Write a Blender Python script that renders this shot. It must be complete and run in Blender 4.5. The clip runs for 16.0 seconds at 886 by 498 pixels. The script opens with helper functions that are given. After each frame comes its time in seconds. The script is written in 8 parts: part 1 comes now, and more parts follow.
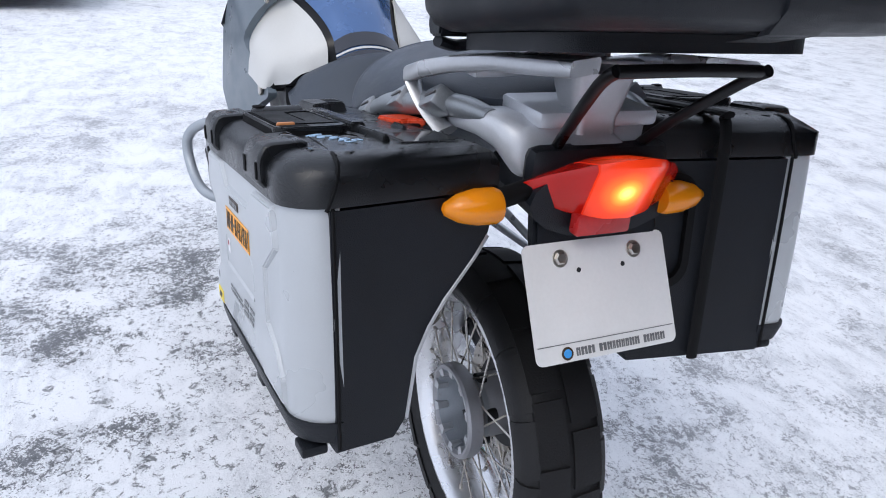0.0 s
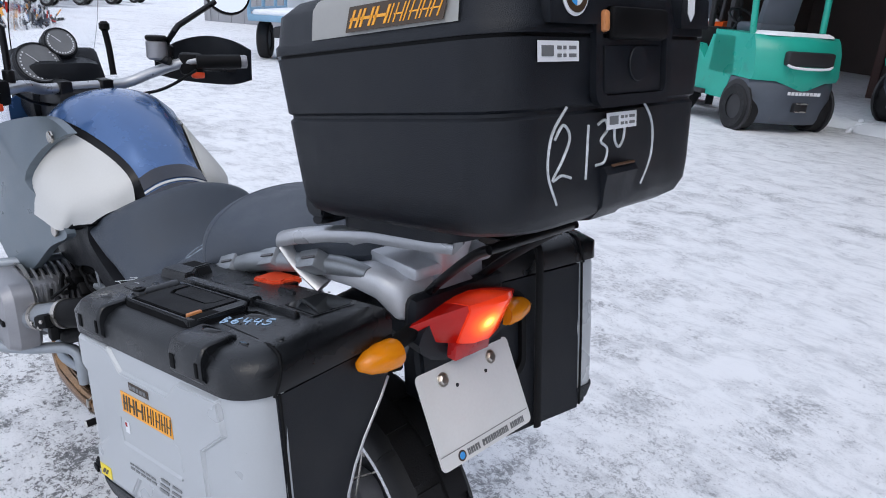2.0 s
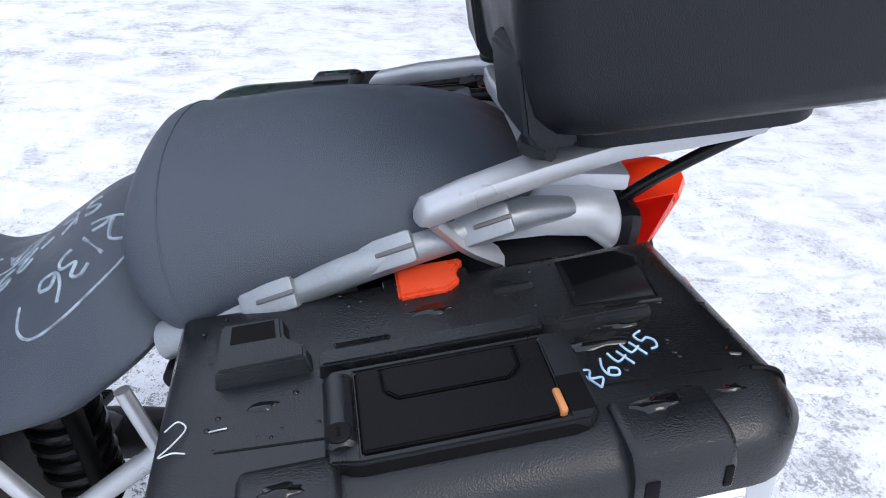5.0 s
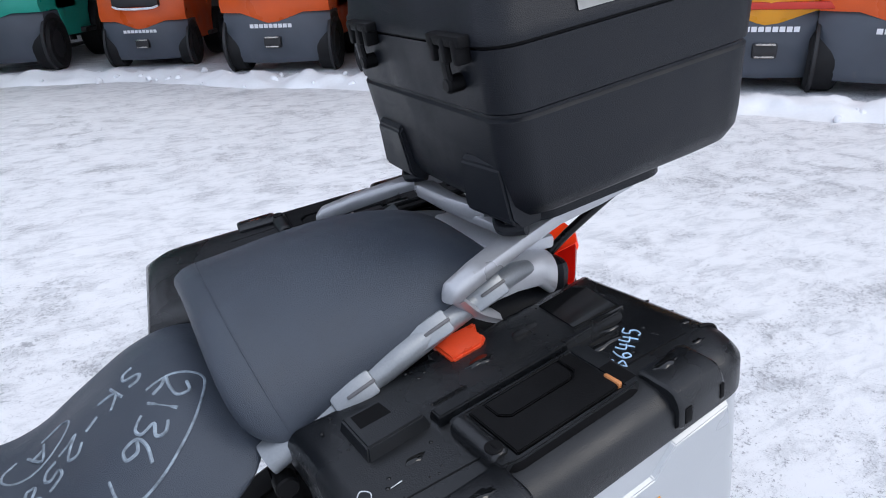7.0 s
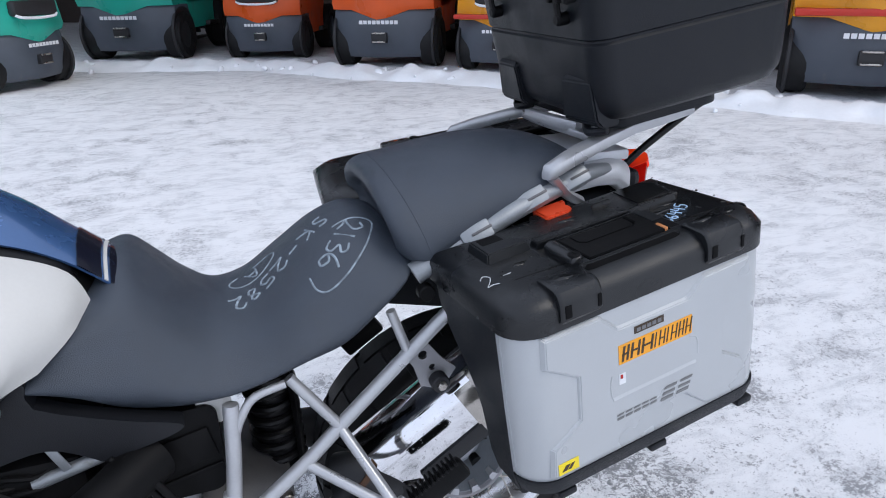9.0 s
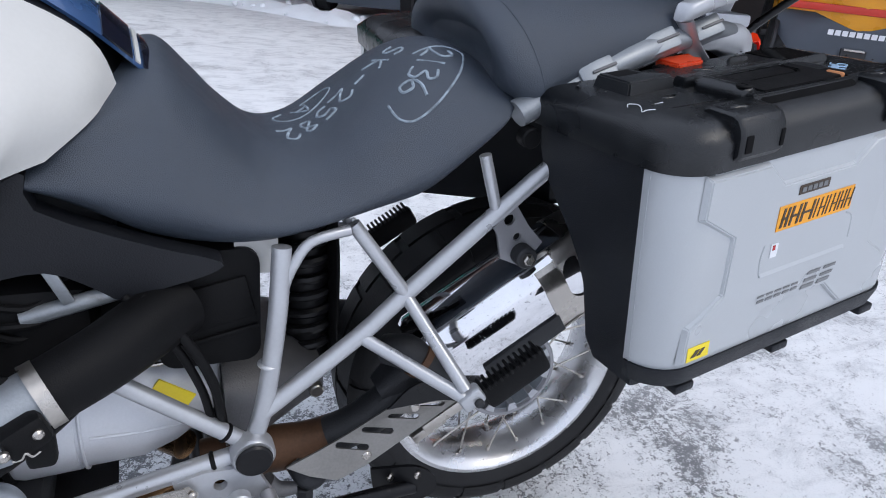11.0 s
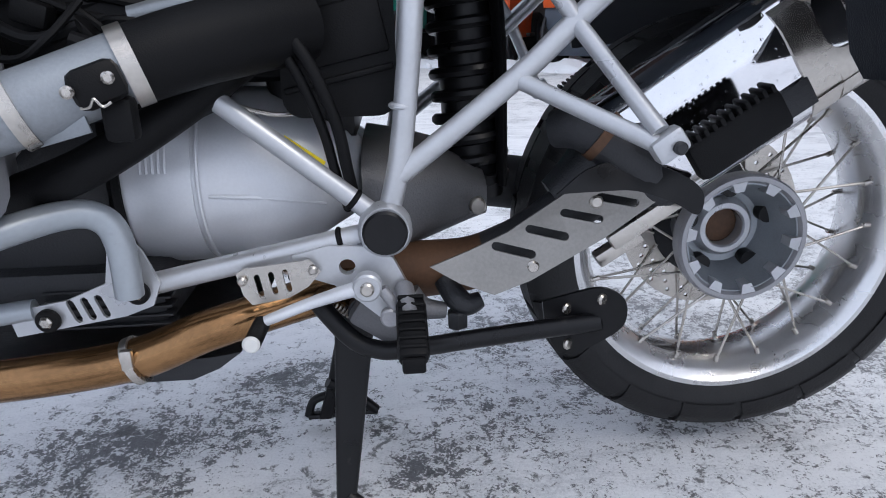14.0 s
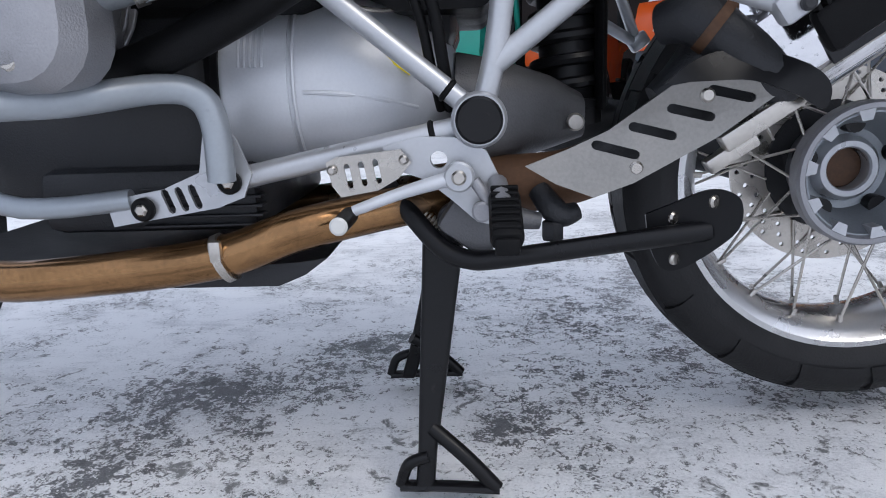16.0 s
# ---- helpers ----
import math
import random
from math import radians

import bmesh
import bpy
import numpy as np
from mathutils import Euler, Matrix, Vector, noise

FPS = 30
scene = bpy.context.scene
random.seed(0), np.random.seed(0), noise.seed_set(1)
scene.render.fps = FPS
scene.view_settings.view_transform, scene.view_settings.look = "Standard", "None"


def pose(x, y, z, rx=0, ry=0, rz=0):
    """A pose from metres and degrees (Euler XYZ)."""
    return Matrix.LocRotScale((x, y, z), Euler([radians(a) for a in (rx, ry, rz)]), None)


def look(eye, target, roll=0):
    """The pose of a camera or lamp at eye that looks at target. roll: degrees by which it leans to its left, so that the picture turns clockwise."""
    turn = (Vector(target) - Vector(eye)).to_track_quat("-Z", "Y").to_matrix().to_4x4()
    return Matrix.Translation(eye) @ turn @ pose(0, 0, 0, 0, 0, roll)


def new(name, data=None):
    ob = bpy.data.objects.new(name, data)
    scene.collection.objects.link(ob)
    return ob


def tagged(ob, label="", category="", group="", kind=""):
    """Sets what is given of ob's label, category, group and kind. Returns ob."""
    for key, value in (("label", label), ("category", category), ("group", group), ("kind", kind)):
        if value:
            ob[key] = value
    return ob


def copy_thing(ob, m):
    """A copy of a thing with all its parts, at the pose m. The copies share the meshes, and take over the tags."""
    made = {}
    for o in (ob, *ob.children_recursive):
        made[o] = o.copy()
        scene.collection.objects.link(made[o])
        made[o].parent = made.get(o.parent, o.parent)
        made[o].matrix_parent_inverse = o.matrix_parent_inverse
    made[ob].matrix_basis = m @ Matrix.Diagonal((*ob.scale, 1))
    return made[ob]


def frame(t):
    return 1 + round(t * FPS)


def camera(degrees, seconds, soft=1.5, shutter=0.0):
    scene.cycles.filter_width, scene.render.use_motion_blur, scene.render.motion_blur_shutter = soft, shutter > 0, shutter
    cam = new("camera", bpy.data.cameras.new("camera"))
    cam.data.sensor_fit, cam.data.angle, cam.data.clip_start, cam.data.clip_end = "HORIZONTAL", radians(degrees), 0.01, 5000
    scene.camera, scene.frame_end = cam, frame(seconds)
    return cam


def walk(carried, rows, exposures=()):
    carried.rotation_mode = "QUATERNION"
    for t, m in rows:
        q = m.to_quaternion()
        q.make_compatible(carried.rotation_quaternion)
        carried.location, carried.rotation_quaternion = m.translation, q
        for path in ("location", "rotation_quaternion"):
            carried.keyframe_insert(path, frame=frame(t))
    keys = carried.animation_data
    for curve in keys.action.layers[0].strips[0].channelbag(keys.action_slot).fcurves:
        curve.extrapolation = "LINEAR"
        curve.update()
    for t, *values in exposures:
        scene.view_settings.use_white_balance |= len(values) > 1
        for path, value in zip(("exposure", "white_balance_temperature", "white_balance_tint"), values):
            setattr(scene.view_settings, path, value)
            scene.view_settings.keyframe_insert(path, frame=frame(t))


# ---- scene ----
cam = camera(66.3, 16.0, soft=1.0)
PATH = [
    (0, (0.942, -0.491, 1.138), (-0.715, 0.24, 0.288), 4.5),
    (0.5, (1.068, -0.504, 1.229), (-0.598, 0.32, 0.489), 6.5),
    (1, (1.099, -0.575, 1.295), (-0.504, 0.482, 0.734), 5.3),
    (1.5, (1.07, -0.654, 1.326), (-0.428, 0.546, 0.765), 4.2),
    (2, (0.92, -0.698, 1.307), (-0.379, 0.661, 0.625), 3.9),
    (2.5, (0.723, -0.755, 1.267), (-0.338, 0.712, 0.417), 5.7),
    (3, (0.516, -0.778, 1.227), (-0.229, 0.786, 0.227), 6.3),
    (3.2, (0.447, -0.748, 1.217), (-0.205, 0.854, 0.212), 6.4),
    (5.3, (0.026, -0.657, 1.248), (0.324, 1.001, 0.17), 1.6),
    (5.5, (0.003, -0.644, 1.253), (0.366, 1.027, 0.216), -0.4),
    (6, (-0.065, -0.63, 1.264), (0.586, 1.018, 0.337), 0.1),
    (6.5, (-0.104, -0.704, 1.292), (0.623, 0.986, 0.509), -1.9),
    (7, (-0.216, -0.776, 1.302), (0.639, 0.856, 0.525), -1.9),
    (7.5, (-0.304, -0.837, 1.298), (0.564, 0.79, 0.525), 0.1),
    (8, (-0.356, -0.898, 1.289), (0.385, 0.782, 0.496), 0.5),
    (8.5, (-0.366, -0.988, 1.282), (0.335, 0.717, 0.508), -1.1),
    (9, (-0.398, -1.073, 1.254), (0.238, 0.665, 0.496), -1.0),
    (9.2, (-0.419, -1.091, 1.233), (0.182, 0.639, 0.429), -0.6),
    (11.3, (-0.553, -0.859, 0.962), (0.234, 0.778, 0.126), 6.8),
    (11.5, (-0.561, -0.829, 0.923), (0.244, 0.783, 0.056), 6.4),
    (12, (-0.543, -0.789, 0.835), (0.194, 0.873, 0.003), 5.4),
    (12.5, (-0.499, -0.838, 0.794), (-0.032, 0.92, -0.036), 3.7),
    (13, (-0.461, -0.888, 0.773), (-0.114, 0.917, -0.016), 3.8),
    (13.5, (-0.432, -0.898, 0.718), (-0.24, 0.953, -0.014), 0.5),
    (14, (-0.431, -0.88, 0.615), (-0.308, 1.014, -0.018), -1.5),
    (14.5, (-0.436, -0.858, 0.529), (-0.385, 1.072, 0.009), -0.5),
    (15, (-0.43, -0.859, 0.476), (-0.438, 1.095, 0.048), 0.5),
    (15.5, (-0.437, -0.871, 0.437), (-0.457, 1.071, -0.041), -0.8),
    (16, (-0.445, -0.889, 0.457), (-0.563, 1.05, -0.021), -2.1),
]
walk(cam, [(t, look(eye, target, roll)) for t, eye, target, roll in PATH],
     exposures=[(0.0, 0.1), (1.0, -0.02), (1.5, -0.05), (2.0, -0.1), (3.0, -0.18), (5.5, 0.5), (6.0, 0.28), (6.5, 0.2), (7.0, 0.1), (7.5, 0.2), (8.0, 0.34), (8.5, 0.2), (9.0, -0.02), (11.5, 0.02), (13.0, 0.03), (15.0, 0.06), (16.0, 0.0)])

# ---- light ----
world = bpy.data.worlds.new("overcast_sky")
scene.world = world
world.use_nodes = True
wn, wl = world.node_tree.nodes, world.node_tree.links
wn.clear()
w_out, w_bg, w_mix = wn.new("ShaderNodeOutputWorld"), wn.new("ShaderNodeBackground"), wn.new("ShaderNodeMix")
w_sky = wn.new("ShaderNodeTexSky")
w_sky.sky_type, w_sky.sun_disc = "NISHITA", False
w_sky.sun_elevation, w_sky.sun_rotation = radians(51), radians(141)
w_sky.air_density, w_sky.dust_density, w_sky.ozone_density = 1.0, 4.0, 1.5
w_mix.data_type = "RGBA"
w_mix.inputs[0].default_value = 0.82
w_mix.inputs[7].default_value = (8.25, 9.1, 11.15, 1)
wl.new(w_sky.outputs[0], w_mix.inputs[6])
wl.new(w_mix.outputs[2], w_bg.inputs[0])
w_bg.inputs[1].default_value = 0.13
wl.new(w_bg.outputs[0], w_out.inputs[0])

sun_data = bpy.data.lights.new("sun", "SUN")
sun_data.energy, sun_data.angle, sun_data.color = 0.8, radians(25), (1.0, 0.96, 0.9)
sun = new("sun", sun_data)
sun.matrix_world = look((4, -5, 8), (0, 0, 0))


# ---- materials ----
def rgba(c):
    return (c[0], c[1], c[2], 1.0)


def surface(name, colour, rough=0.5, metal=0.0, vary=0.12, scale=18.0, bump=0.0, fine=220.0, spots=None, coat=0.0, rough_vary=0.1, spec=0.5):
    """A material with colour changes at two scales, uneven gloss and fine relief. spots: (colour, scale, amount) of dirt or wear."""
    m = bpy.data.materials.new(name)
    m.use_nodes = True
    n, l = m.node_tree.nodes, m.node_tree.links
    b = n["Principled BSDF"]
    b.inputs["Metallic"].default_value = metal
    b.inputs["Coat Weight"].default_value = coat
    b.inputs["Specular IOR Level"].default_value = spec
    tc = n.new("ShaderNodeTexCoord")
    big, small = n.new("ShaderNodeTexNoise"), n.new("ShaderNodeTexNoise")
    big.inputs["Scale"].default_value, big.inputs["Detail"].default_value = scale, 4
    small.inputs["Scale"].default_value, small.inputs["Detail"].default_value = fine, 2
    for t in (big, small):
        l.new(tc.outputs["Object"], t.inputs["Vector"])
    add = n.new("ShaderNodeMath")
    add.operation = "MULTIPLY_ADD"
    add.inputs[1].default_value = 0.35
    l.new(small.outputs["Fac"], add.inputs[0])
    l.new(big.outputs["Fac"], add.inputs[2])
    ramp = n.new("ShaderNodeMapRange")
    ramp.inputs["From Min"].default_value, ramp.inputs["From Max"].default_value = 0.45, 0.95
    ramp.inputs["To Min"].default_value, ramp.inputs["To Max"].default_value = 1 - vary, 1 + vary
    l.new(add.outputs[0], ramp.inputs["Value"])
    mul = n.new("ShaderNodeMix")
    mul.data_type, mul.blend_type = "RGBA", "MULTIPLY"
    mul.inputs[0].default_value = 1.0
    mul.inputs[6].default_value = rgba(colour)
    l.new(ramp.outputs[0], mul.inputs[7])
    col = mul.outputs[2]
    if spots:
        sc, ss, sa = spots
        sp = n.new("ShaderNodeTexNoise")
        sp.inputs["Scale"].default_value, sp.inputs["Detail"].default_value = ss, 6
        l.new(tc.outputs["Object"], sp.inputs["Vector"])
        sr = n.new("ShaderNodeMapRange")
        sr.inputs["From Min"].default_value, sr.inputs["From Max"].default_value = 0.75 - sa * 0.35, 0.85 - sa * 0.3
        l.new(sp.outputs["Fac"], sr.inputs["Value"])
        mx = n.new("ShaderNodeMix")
        mx.data_type = "RGBA"
        l.new(sr.outputs[0], mx.inputs[0])
        l.new(col, mx.inputs[6])
        mx.inputs[7].default_value = rgba(sc)
        col = mx.outputs[2]
    l.new(col, b.inputs["Base Color"])
    rr = n.new("ShaderNodeMapRange")
    rr.inputs["From Min"].default_value, rr.inputs["From Max"].default_value = 0.3, 0.7
    rr.inputs["To Min"].default_value, rr.inputs["To Max"].default_value = max(0.02, rough - rough_vary), min(1, rough + rough_vary)
    l.new(big.outputs["Fac"], rr.inputs["Value"])
    l.new(rr.outputs[0], b.inputs["Roughness"])
    if bump:
        bp = n.new("ShaderNodeBump")
        bp.inputs["Strength"].default_value, bp.inputs["Distance"].default_value = bump, 0.002
        l.new(small.outputs["Fac"], bp.inputs["Height"])
        l.new(bp.outputs[0], b.inputs["Normal"])
    return m


def clear(name, colour, rough=0.05, trans=1.0, glow=None, ior=1.45):
    m = bpy.data.materials.new(name)
    m.use_nodes = True
    b = m.node_tree.nodes["Principled BSDF"]
    b.inputs["Base Color"].default_value = rgba(colour)
    b.inputs["Roughness"].default_value = rough
    b.inputs["Transmission Weight"].default_value = trans
    b.inputs["IOR"].default_value = ior
    if glow:
        b.inputs["Emission Color"].default_value = rgba(glow[0])
        b.inputs["Emission Strength"].default_value = glow[1]
    return m


BLACK = surface("black_grained_plastic", (0.0058, 0.0074, 0.0108), 0.43, vary=0.25, bump=0.35, fine=900, spots=((0.018, 0.019, 0.021), 25, 0.2), spec=0.32)
BLACK_WET = surface("wet_black_plastic", (0.0065, 0.0075, 0.009), 0.3, vary=0.3, scale=12, bump=0.25, fine=700, spots=((0.02, 0.022, 0.025), 30, 0.2), spec=0.5, rough_vary=0.14)
BLACK_GLOSS = surface("wet_black_film", (0.004, 0.0045, 0.005), 0.06, vary=0.1, spec=0.5, rough_vary=0.03)
# near-black colour in place of the shade inside pockets, gaps and holes
SHADOW = surface("recess_shade_black", (0.003, 0.003, 0.0035), 0.8, vary=0.2, spec=0.15)
BLACK_SOFT = surface("black_rubbery_plastic", (0.0055, 0.0055, 0.006), 0.52, vary=0.25, bump=0.2, fine=700, spec=0.13)
BLACK_PAINT = surface("black_paint", (0.006, 0.006, 0.007), 0.34, vary=0.2, spots=((0.03, 0.028, 0.026), 40, 0.2), spec=0.27)
RUBBER = surface("tyre_rubber", (0.009, 0.009, 0.01), 0.6, vary=0.25, bump=0.3, fine=300, spots=((0.03, 0.03, 0.031), 14, 0.3), spec=0.35)
VINYL = surface("seat_vinyl", (0.043, 0.054, 0.072), 0.46, vary=0.1, bump=0.5, fine=1100, spots=((0.07, 0.074, 0.08), 9, 0.2))
ALU = surface("silver_coated_aluminium", (0.46, 0.48, 0.495), 0.33, metal=0.25, vary=0.04, scale=6, fine=500, spots=((0.38, 0.39, 0.40), 30, 0.06))
SILVER = surface("silver_frame_paint", (0.47, 0.48, 0.5), 0.34, metal=0.55, vary=0.08, spots=((0.28, 0.27, 0.25), 45, 0.12))
CAST = surface("cast_aluminium", (0.33, 0.33, 0.345), 0.45, metal=0.7, vary=0.15, bump=0.25, fine=500, spots=((0.2, 0.19, 0.18), 30, 0.2))
CRASH = surface("blue_grey_bar_paint", (0.34, 0.37, 0.40), 0.38, metal=0.4, vary=0.08, spots=((0.24, 0.26, 0.28), 40, 0.15))
CASTDARK = surface("dark_cast_metal", (0.016, 0.017, 0.02), 0.55, metal=0.1, vary=0.25, bump=0.3, fine=400)
THROTTLE = surface("dull_cast_alloy", (0.27, 0.29, 0.31), 0.42, metal=0.5, vary=0.15, bump=0.12, fine=350, spots=((0.16, 0.16, 0.16), 30, 0.2))
GEARBOX = surface("silver_engine_paint", (0.58, 0.595, 0.625), 0.42, metal=0.3, vary=0.07, fine=350, bump=0.06)
STEEL = surface("brushed_steel", (0.5, 0.47, 0.43), 0.28, metal=0.95, vary=0.15, spots=((0.3, 0.22, 0.15), 12, 0.2))
CHROME = surface("chrome", (0.78, 0.78, 0.8), 0.07, metal=1.0, vary=0.04, rough_vary=0.03, spots=((0.45, 0.45, 0.47), 55, 0.12))
SHIELD = surface("dull_heat_shield_steel", (0.27, 0.26, 0.245), 0.42, metal=0.85, vary=0.2, scale=10, bump=0.08, fine=300, spots=((0.2, 0.17, 0.14), 14, 0.3))
POLISHED = surface("polished_aluminium", (0.68, 0.68, 0.69), 0.27, metal=0.88, vary=0.06, spots=((0.45, 0.44, 0.43), 28, 0.15))
BRONZE = surface("heat_tinted_exhaust_pipe", (0.30, 0.165, 0.075), 0.2, metal=0.92, vary=0.4, scale=9, spots=((0.085, 0.055, 0.035), 9, 0.55))
RUST = surface("rusty_exhaust", (0.10, 0.05, 0.026), 0.6, metal=0.35, vary=0.4, scale=14, spots=((0.04, 0.025, 0.02), 16, 0.4))
BLUE = surface("blue_metallic_paint", (0.05, 0.12, 0.28), 0.26, metal=0.35, vary=0.06, coat=0.7, rough_vary=0.05)
NAVY = surface("dark_blue_stripe", (0.008, 0.01, 0.02), 0.2, coat=0.5, vary=0.1)
WHITE = surface("white_painted_plastic", (0.60, 0.595, 0.57), 0.42, vary=0.04, coat=0.0, scale=5)
GREYBLUE = surface("grey_metallic_plastic", (0.14, 0.172, 0.198), 0.36, metal=0.3, vary=0.08, coat=0.2)
DARKPANEL = surface("dark_grey_plastic", (0.011, 0.012, 0.015), 0.5, vary=0.15, bump=0.3, fine=600, spots=((0.03, 0.032, 0.035), 18, 0.25), spec=0.3)
GREYCAST = surface("grey_cast_metal", (0.12, 0.12, 0.125), 0.5, metal=0.4, vary=0.2, bump=0.3, fine=400, spots=((0.06, 0.058, 0.055), 20, 0.3))
PLATE = surface("white_plate", (0.70, 0.70, 0.69), 0.4, vary=0.05, scale=9, spots=((0.58, 0.58, 0.57), 22, 0.15))
CHALK = surface("white_marker_ink", (0.55, 0.58, 0.6), 0.8, vary=0.35, scale=60, fine=500)
CHALK_FAINT = surface("rubbed_chalk", (0.25, 0.30, 0.345), 0.85, vary=0.5, scale=90, fine=500)
INK_BLUE = surface("pale_blue_marker_ink", (0.42, 0.60, 0.80), 0.7, vary=0.25, scale=60)
ORANGE_STICK = surface("orange_sticker", (0.85, 0.36, 0.02), 0.4, vary=0.08, spots=((0.95, 0.5, 0.08), 40, 0.2))
DARK_INK = surface("dark_print", (0.05, 0.03, 0.015), 0.45, vary=0.2)
GREY_INK = surface("grey_print", (0.16, 0.165, 0.17), 0.4, vary=0.15)
YELLOW = surface("yellow_sticker", (0.85, 0.66, 0.02), 0.4, vary=0.08)
RED_CLIP = surface("orange_red_plastic", (0.72, 0.07, 0.02), 0.35, vary=0.1, scale=30)
COPPER = surface("orange_brown_lock", (0.55, 0.22, 0.08), 0.4, vary=0.2)
LENS_RED = clear("red_lamp_lens", (0.48, 0.007, 0.004), 0.13, 0.2, ((1.0, 0.015, 0.003), 0.05))
LENS_RED_LIT = clear("lit_red_lamp_lens", (0.9, 0.05, 0.02), 0.14, 0.2)


def lit_lens(m, centre):
    """The lens shines brightest before its bulb."""
    n, l = m.node_tree.nodes, m.node_tree.links
    b = n["Principled BSDF"]
    tc, d = n.new("ShaderNodeTexCoord"), n.new("ShaderNodeVectorMath")
    d.operation = "DISTANCE"
    d.inputs[1].default_value = centre
    l.new(tc.outputs["Object"], d.inputs[0])
    ramp = n.new("ShaderNodeValToRGB")
    e = ramp.color_ramp.elements
    e[0].position, e[0].color = 0.004, (3.0, 1.5, 0.32, 1)
    e[1].position, e[1].color = 0.055, (0.12, 0.003, 0.0005, 1)
    for p, c in ((0.010, (1.6, 0.60, 0.06, 1)), (0.019, (0.85, 0.17, 0.012, 1)), (0.032, (0.5, 0.035, 0.003, 1))):
        q = e.new(p)
        q.color = c
    l.new(d.outputs["Value"], ramp.inputs[0])
    l.new(ramp.outputs[0], b.inputs["Emission Color"])
    b.inputs["Emission Strength"].default_value = 1.0
BULB = clear("lit_bulb", (1, 0.5, 0.2), 0.3, 0.0, ((1.0, 0.50, 0.16), 5.0))
LENS_ORANGE = clear("orange_lamp_lens", (1.0, 0.32, 0.01), 0.12, 0.25)
GLASS = clear("clear_plastic", (0.95, 0.96, 0.97), 0.04, 1.0, ior=1.12)
MIRROR = surface("mirror_glass", (0.9, 0.91, 0.92), 0.03, metal=1.0, vary=0.01, rough_vary=0.01)
RED_TAPE = surface("red_reflector", (0.45, 0.02, 0.02), 0.3, vary=0.2)
WHITE_INK = surface("white_print", (0.75, 0.76, 0.78), 0.5, vary=0.05)
ROUND_BLUE = surface("sky_blue_enamel", (0.06, 0.33, 0.75), 0.25, vary=0.05)


# ---- building helpers ----
def thing(name, m, label, category, group="", kind=""):
    ob = new(name)
    ob.empty_display_size = 0.05
    ob.matrix_world = m
    return tagged(ob, label, category, group, kind)


def part(name, bm, material, parent, label="", smooth=38, world_space=False):
    """Links a bmesh as one mesh under a thing or part."""
    bmesh.ops.recalc_face_normals(bm, faces=bm.faces[:])
    me = bpy.data.meshes.new(name)
    bm.to_mesh(me)
    bm.free()
    me.materials.append(material)
    for p in me.polygons:
        p.use_smooth = True
    me.set_sharp_from_angle(angle=radians(smooth))
    ob = new(name, me)
    if parent is not None:
        ob.parent = parent
    if label:
        tagged(ob, label)
    return ob


def again(name, me_ob, parent, m=None):
    """One more part on the mesh of an earlier one."""
    ob = new(name, me_ob.data)
    ob.parent = parent
    if m is not None:
        ob.matrix_basis = m
    return ob


def B():
    return bmesh.new()


def rbox(bm, c, s, bev=0.003, rot=None, seg=2):
    """A box with centre c and size s, its edges rounded."""
    r = bmesh.ops.create_cube(bm, size=1.0)
    vs = r["verts"]
    m = Matrix.Translation(c) @ (rot.to_4x4() if rot else Matrix()) @ Matrix.Diagonal((*s, 1))
    bmesh.ops.transform(bm, matrix=m, verts=vs)
    if bev:
        es = list({e for v in vs for e in v.link_edges})
        bmesh.ops.bevel(bm, geom=es, offset=bev, segments=seg, profile=0.5, affect="EDGES", clamp_overlap=True)
    return bm


def spline(pts, n=6):
    """Points of a smooth line through pts."""
    pts = [Vector(p) for p in pts]
    if len(pts) < 3:
        return pts
    out = []
    for i in range(len(pts) - 1):
        p0, p1, p2, p3 = pts[max(i - 1, 0)], pts[i], pts[i + 1], pts[min(i + 2, len(pts) - 1)]
        for k in range(n):
            t = k / n
            out.append(0.5 * ((2 * p1) + (p2 - p0) * t + (2 * p0 - 5 * p1 + 4 * p2 - p3) * t * t + (3 * p1 - p0 - 3 * p2 + p3) * t ** 3))
    return out + [pts[-1]]


def loft(bm, rings, caps=True, closed=True):
    rows = [[bm.verts.new(p) for p in ring] for ring in rings]
    n = len(rows[0])
    for a, b in zip(rows, rows[1:]):
        for i in range(n if closed else n - 1):
            j = (i + 1) % n
            bm.faces.new((a[i], a[j], b[j], b[i]))
    if caps:
        bm.faces.new(rows[0][::-1])
        bm.faces.new(rows[-1])
    return bm


def tube(bm, pts, r, seg=12, n=6, flat=1.0, bend=True):
    """A pipe along pts; r may be a list, one for each point given. flat: its thickness across, against r."""
    given = [Vector(p) for p in pts]
    line = spline(given, n) if bend else given
    if isinstance(r, (list, tuple)):
        step = (len(line) - 1) / (len(r) - 1)
        rad = [r[min(int(i / step), len(r) - 2)] + (r[min(int(i / step), len(r) - 2) + 1] - r[min(int(i / step), len(r) - 2)]) * (i / step - min(int(i / step), len(r) - 2)) for i in range(len(line))]
    else:
        rad = [r] * len(line)
    d = (line[1] - line[0]).normalized()
    up = Vector((0, 0, 1)) if abs(d.z) < 0.9 else Vector((1, 0, 0))
    side = d.cross(up).normalized()
    rings = []
    for i, p in enumerate(line):
        d = (line[min(i + 1, len(line) - 1)] - line[max(i - 1, 0)]).normalized()
        side = (side - d * side.dot(d)).normalized()
        top = side.cross(d)
        rings.append([p + rad[i] * (math.cos(a) * side + flat * math.sin(a) * top) for a in (2 * math.pi * k / seg for k in range(seg))])
    return loft(bm, rings)


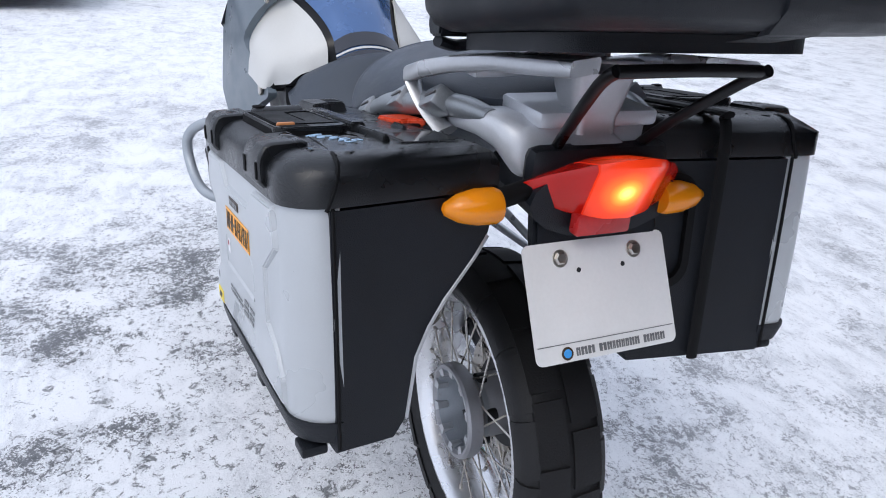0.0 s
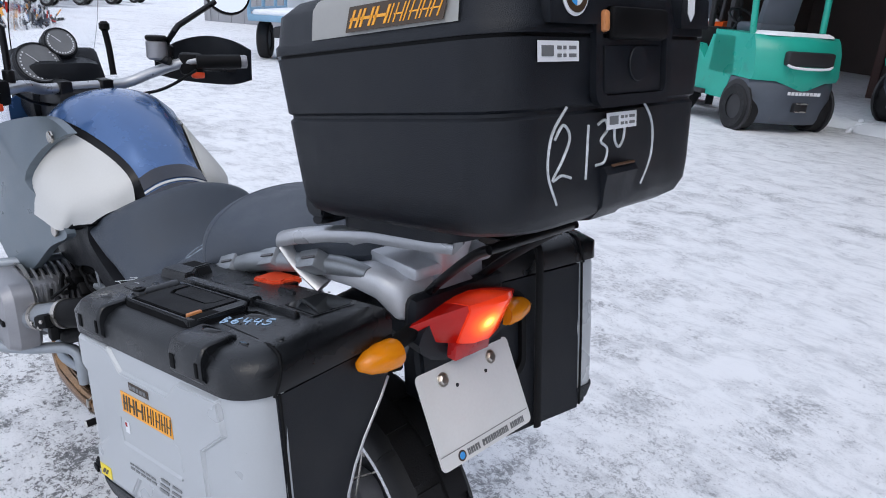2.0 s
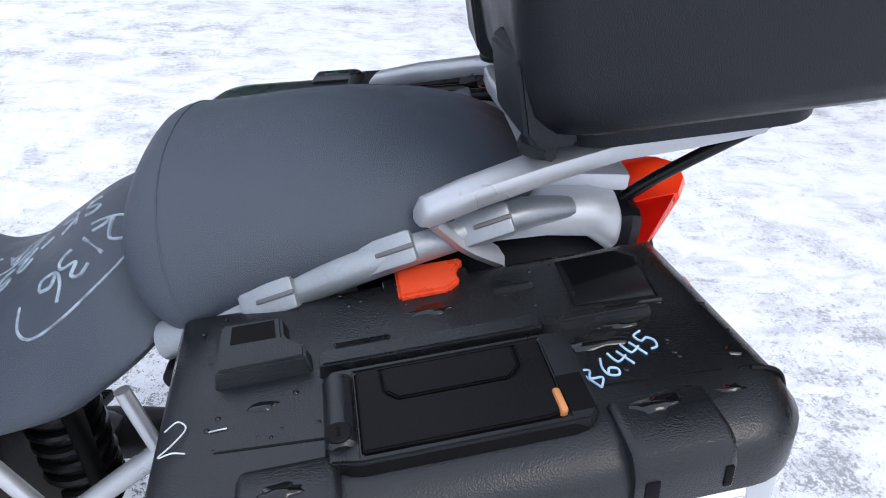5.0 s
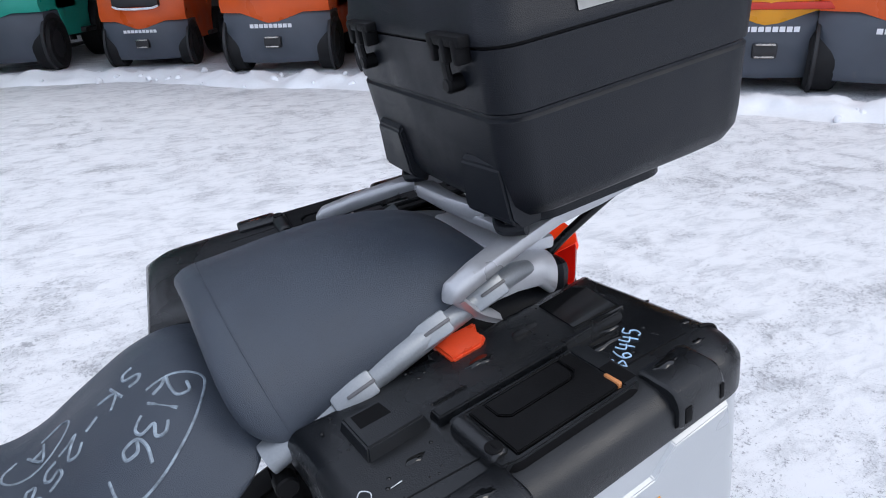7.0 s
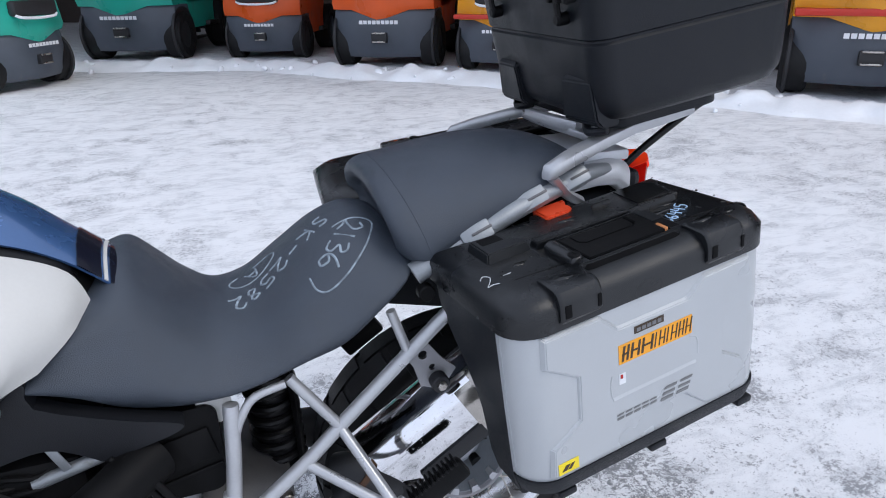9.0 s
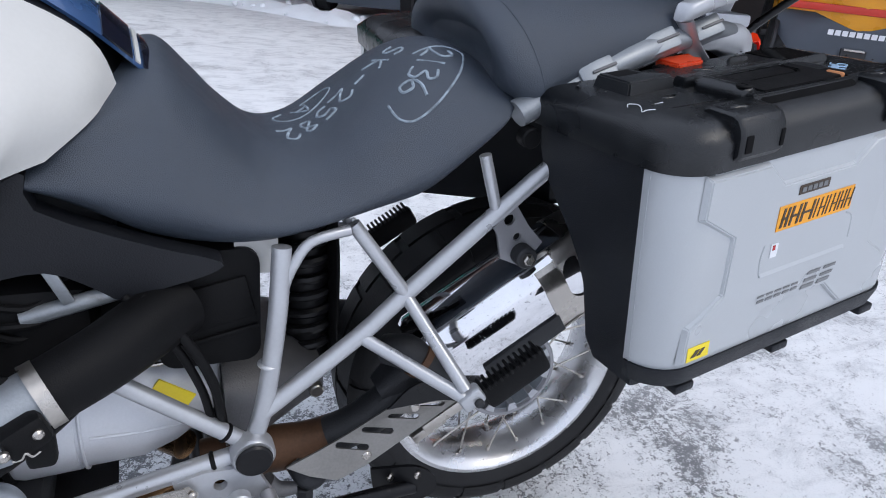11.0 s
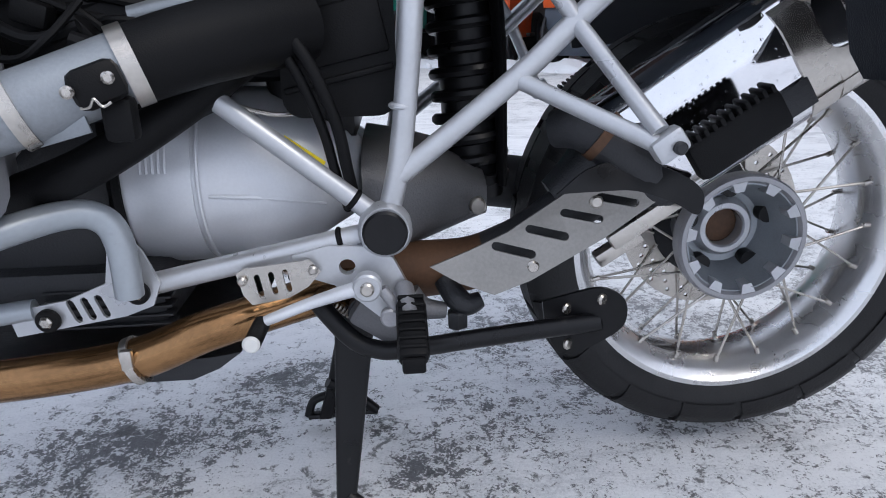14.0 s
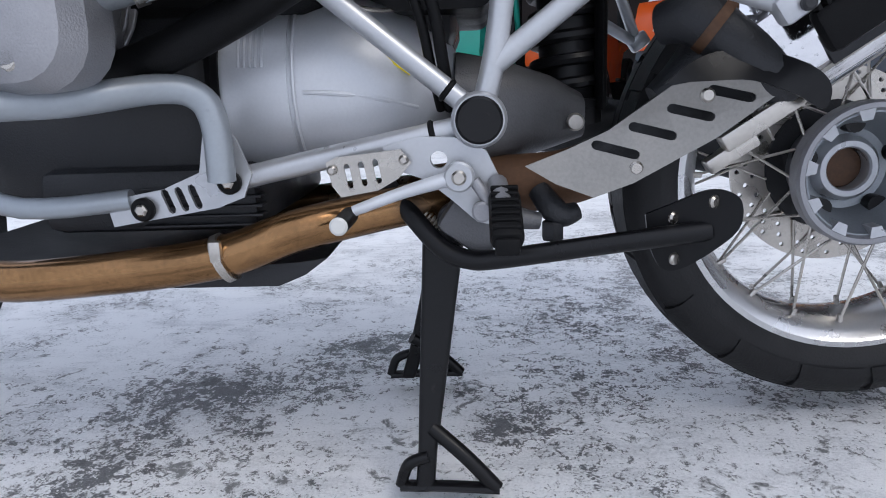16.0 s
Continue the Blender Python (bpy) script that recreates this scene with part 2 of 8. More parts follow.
def lathe(bm, profile, origin, axis, seg=40, ring=True):
    """Turns (radius, along) pairs round an axis through origin. ring: the profile closes on itself."""
    o, d = Vector(origin), Vector(axis).normalized()
    up = Vector((0, 0, 1)) if abs(d.z) < 0.9 else Vector((1, 0, 0))
    s = d.cross(up).normalized()
    t = d.cross(s)
    rows = []
    for k in range(seg):
        a = 2 * math.pi * k / seg
        rad = math.cos(a) * s + math.sin(a) * t
        rows.append([bm.verts.new(o + r * rad + h * d) for r, h in profile])
    m = len(profile)
    for k in range(seg):
        a, b = rows[k], rows[(k + 1) % seg]
        for i in range(m if ring else m - 1):
            j = (i + 1) % m
            bm.faces.new((a[i], a[j], b[j], b[i]))
    if not ring:
        for i in (0, m - 1):
            if profile[i][0] > 1e-5:
                bm.faces.new([row[i] for row in rows])
    bmesh.ops.remove_doubles(bm, verts=bm.verts[:], dist=1e-5)
    return bm


def disc(bm, c, axis, r, h, bev=0.002, seg=28):
    """A rounded round plate or rod of radius r and length h, centred."""
    b = min(bev, r * 0.5, h * 0.45)
    return lathe(bm, [(0, -h / 2), (r - b, -h / 2), (r, -h / 2 + b), (r, h / 2 - b), (r - b, h / 2), (0, h / 2)], c, axis, seg, False)


def plate(bm, poly, to3d, thick, holes=(), bev=0.0):
    """A plate from an outline in the plane, with holes; to3d(a, b, depth) places it."""
    loops = [poly, *holes]
    fr, bk, edges = [], [], []
    tb = bmesh.new()
    for lp in loops:
        vs = [tb.verts.new((p[0], p[1], 0)) for p in lp]
        edges += [tb.edges.new((vs[i], vs[(i + 1) % len(vs)])) for i in range(len(vs))]
    bmesh.ops.triangle_fill(tb, use_beauty=True, use_dissolve=False, edges=edges, normal=(0, 0, 1))
    tb.verts.index_update()
    flat = [(v.co.x, v.co.y) for v in tb.verts]
    tris = [[v.index for v in f.verts] for f in tb.faces]
    tb.free()
    fr = [bm.verts.new(to3d(a, b, 0)) for a, b in flat]
    bk = [bm.verts.new(to3d(a, b, thick)) for a, b in flat]
    for t in tris:
        bm.faces.new([fr[i] for i in t])
        bm.faces.new([bk[i] for i in reversed(t)])
    s = 0
    for lp in loops:
        n = len(lp)
        for i in range(n):
            a, b = s + i, s + (i + 1) % n
            bm.faces.new((fr[a], fr[b], bk[b], bk[a]))
        s += n
    return bm


def rr(w, h, r, cx=0.0, cy=0.0, n=5):
    """A rounded rectangle's outline."""
    out = []
    for k, (sx, sy) in enumerate(((1, 1), (-1, 1), (-1, -1), (1, -1))):
        for i in range(n + 1):
            a = math.pi / 2 * (k + i / n)
            out.append((cx + sx * (w / 2 - r) + r * math.cos(a), cy + sy * (h / 2 - r) + r * math.sin(a)))
    return out


def slot(x0, y0, x1, y1, r, n=5):
    """A slot's outline with round ends."""
    a = math.atan2(y1 - y0, x1 - x0)
    out = []
    for (cx, cy), s in (((x1, y1), -math.pi / 2), ((x0, y0), math.pi / 2)):
        out += [(cx + r * math.cos(a + s + math.pi * k / n), cy + r * math.sin(a + s + math.pi * k / n)) for k in range(n + 1)]
    return out


def circle(cx, cy, r, n=16):
    return [(cx + r * math.cos(2 * math.pi * k / n), cy + r * math.sin(2 * math.pi * k / n)) for k in range(n)]


def side_at(y):
    """Places an outline of (x, z) upright along the machine at y; depth goes inwards."""
    return lambda a, b, d: (a, y + d, b)


# Handwriting: strokes of characters in a box 0.6 wide and 1 high.
STROKES = {
    "0": [[(0.3, 1), (0.05, 0.75), (0.05, 0.25), (0.3, 0), (0.55, 0.25), (0.55, 0.75), (0.3, 1)]],
    "1": [[(0.3, 1), (0.28, 0)]],
    "2": [[(0.05, 0.75), (0.3, 1), (0.52, 0.75), (0.3, 0.35), (0.02, 0.02), (0.3, 0.08), (0.6, 0.0)]],
    "3": [[(0.08, 0.92), (0.35, 1), (0.48, 0.78), (0.22, 0.55), (0.5, 0.35), (0.4, 0.06), (0.05, 0.02)]],
    "4": [[(0.12, 1), (0.08, 0.45), (0.55, 0.5)], [(0.45, 0.85), (0.42, 0)]],
    "5": [[(0.55, 1), (0.15, 0.97), (0.12, 0.6), (0.4, 0.6), (0.5, 0.3), (0.3, 0.03), (0.05, 0.08)]],
    "6": [[(0.45, 1), (0.15, 0.65), (0.05, 0.25), (0.3, 0), (0.5, 0.22), (0.32, 0.45), (0.1, 0.3)]],
    "8": [[(0.4, 0.95), (0.12, 0.8), (0.42, 0.4), (0.3, 0.02), (0.08, 0.2), (0.45, 0.7), (0.4, 0.95)]],
    "S": [[(0.5, 0.92), (0.25, 1), (0.1, 0.75), (0.45, 0.4), (0.35, 0.05), (0.05, 0.08)]],
    "K": [[(0.1, 1), (0.1, 0)], [(0.5, 1), (0.12, 0.5), (0.55, 0)]],
    "B": [[(0.1, 0), (0.12, 1), (0.42, 0.85), (0.15, 0.55), (0.5, 0.3), (0.1, 0)]],
    "A": [[(0.02, 0), (0.3, 0.8), (0.5, 0)], [(0.12, 0.3), (0.45, 0.3)]],
    "-": [[(0.1, 0.5), (0.5, 0.52)]],
    "(": [[(0.5, 1.15), (0.18, 0.8), (0.12, 0.3), (0.35, -0.15)]],
    ")": [[(0.1, 1.15), (0.42, 0.8), (0.46, 0.3), (0.2, -0.15)]],
}


def handwriting(text, place, height, thick, step=0.72):
    """Pen strokes: place(a, b) gives the place for a metres along and b up."""
    bm = B()
    for i, ch in enumerate(text):
        for st in STROKES.get(ch, ()):
            line = spline([(x, y, 0) for x, y in st], 5)
            pts = [place((i * step + p.x) * height, p.y * height) for p in line]
            tube(bm, pts, thick, seg=6, bend=False)
    return bm


def bars(bm, place, spans, h, thick=0.0006):
    """Plain bars in place of lettering: spans of (from, to) along a line, h high."""
    for a0, a1 in spans:
        v = [bm.verts.new(place(a, b, t)) for t in (0, thick) for a, b in ((a0, 0), (a1, 0), (a1, h), (a0, h))]
        for f in ((0, 1, 2, 3), (7, 6, 5, 4), (0, 4, 5, 1), (1, 5, 6, 2), (2, 6, 7, 3), (3, 7, 4, 0)):
            bm.faces.new([v[k] for k in f])
    return bm


CY = -0.025  # the machine's middle plane
TAIL = Matrix.Translation((-0.10, 0, 0.829)) @ Matrix.Rotation(radians(-9), 4, "Y")


def tail(u, y, w):
    """A place given along the tail's slope, across, and above its line."""
    return TAIL @ Vector((u, y, w))


# ---- the ground ----
def ground_material():
    m = bpy.data.materials.new("packed_snow_and_ice")
    m.use_nodes = True
    n, l = m.node_tree.nodes, m.node_tree.links
    b = n["Principled BSDF"]
    tc = n.new("ShaderNodeTexCoord")

    def noise_tex(scale, detail, rough=0.6, dist=0.0):
        t = n.new("ShaderNodeTexNoise")
        t.inputs["Scale"].default_value, t.inputs["Detail"].default_value = scale, detail
        t.inputs["Roughness"].default_value, t.inputs["Distortion"].default_value = rough, dist
        l.new(tc.outputs["Object"], t.inputs["Vector"])
        return t

    def calc(op, a, c, d=None):
        x = n.new("ShaderNodeMath")
        x.operation = op
        for k, v in enumerate((a, c, d)):
            if v is None:
                continue
            if isinstance(v, (int, float)):
                x.inputs[k].default_value = v
            else:
                l.new(v, x.inputs[k])
        return x.outputs[0]

    def span(v, a, c):
        r = n.new("ShaderNodeMapRange")
        r.interpolation_type = "SMOOTHSTEP"
        r.inputs["From Min"].default_value, r.inputs["From Max"].default_value = a, c
        l.new(v, r.inputs["Value"])
        return r.outputs[0]

    flecks, grain = noise_tex(62, 10, 0.68, 0.5), noise_tex(240, 5, 0.72)
    patches, wide = noise_tex(4.2, 7, 0.66, 0.6), noise_tex(0.45, 5)
    pools = noise_tex(2.6, 6, 0.6, 0.4)
    dark_flecks = noise_tex(24, 9, 0.72, 0.6)
    # bare worn ice round the parked machine
    sep = n.new("ShaderNodeSeparateXYZ")
    l.new(tc.outputs["Object"], sep.inputs[0])
    dx = calc("MULTIPLY", calc("ADD", sep.outputs[0], 0.55), 0.72)
    dy = calc("ADD", sep.outputs[1], 0.32)
    dist = calc("SQRT", calc("ADD", calc("MULTIPLY", dx, dx), calc("MULTIPLY", dy, dy)), 0)
    worn = span(calc("ADD", dist, calc("MULTIPLY", patches.outputs["Fac"], 1.0)), 2.05, 0.85)
    cover = calc("ADD", calc("MULTIPLY", flecks.outputs["Fac"], 0.60), calc("MULTIPLY", patches.outputs["Fac"], 0.40))
    cover = calc("ADD", cover, calc("MULTIPLY", calc("SUBTRACT", wide.outputs["Fac"], 0.5), 0.35))
    cover = calc("ADD", cover, calc("MULTIPLY", calc("SUBTRACT", grain.outputs["Fac"], 0.5), 0.46))
    turn = n.new("ShaderNodeMapping")
    turn.inputs["Rotation"].default_value = (0, 0, 0.75)
    turn.inputs["Scale"].default_value = (0.3, 2.0, 1.0)
    l.new(tc.outputs["Object"], turn.inputs["Vector"])
    tracks = noise_tex(1.6, 7, 0.6, 0.3)
    l.new(turn.outputs[0], tracks.inputs["Vector"])
    cover = calc("ADD", cover, calc("MULTIPLY", calc("SUBTRACT", tracks.outputs["Fac"], 0.5), 0.16))
    cover = calc("ADD", calc("SUBTRACT", cover, calc("MULTIPLY", worn, calc("ADD", 0.02, calc("MULTIPLY", span(pools.outputs["Fac"], 0.45, 0.65), 0.09)))), 0.026)
    snow = span(cover, 0.416, 0.460)
    bare = span(calc("SUBTRACT", calc("ADD", calc("MULTIPLY", dark_flecks.outputs["Fac"], 0.72), calc("MULTIPLY", flecks.outputs["Fac"], 0.28)), calc("MULTIPLY", worn, 0.125)), 0.345, 0.27)
    c1 = n.new("ShaderNodeMix")
    c1.data_type = "RGBA"
    c1.inputs[6].default_value = (0.30, 0.31, 0.33, 1)
    tone = n.new("ShaderNodeMix")
    tone.data_type = "RGBA"
    tone.inputs[6].default_value = (0.64, 0.655, 0.68, 1)
    tone.inputs[7].default_value = (0.86, 0.872, 0.892, 1)
    streaks = noise_tex(9.0, 9, 0.74, 0.8)
    soft = n.new("ShaderNodeMapping")
    soft.inputs["Rotation"].default_value = (0, 0, 0.75)
    soft.inputs["Scale"].default_value = (0.65, 1.5, 1.0)
    l.new(tc.outputs["Object"], soft.inputs["Vector"])
    l.new(soft.outputs[0], streaks.inputs["Vector"])
    l.new(span(calc("ADD", calc("ADD", calc("MULTIPLY", streaks.outputs["Fac"], 0.45), calc("MULTIPLY", patches.outputs["Fac"], 0.25)), calc("MULTIPLY", grain.outputs["Fac"], 0.3)), 0.40, 0.54), tone.inputs[0])
    l.new(tone.outputs[2], c1.inputs[7])
    l.new(snow, c1.inputs[0])
    ice = n.new("ShaderNodeMix")
    ice.data_type = "RGBA"
    ice.inputs[6].default_value = (0.42, 0.43, 0.455, 1)
    ice.inputs[7].default_value = (0.16, 0.165, 0.178, 1)
    l.new(worn, ice.inputs[0])
    l.new(ice.outputs[2], c1.inputs[6])
    c2 = n.new("ShaderNodeMix")
    c2.data_type = "RGBA"
    c2.inputs[7].default_value = (0.09, 0.094, 0.10, 1)
    l.new(c1.outputs[2], c2.inputs[6])
    l.new(calc("MULTIPLY", bare, 0.8), c2.inputs[0])
    l.new(c2.outputs[2], b.inputs["Base Color"])
    r = n.new("ShaderNodeMapRange")
    r.inputs["To Min"].default_value, r.inputs["To Max"].default_value = 0.36, 0.85
    l.new(snow, r.inputs["Value"])
    l.new(r.outputs[0], b.inputs["Roughness"])
    bp = n.new("ShaderNodeBump")
    bp.inputs["Strength"].default_value, bp.inputs["Distance"].default_value = 0.55, 0.012
    l.new(calc("ADD", snow, calc("MULTIPLY", grain.outputs["Fac"], 0.5)), bp.inputs["Height"])
    l.new(bp.outputs[0], b.inputs["Normal"])
    return m


SNOWY = ground_material()
FRESH = surface("fresh_snow", (0.86, 0.88, 0.91), 0.8, vary=0.05, scale=3, bump=0.6, fine=30)


def ground():
    n = 150
    s = np.linspace(-1, 1, n + 1)
    axis = np.sign(s) * (np.abs(s) ** 3.2) * 700 + s * 6
    verts, faces = [], []
    for y in axis:
        for x in axis:
            near = 1 / (1 + (x * x + y * y) * 0.01)
            z = near * (noise.noise((x * 1.1, y * 1.1, 0)) * 0.010 + noise.noise((x * 4, y * 4, 3)) * 0.004) - 0.006
            verts.append((x, y, min(z, 0.0)))
    for j in range(n):
        for i in range(n):
            a = j * (n + 1) + i
            faces.append((a, a + 1, a + n + 2, a + n + 1))
    me = bpy.data.meshes.new("ground")
    me.from_pydata(verts, [], faces)
    me.materials.append(SNOWY)
    for p in me.polygons:
        p.use_smooth = True
    tagged(new("ground", me), "packed snow and grey ice over a yard", "ground", kind="structure")


ground()


# ---- side cases ----
def inset(poly, d):
    """The outline moved inwards by d, its corners kept sharp."""
    area = sum(p[0] * q[1] - q[0] * p[1] for p, q in zip(poly, poly[1:] + poly[:1]))
    k = 1 if area > 0 else -1
    out = []
    n = len(poly)
    for i in range(n):
        p0, p1, p2 = Vector(poly[i - 1]), Vector(poly[i]), Vector(poly[(i + 1) % n])
        d1, d2 = (p1 - p0).normalized(), (p2 - p1).normalized()
        n1, n2 = Vector((-d1.y, d1.x)) * k, Vector((-d2.y, d2.x)) * k
        m = (n1 + n2).normalized()
        q = p1 + m * (d / max(0.35, m.dot(n1)))
        out.append((q.x, q.y))
    return out


def raised(bm, poly, to3d, h, slope):
    """A flat-topped field standing h out of a face, with sloping edges."""
    top = inset(poly, slope)
    tb = bmesh.new()
    vs = [tb.verts.new((p[0], p[1], 0)) for p in top]
    bmesh.ops.triangle_fill(tb, use_beauty=True, edges=[tb.edges.new((vs[i], vs[(i + 1) % len(vs)])) for i in range(len(vs))], normal=(0, 0, 1))
    tb.verts.index_update()
    tris = [[v.index for v in f.verts] for f in tb.faces]
    tb.free()
    lo = [bm.verts.new(to3d(p[0], p[1], -0.002)) for p in poly]
    hi = [bm.verts.new(to3d(p[0], p[1], h)) for p in top]
    for t in tris:
        bm.faces.new([hi[i] for i in t])
    for i in range(len(poly)):
        j = (i + 1) % len(poly)
        bm.faces.new((lo[i], lo[j], hi[j], hi[i]))
    return bm


def soften(bm, offset=0.0025, angle=0.5, segments=2):
    bmesh.ops.recalc_face_normals(bm, faces=bm.faces[:])
    bmesh.ops.bevel(bm, geom=[e for e in bm.edges if e.is_manifold and e.calc_face_angle(0) > angle], offset=offset, segments=segments, affect="EDGES", clamp_overlap=True)
    return bm


def pannier(side):
    """side 1: on the machine's left, -1: on its right. In the case: u along it, v inwards from its outer face, w up from the lid's joint."""
    left = side > 0
    m = Matrix.Translation((-0.0723, -0.433, 0.8305) if left else (-0.080, 0.333, 0.850)) @ Matrix.Rotation(radians(-7.9), 4, "Y") @ Matrix.Rotation(radians(5.7 * side), 4, "Z")
    case = thing("pannier", m, "closed black pannier with silver aluminium shell on the motorcycle" if left else "closed black pannier with a strap on the motorcycle", "pannier", "panniers of the motorcycle")

    def P(u, v, w):
        return Vector((u, side * v, w))

    deep = 0.04 if left else 0.05

    def outline(w, grow=0.0, inner=deep, r=0.05 if left else 0.022, u0=0.0 if left else -0.088, u1=0.431):
        pts = [P(u0 - grow, inner, w)]
        for k in range(9):
            a = math.pi / 2 * k / 8
            pts.append(P(u0 - grow + r * (1 - math.cos(a)), -grow + r * (1 - math.sin(a)), w))
        for k in range(9):
            a = math.pi / 2 * k / 8
            pts.append(P(u1 + grow - r * (1 - math.sin(a)), -grow + r * (1 - math.cos(a)), w))
        pts.append(P(u1 + grow - (0.012 * (inner - 0.1) / 0.13 if inner > 0.1 else 0), inner, w))
        return pts

    bm = B()
    loft(bm, [outline(-0.236), outline(-0.225, 0.001), outline(-0.12, 0.002), outline(-0.01, 0.001), outline(0.0)])
    shell = part("shell", bm, ALU, case, "silver aluminium shell with a pressed raised field")
    # pressed field standing out of the shell, notched on all four sides
    field = [(0.034, -0.001), (0.123, -0.001), (0.152, -0.028), (0.267, -0.028), (0.298, -0.004), (0.384, -0.002), (0.391, -0.049), (0.340, -0.085), (0.340, -0.145), (0.375, -0.168), (0.390, -0.195), (0.388, -0.228),
             (0.306, -0.228), (0.286, -0.211), (0.264, -0.191), (0.160, -0.192), (0.132, -0.228), (0.030, -0.228), (0.034, -0.177), (0.079, -0.147), (0.081, -0.081), (0.032, -0.049)]
    bm = B()
    raised(bm, field, lambda a, b, d: P(a, -0.001 - d, b), 0.0048, 0.0045)
    part("pressed_field", soften(bm, 0.0014, 0.3), ALU, shell, smooth=24)
    bm = B()
    loft(bm, [[P(a, -0.0052, w + 0.0055), P(a, -0.0078, w), P(a, -0.0052, w - 0.002)] for a, w in ((0.136, -0.140), (0.140, -0.1405), (0.280, -0.1405), (0.284, -0.141))])
    part("rib", bm, ALU, shell)
    for w in (-0.0936, -0.1005):
        bm = B()
        tube(bm, [P(0.272, -0.0052, -0.092), P(0.285, -0.0052, -0.100), P(0.288, -0.0052, -0.128)] if w > -0.1 else [P(0.136, -0.0056, w), P(0.133, -0.0056, w - 0.016), P(0.135, -0.0056, w - 0.036)], 0.0014, seg=6)
        part("pressed_line", bm, ALU, shell)
    # bottom rim
    bm = B()
    loft(bm, [outline(-0.266, -0.012, r=0.04), outline(-0.260, -0.002), outline(-0.24, 0.003), outline(-0.234, 0.003)])
    for u in (0.06, 0.225, 0.40):
        rbox(bm, P(u, 0.02, -0.274), (0.03, 0.03, 0.012), 0.003)
    part("bottom_rim", bm, BLACK, case)
    # black inner body
    if left:
        sec = [(deep - 0.002, -0.001), (0.234, -0.001), (0.233, -0.030), (0.226, -0.052), (0.210, -0.074), (0.190, -0.096), (0.170, -0.118), (0.150, -0.146), (0.134, -0.178), (0.122, -0.25), (0.105, -0.272), (deep - 0.002, -0.272)]
    else:
        sec = [(deep - 0.002, -0.001), (0.25, -0.001), (0.25, -0.02), (0.225, -0.04), (0.222, -0.13), (0.235, -0.17), (0.25, -0.2), (0.25, -0.258), (0.24, -0.272), (deep - 0.002, -0.272)]
    front = 0.0 if left else -0.088
    bm = B()
    rings = []
    for u, k in ((0.004 + front, 0.012), (0.010 + front, 0.002), (0.02 + front, 0), (0.19, 0), (0.422, 0), (0.433, 0.003), (0.437, 0.014)):
        cv, cw = 0.13, -0.12
        rings.append([P(u - (0.004 + 0.014 * max(0, v - 0.09) / 0.14 if u > 0.3 else 0), (v if left else min(v, max(0.062, 0.062 + 0.82 * (u + 0.04)))) + (cv - v) * k * left, w + (cw - w) * k) for v, w in sec])
    loft(bm, rings)
    part("inner_body", bm, BLACK, case, "matt black plastic inner body", smooth=30)
    if left:
        bm = B()
        tube(bm, [P(0.433 - 0.014 * max(0, v - 0.09) / 0.14, v, w) for v, w in sec[3:10]], 0.0022, seg=8, bend=False)
        part("edge_trim", bm, SILVER, case, "grey edge strip of the wheel cut-out")
    # lid
    inner = 0.236 if left else 0.252
    bm = B()
    loft(bm, [outline(0.001, 0.004, inner), outline(0.030, 0.004, inner), outline(0.041, -0.003, inner - 0.005, 0.048), outline(0.048, -0.015, inner - 0.018, 0.042), outline(0.0505, -0.032, inner - 0.032, 0.03)])
    lid = part("lid", bm, BLACK_WET, case, "wet black plastic lid", smooth=50)
    for run, rad_, soft_ in (([P(0.433, 0.036, -0.002), P(0.4345, 0.045, 0.02), P(0.429, 0.050, 0.042), P(0.408, 0.052, 0.0495)], 0.0022, True), ([P(0.4335, 0.042, 0.0), P(0.4345, 0.042, -0.12), P(0.433, 0.042, -0.266)], 0.0022, True),
                             ([P(0.003, 0.060, 0.038), P(0.046, 0.066, 0.0495), P(0.125, 0.060, 0.0497)], 0.0016, False), ([P(0.302, 0.060, 0.0497), P(0.36, 0.056, 0.0497), P(0.418, 0.052, 0.0485)], 0.0016, False)):
        part("joint", tube(B(), run, rad_, seg=6, bend=soft_), BLACK_SOFT, lid)
    for u0, u1 in ((0.062, 0.125), (0.300, 0.366)):
        bm = B()
        sec2 = [(-0.0065, 0.010), (-0.0115, 0.016), (-0.0115, 0.036), (-0.0095, 0.044), (-0.004, 0.053), (0.003, 0.0560), (0.036, 0.0575), (0.042, 0.0545), (0.042, 0.030), (0.0, 0.010)]
        rows = []
        for u, g in ((u0, 0.90), (u0 + 0.002, 0.97), (u0 + 0.005, 1.0), (u1 - 0.005, 1.0), (u1 - 0.002, 0.97), (u1, 0.90)):
            rows.append([P(u, 0.015 + (v - 0.015) * g, 0.030 + (w - 0.030) * g) for v, w in sec2])
        loft(bm, rows)
        pad = part("bumper_pad", bm, BLACK_WET, lid, smooth=30)
        # dark sheets on the pad paint the shade of its end pockets
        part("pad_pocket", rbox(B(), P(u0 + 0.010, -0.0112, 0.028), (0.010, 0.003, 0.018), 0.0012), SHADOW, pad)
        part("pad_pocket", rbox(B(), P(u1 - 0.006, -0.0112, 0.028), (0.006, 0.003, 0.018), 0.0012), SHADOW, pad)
    D = lambda u, v, w: P(u - 0.006, v - 0.003, w)
    # carrying handle: a U-shaped flap let into a raised frame, with thin gaps round it; near-black base paints the
    # gaps' shade
    top = lambda a, b, d: D(a, b, 0.0495 + d)
    bm = B()
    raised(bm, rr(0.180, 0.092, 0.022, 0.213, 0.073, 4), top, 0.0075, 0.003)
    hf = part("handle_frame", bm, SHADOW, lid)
    bm = B()
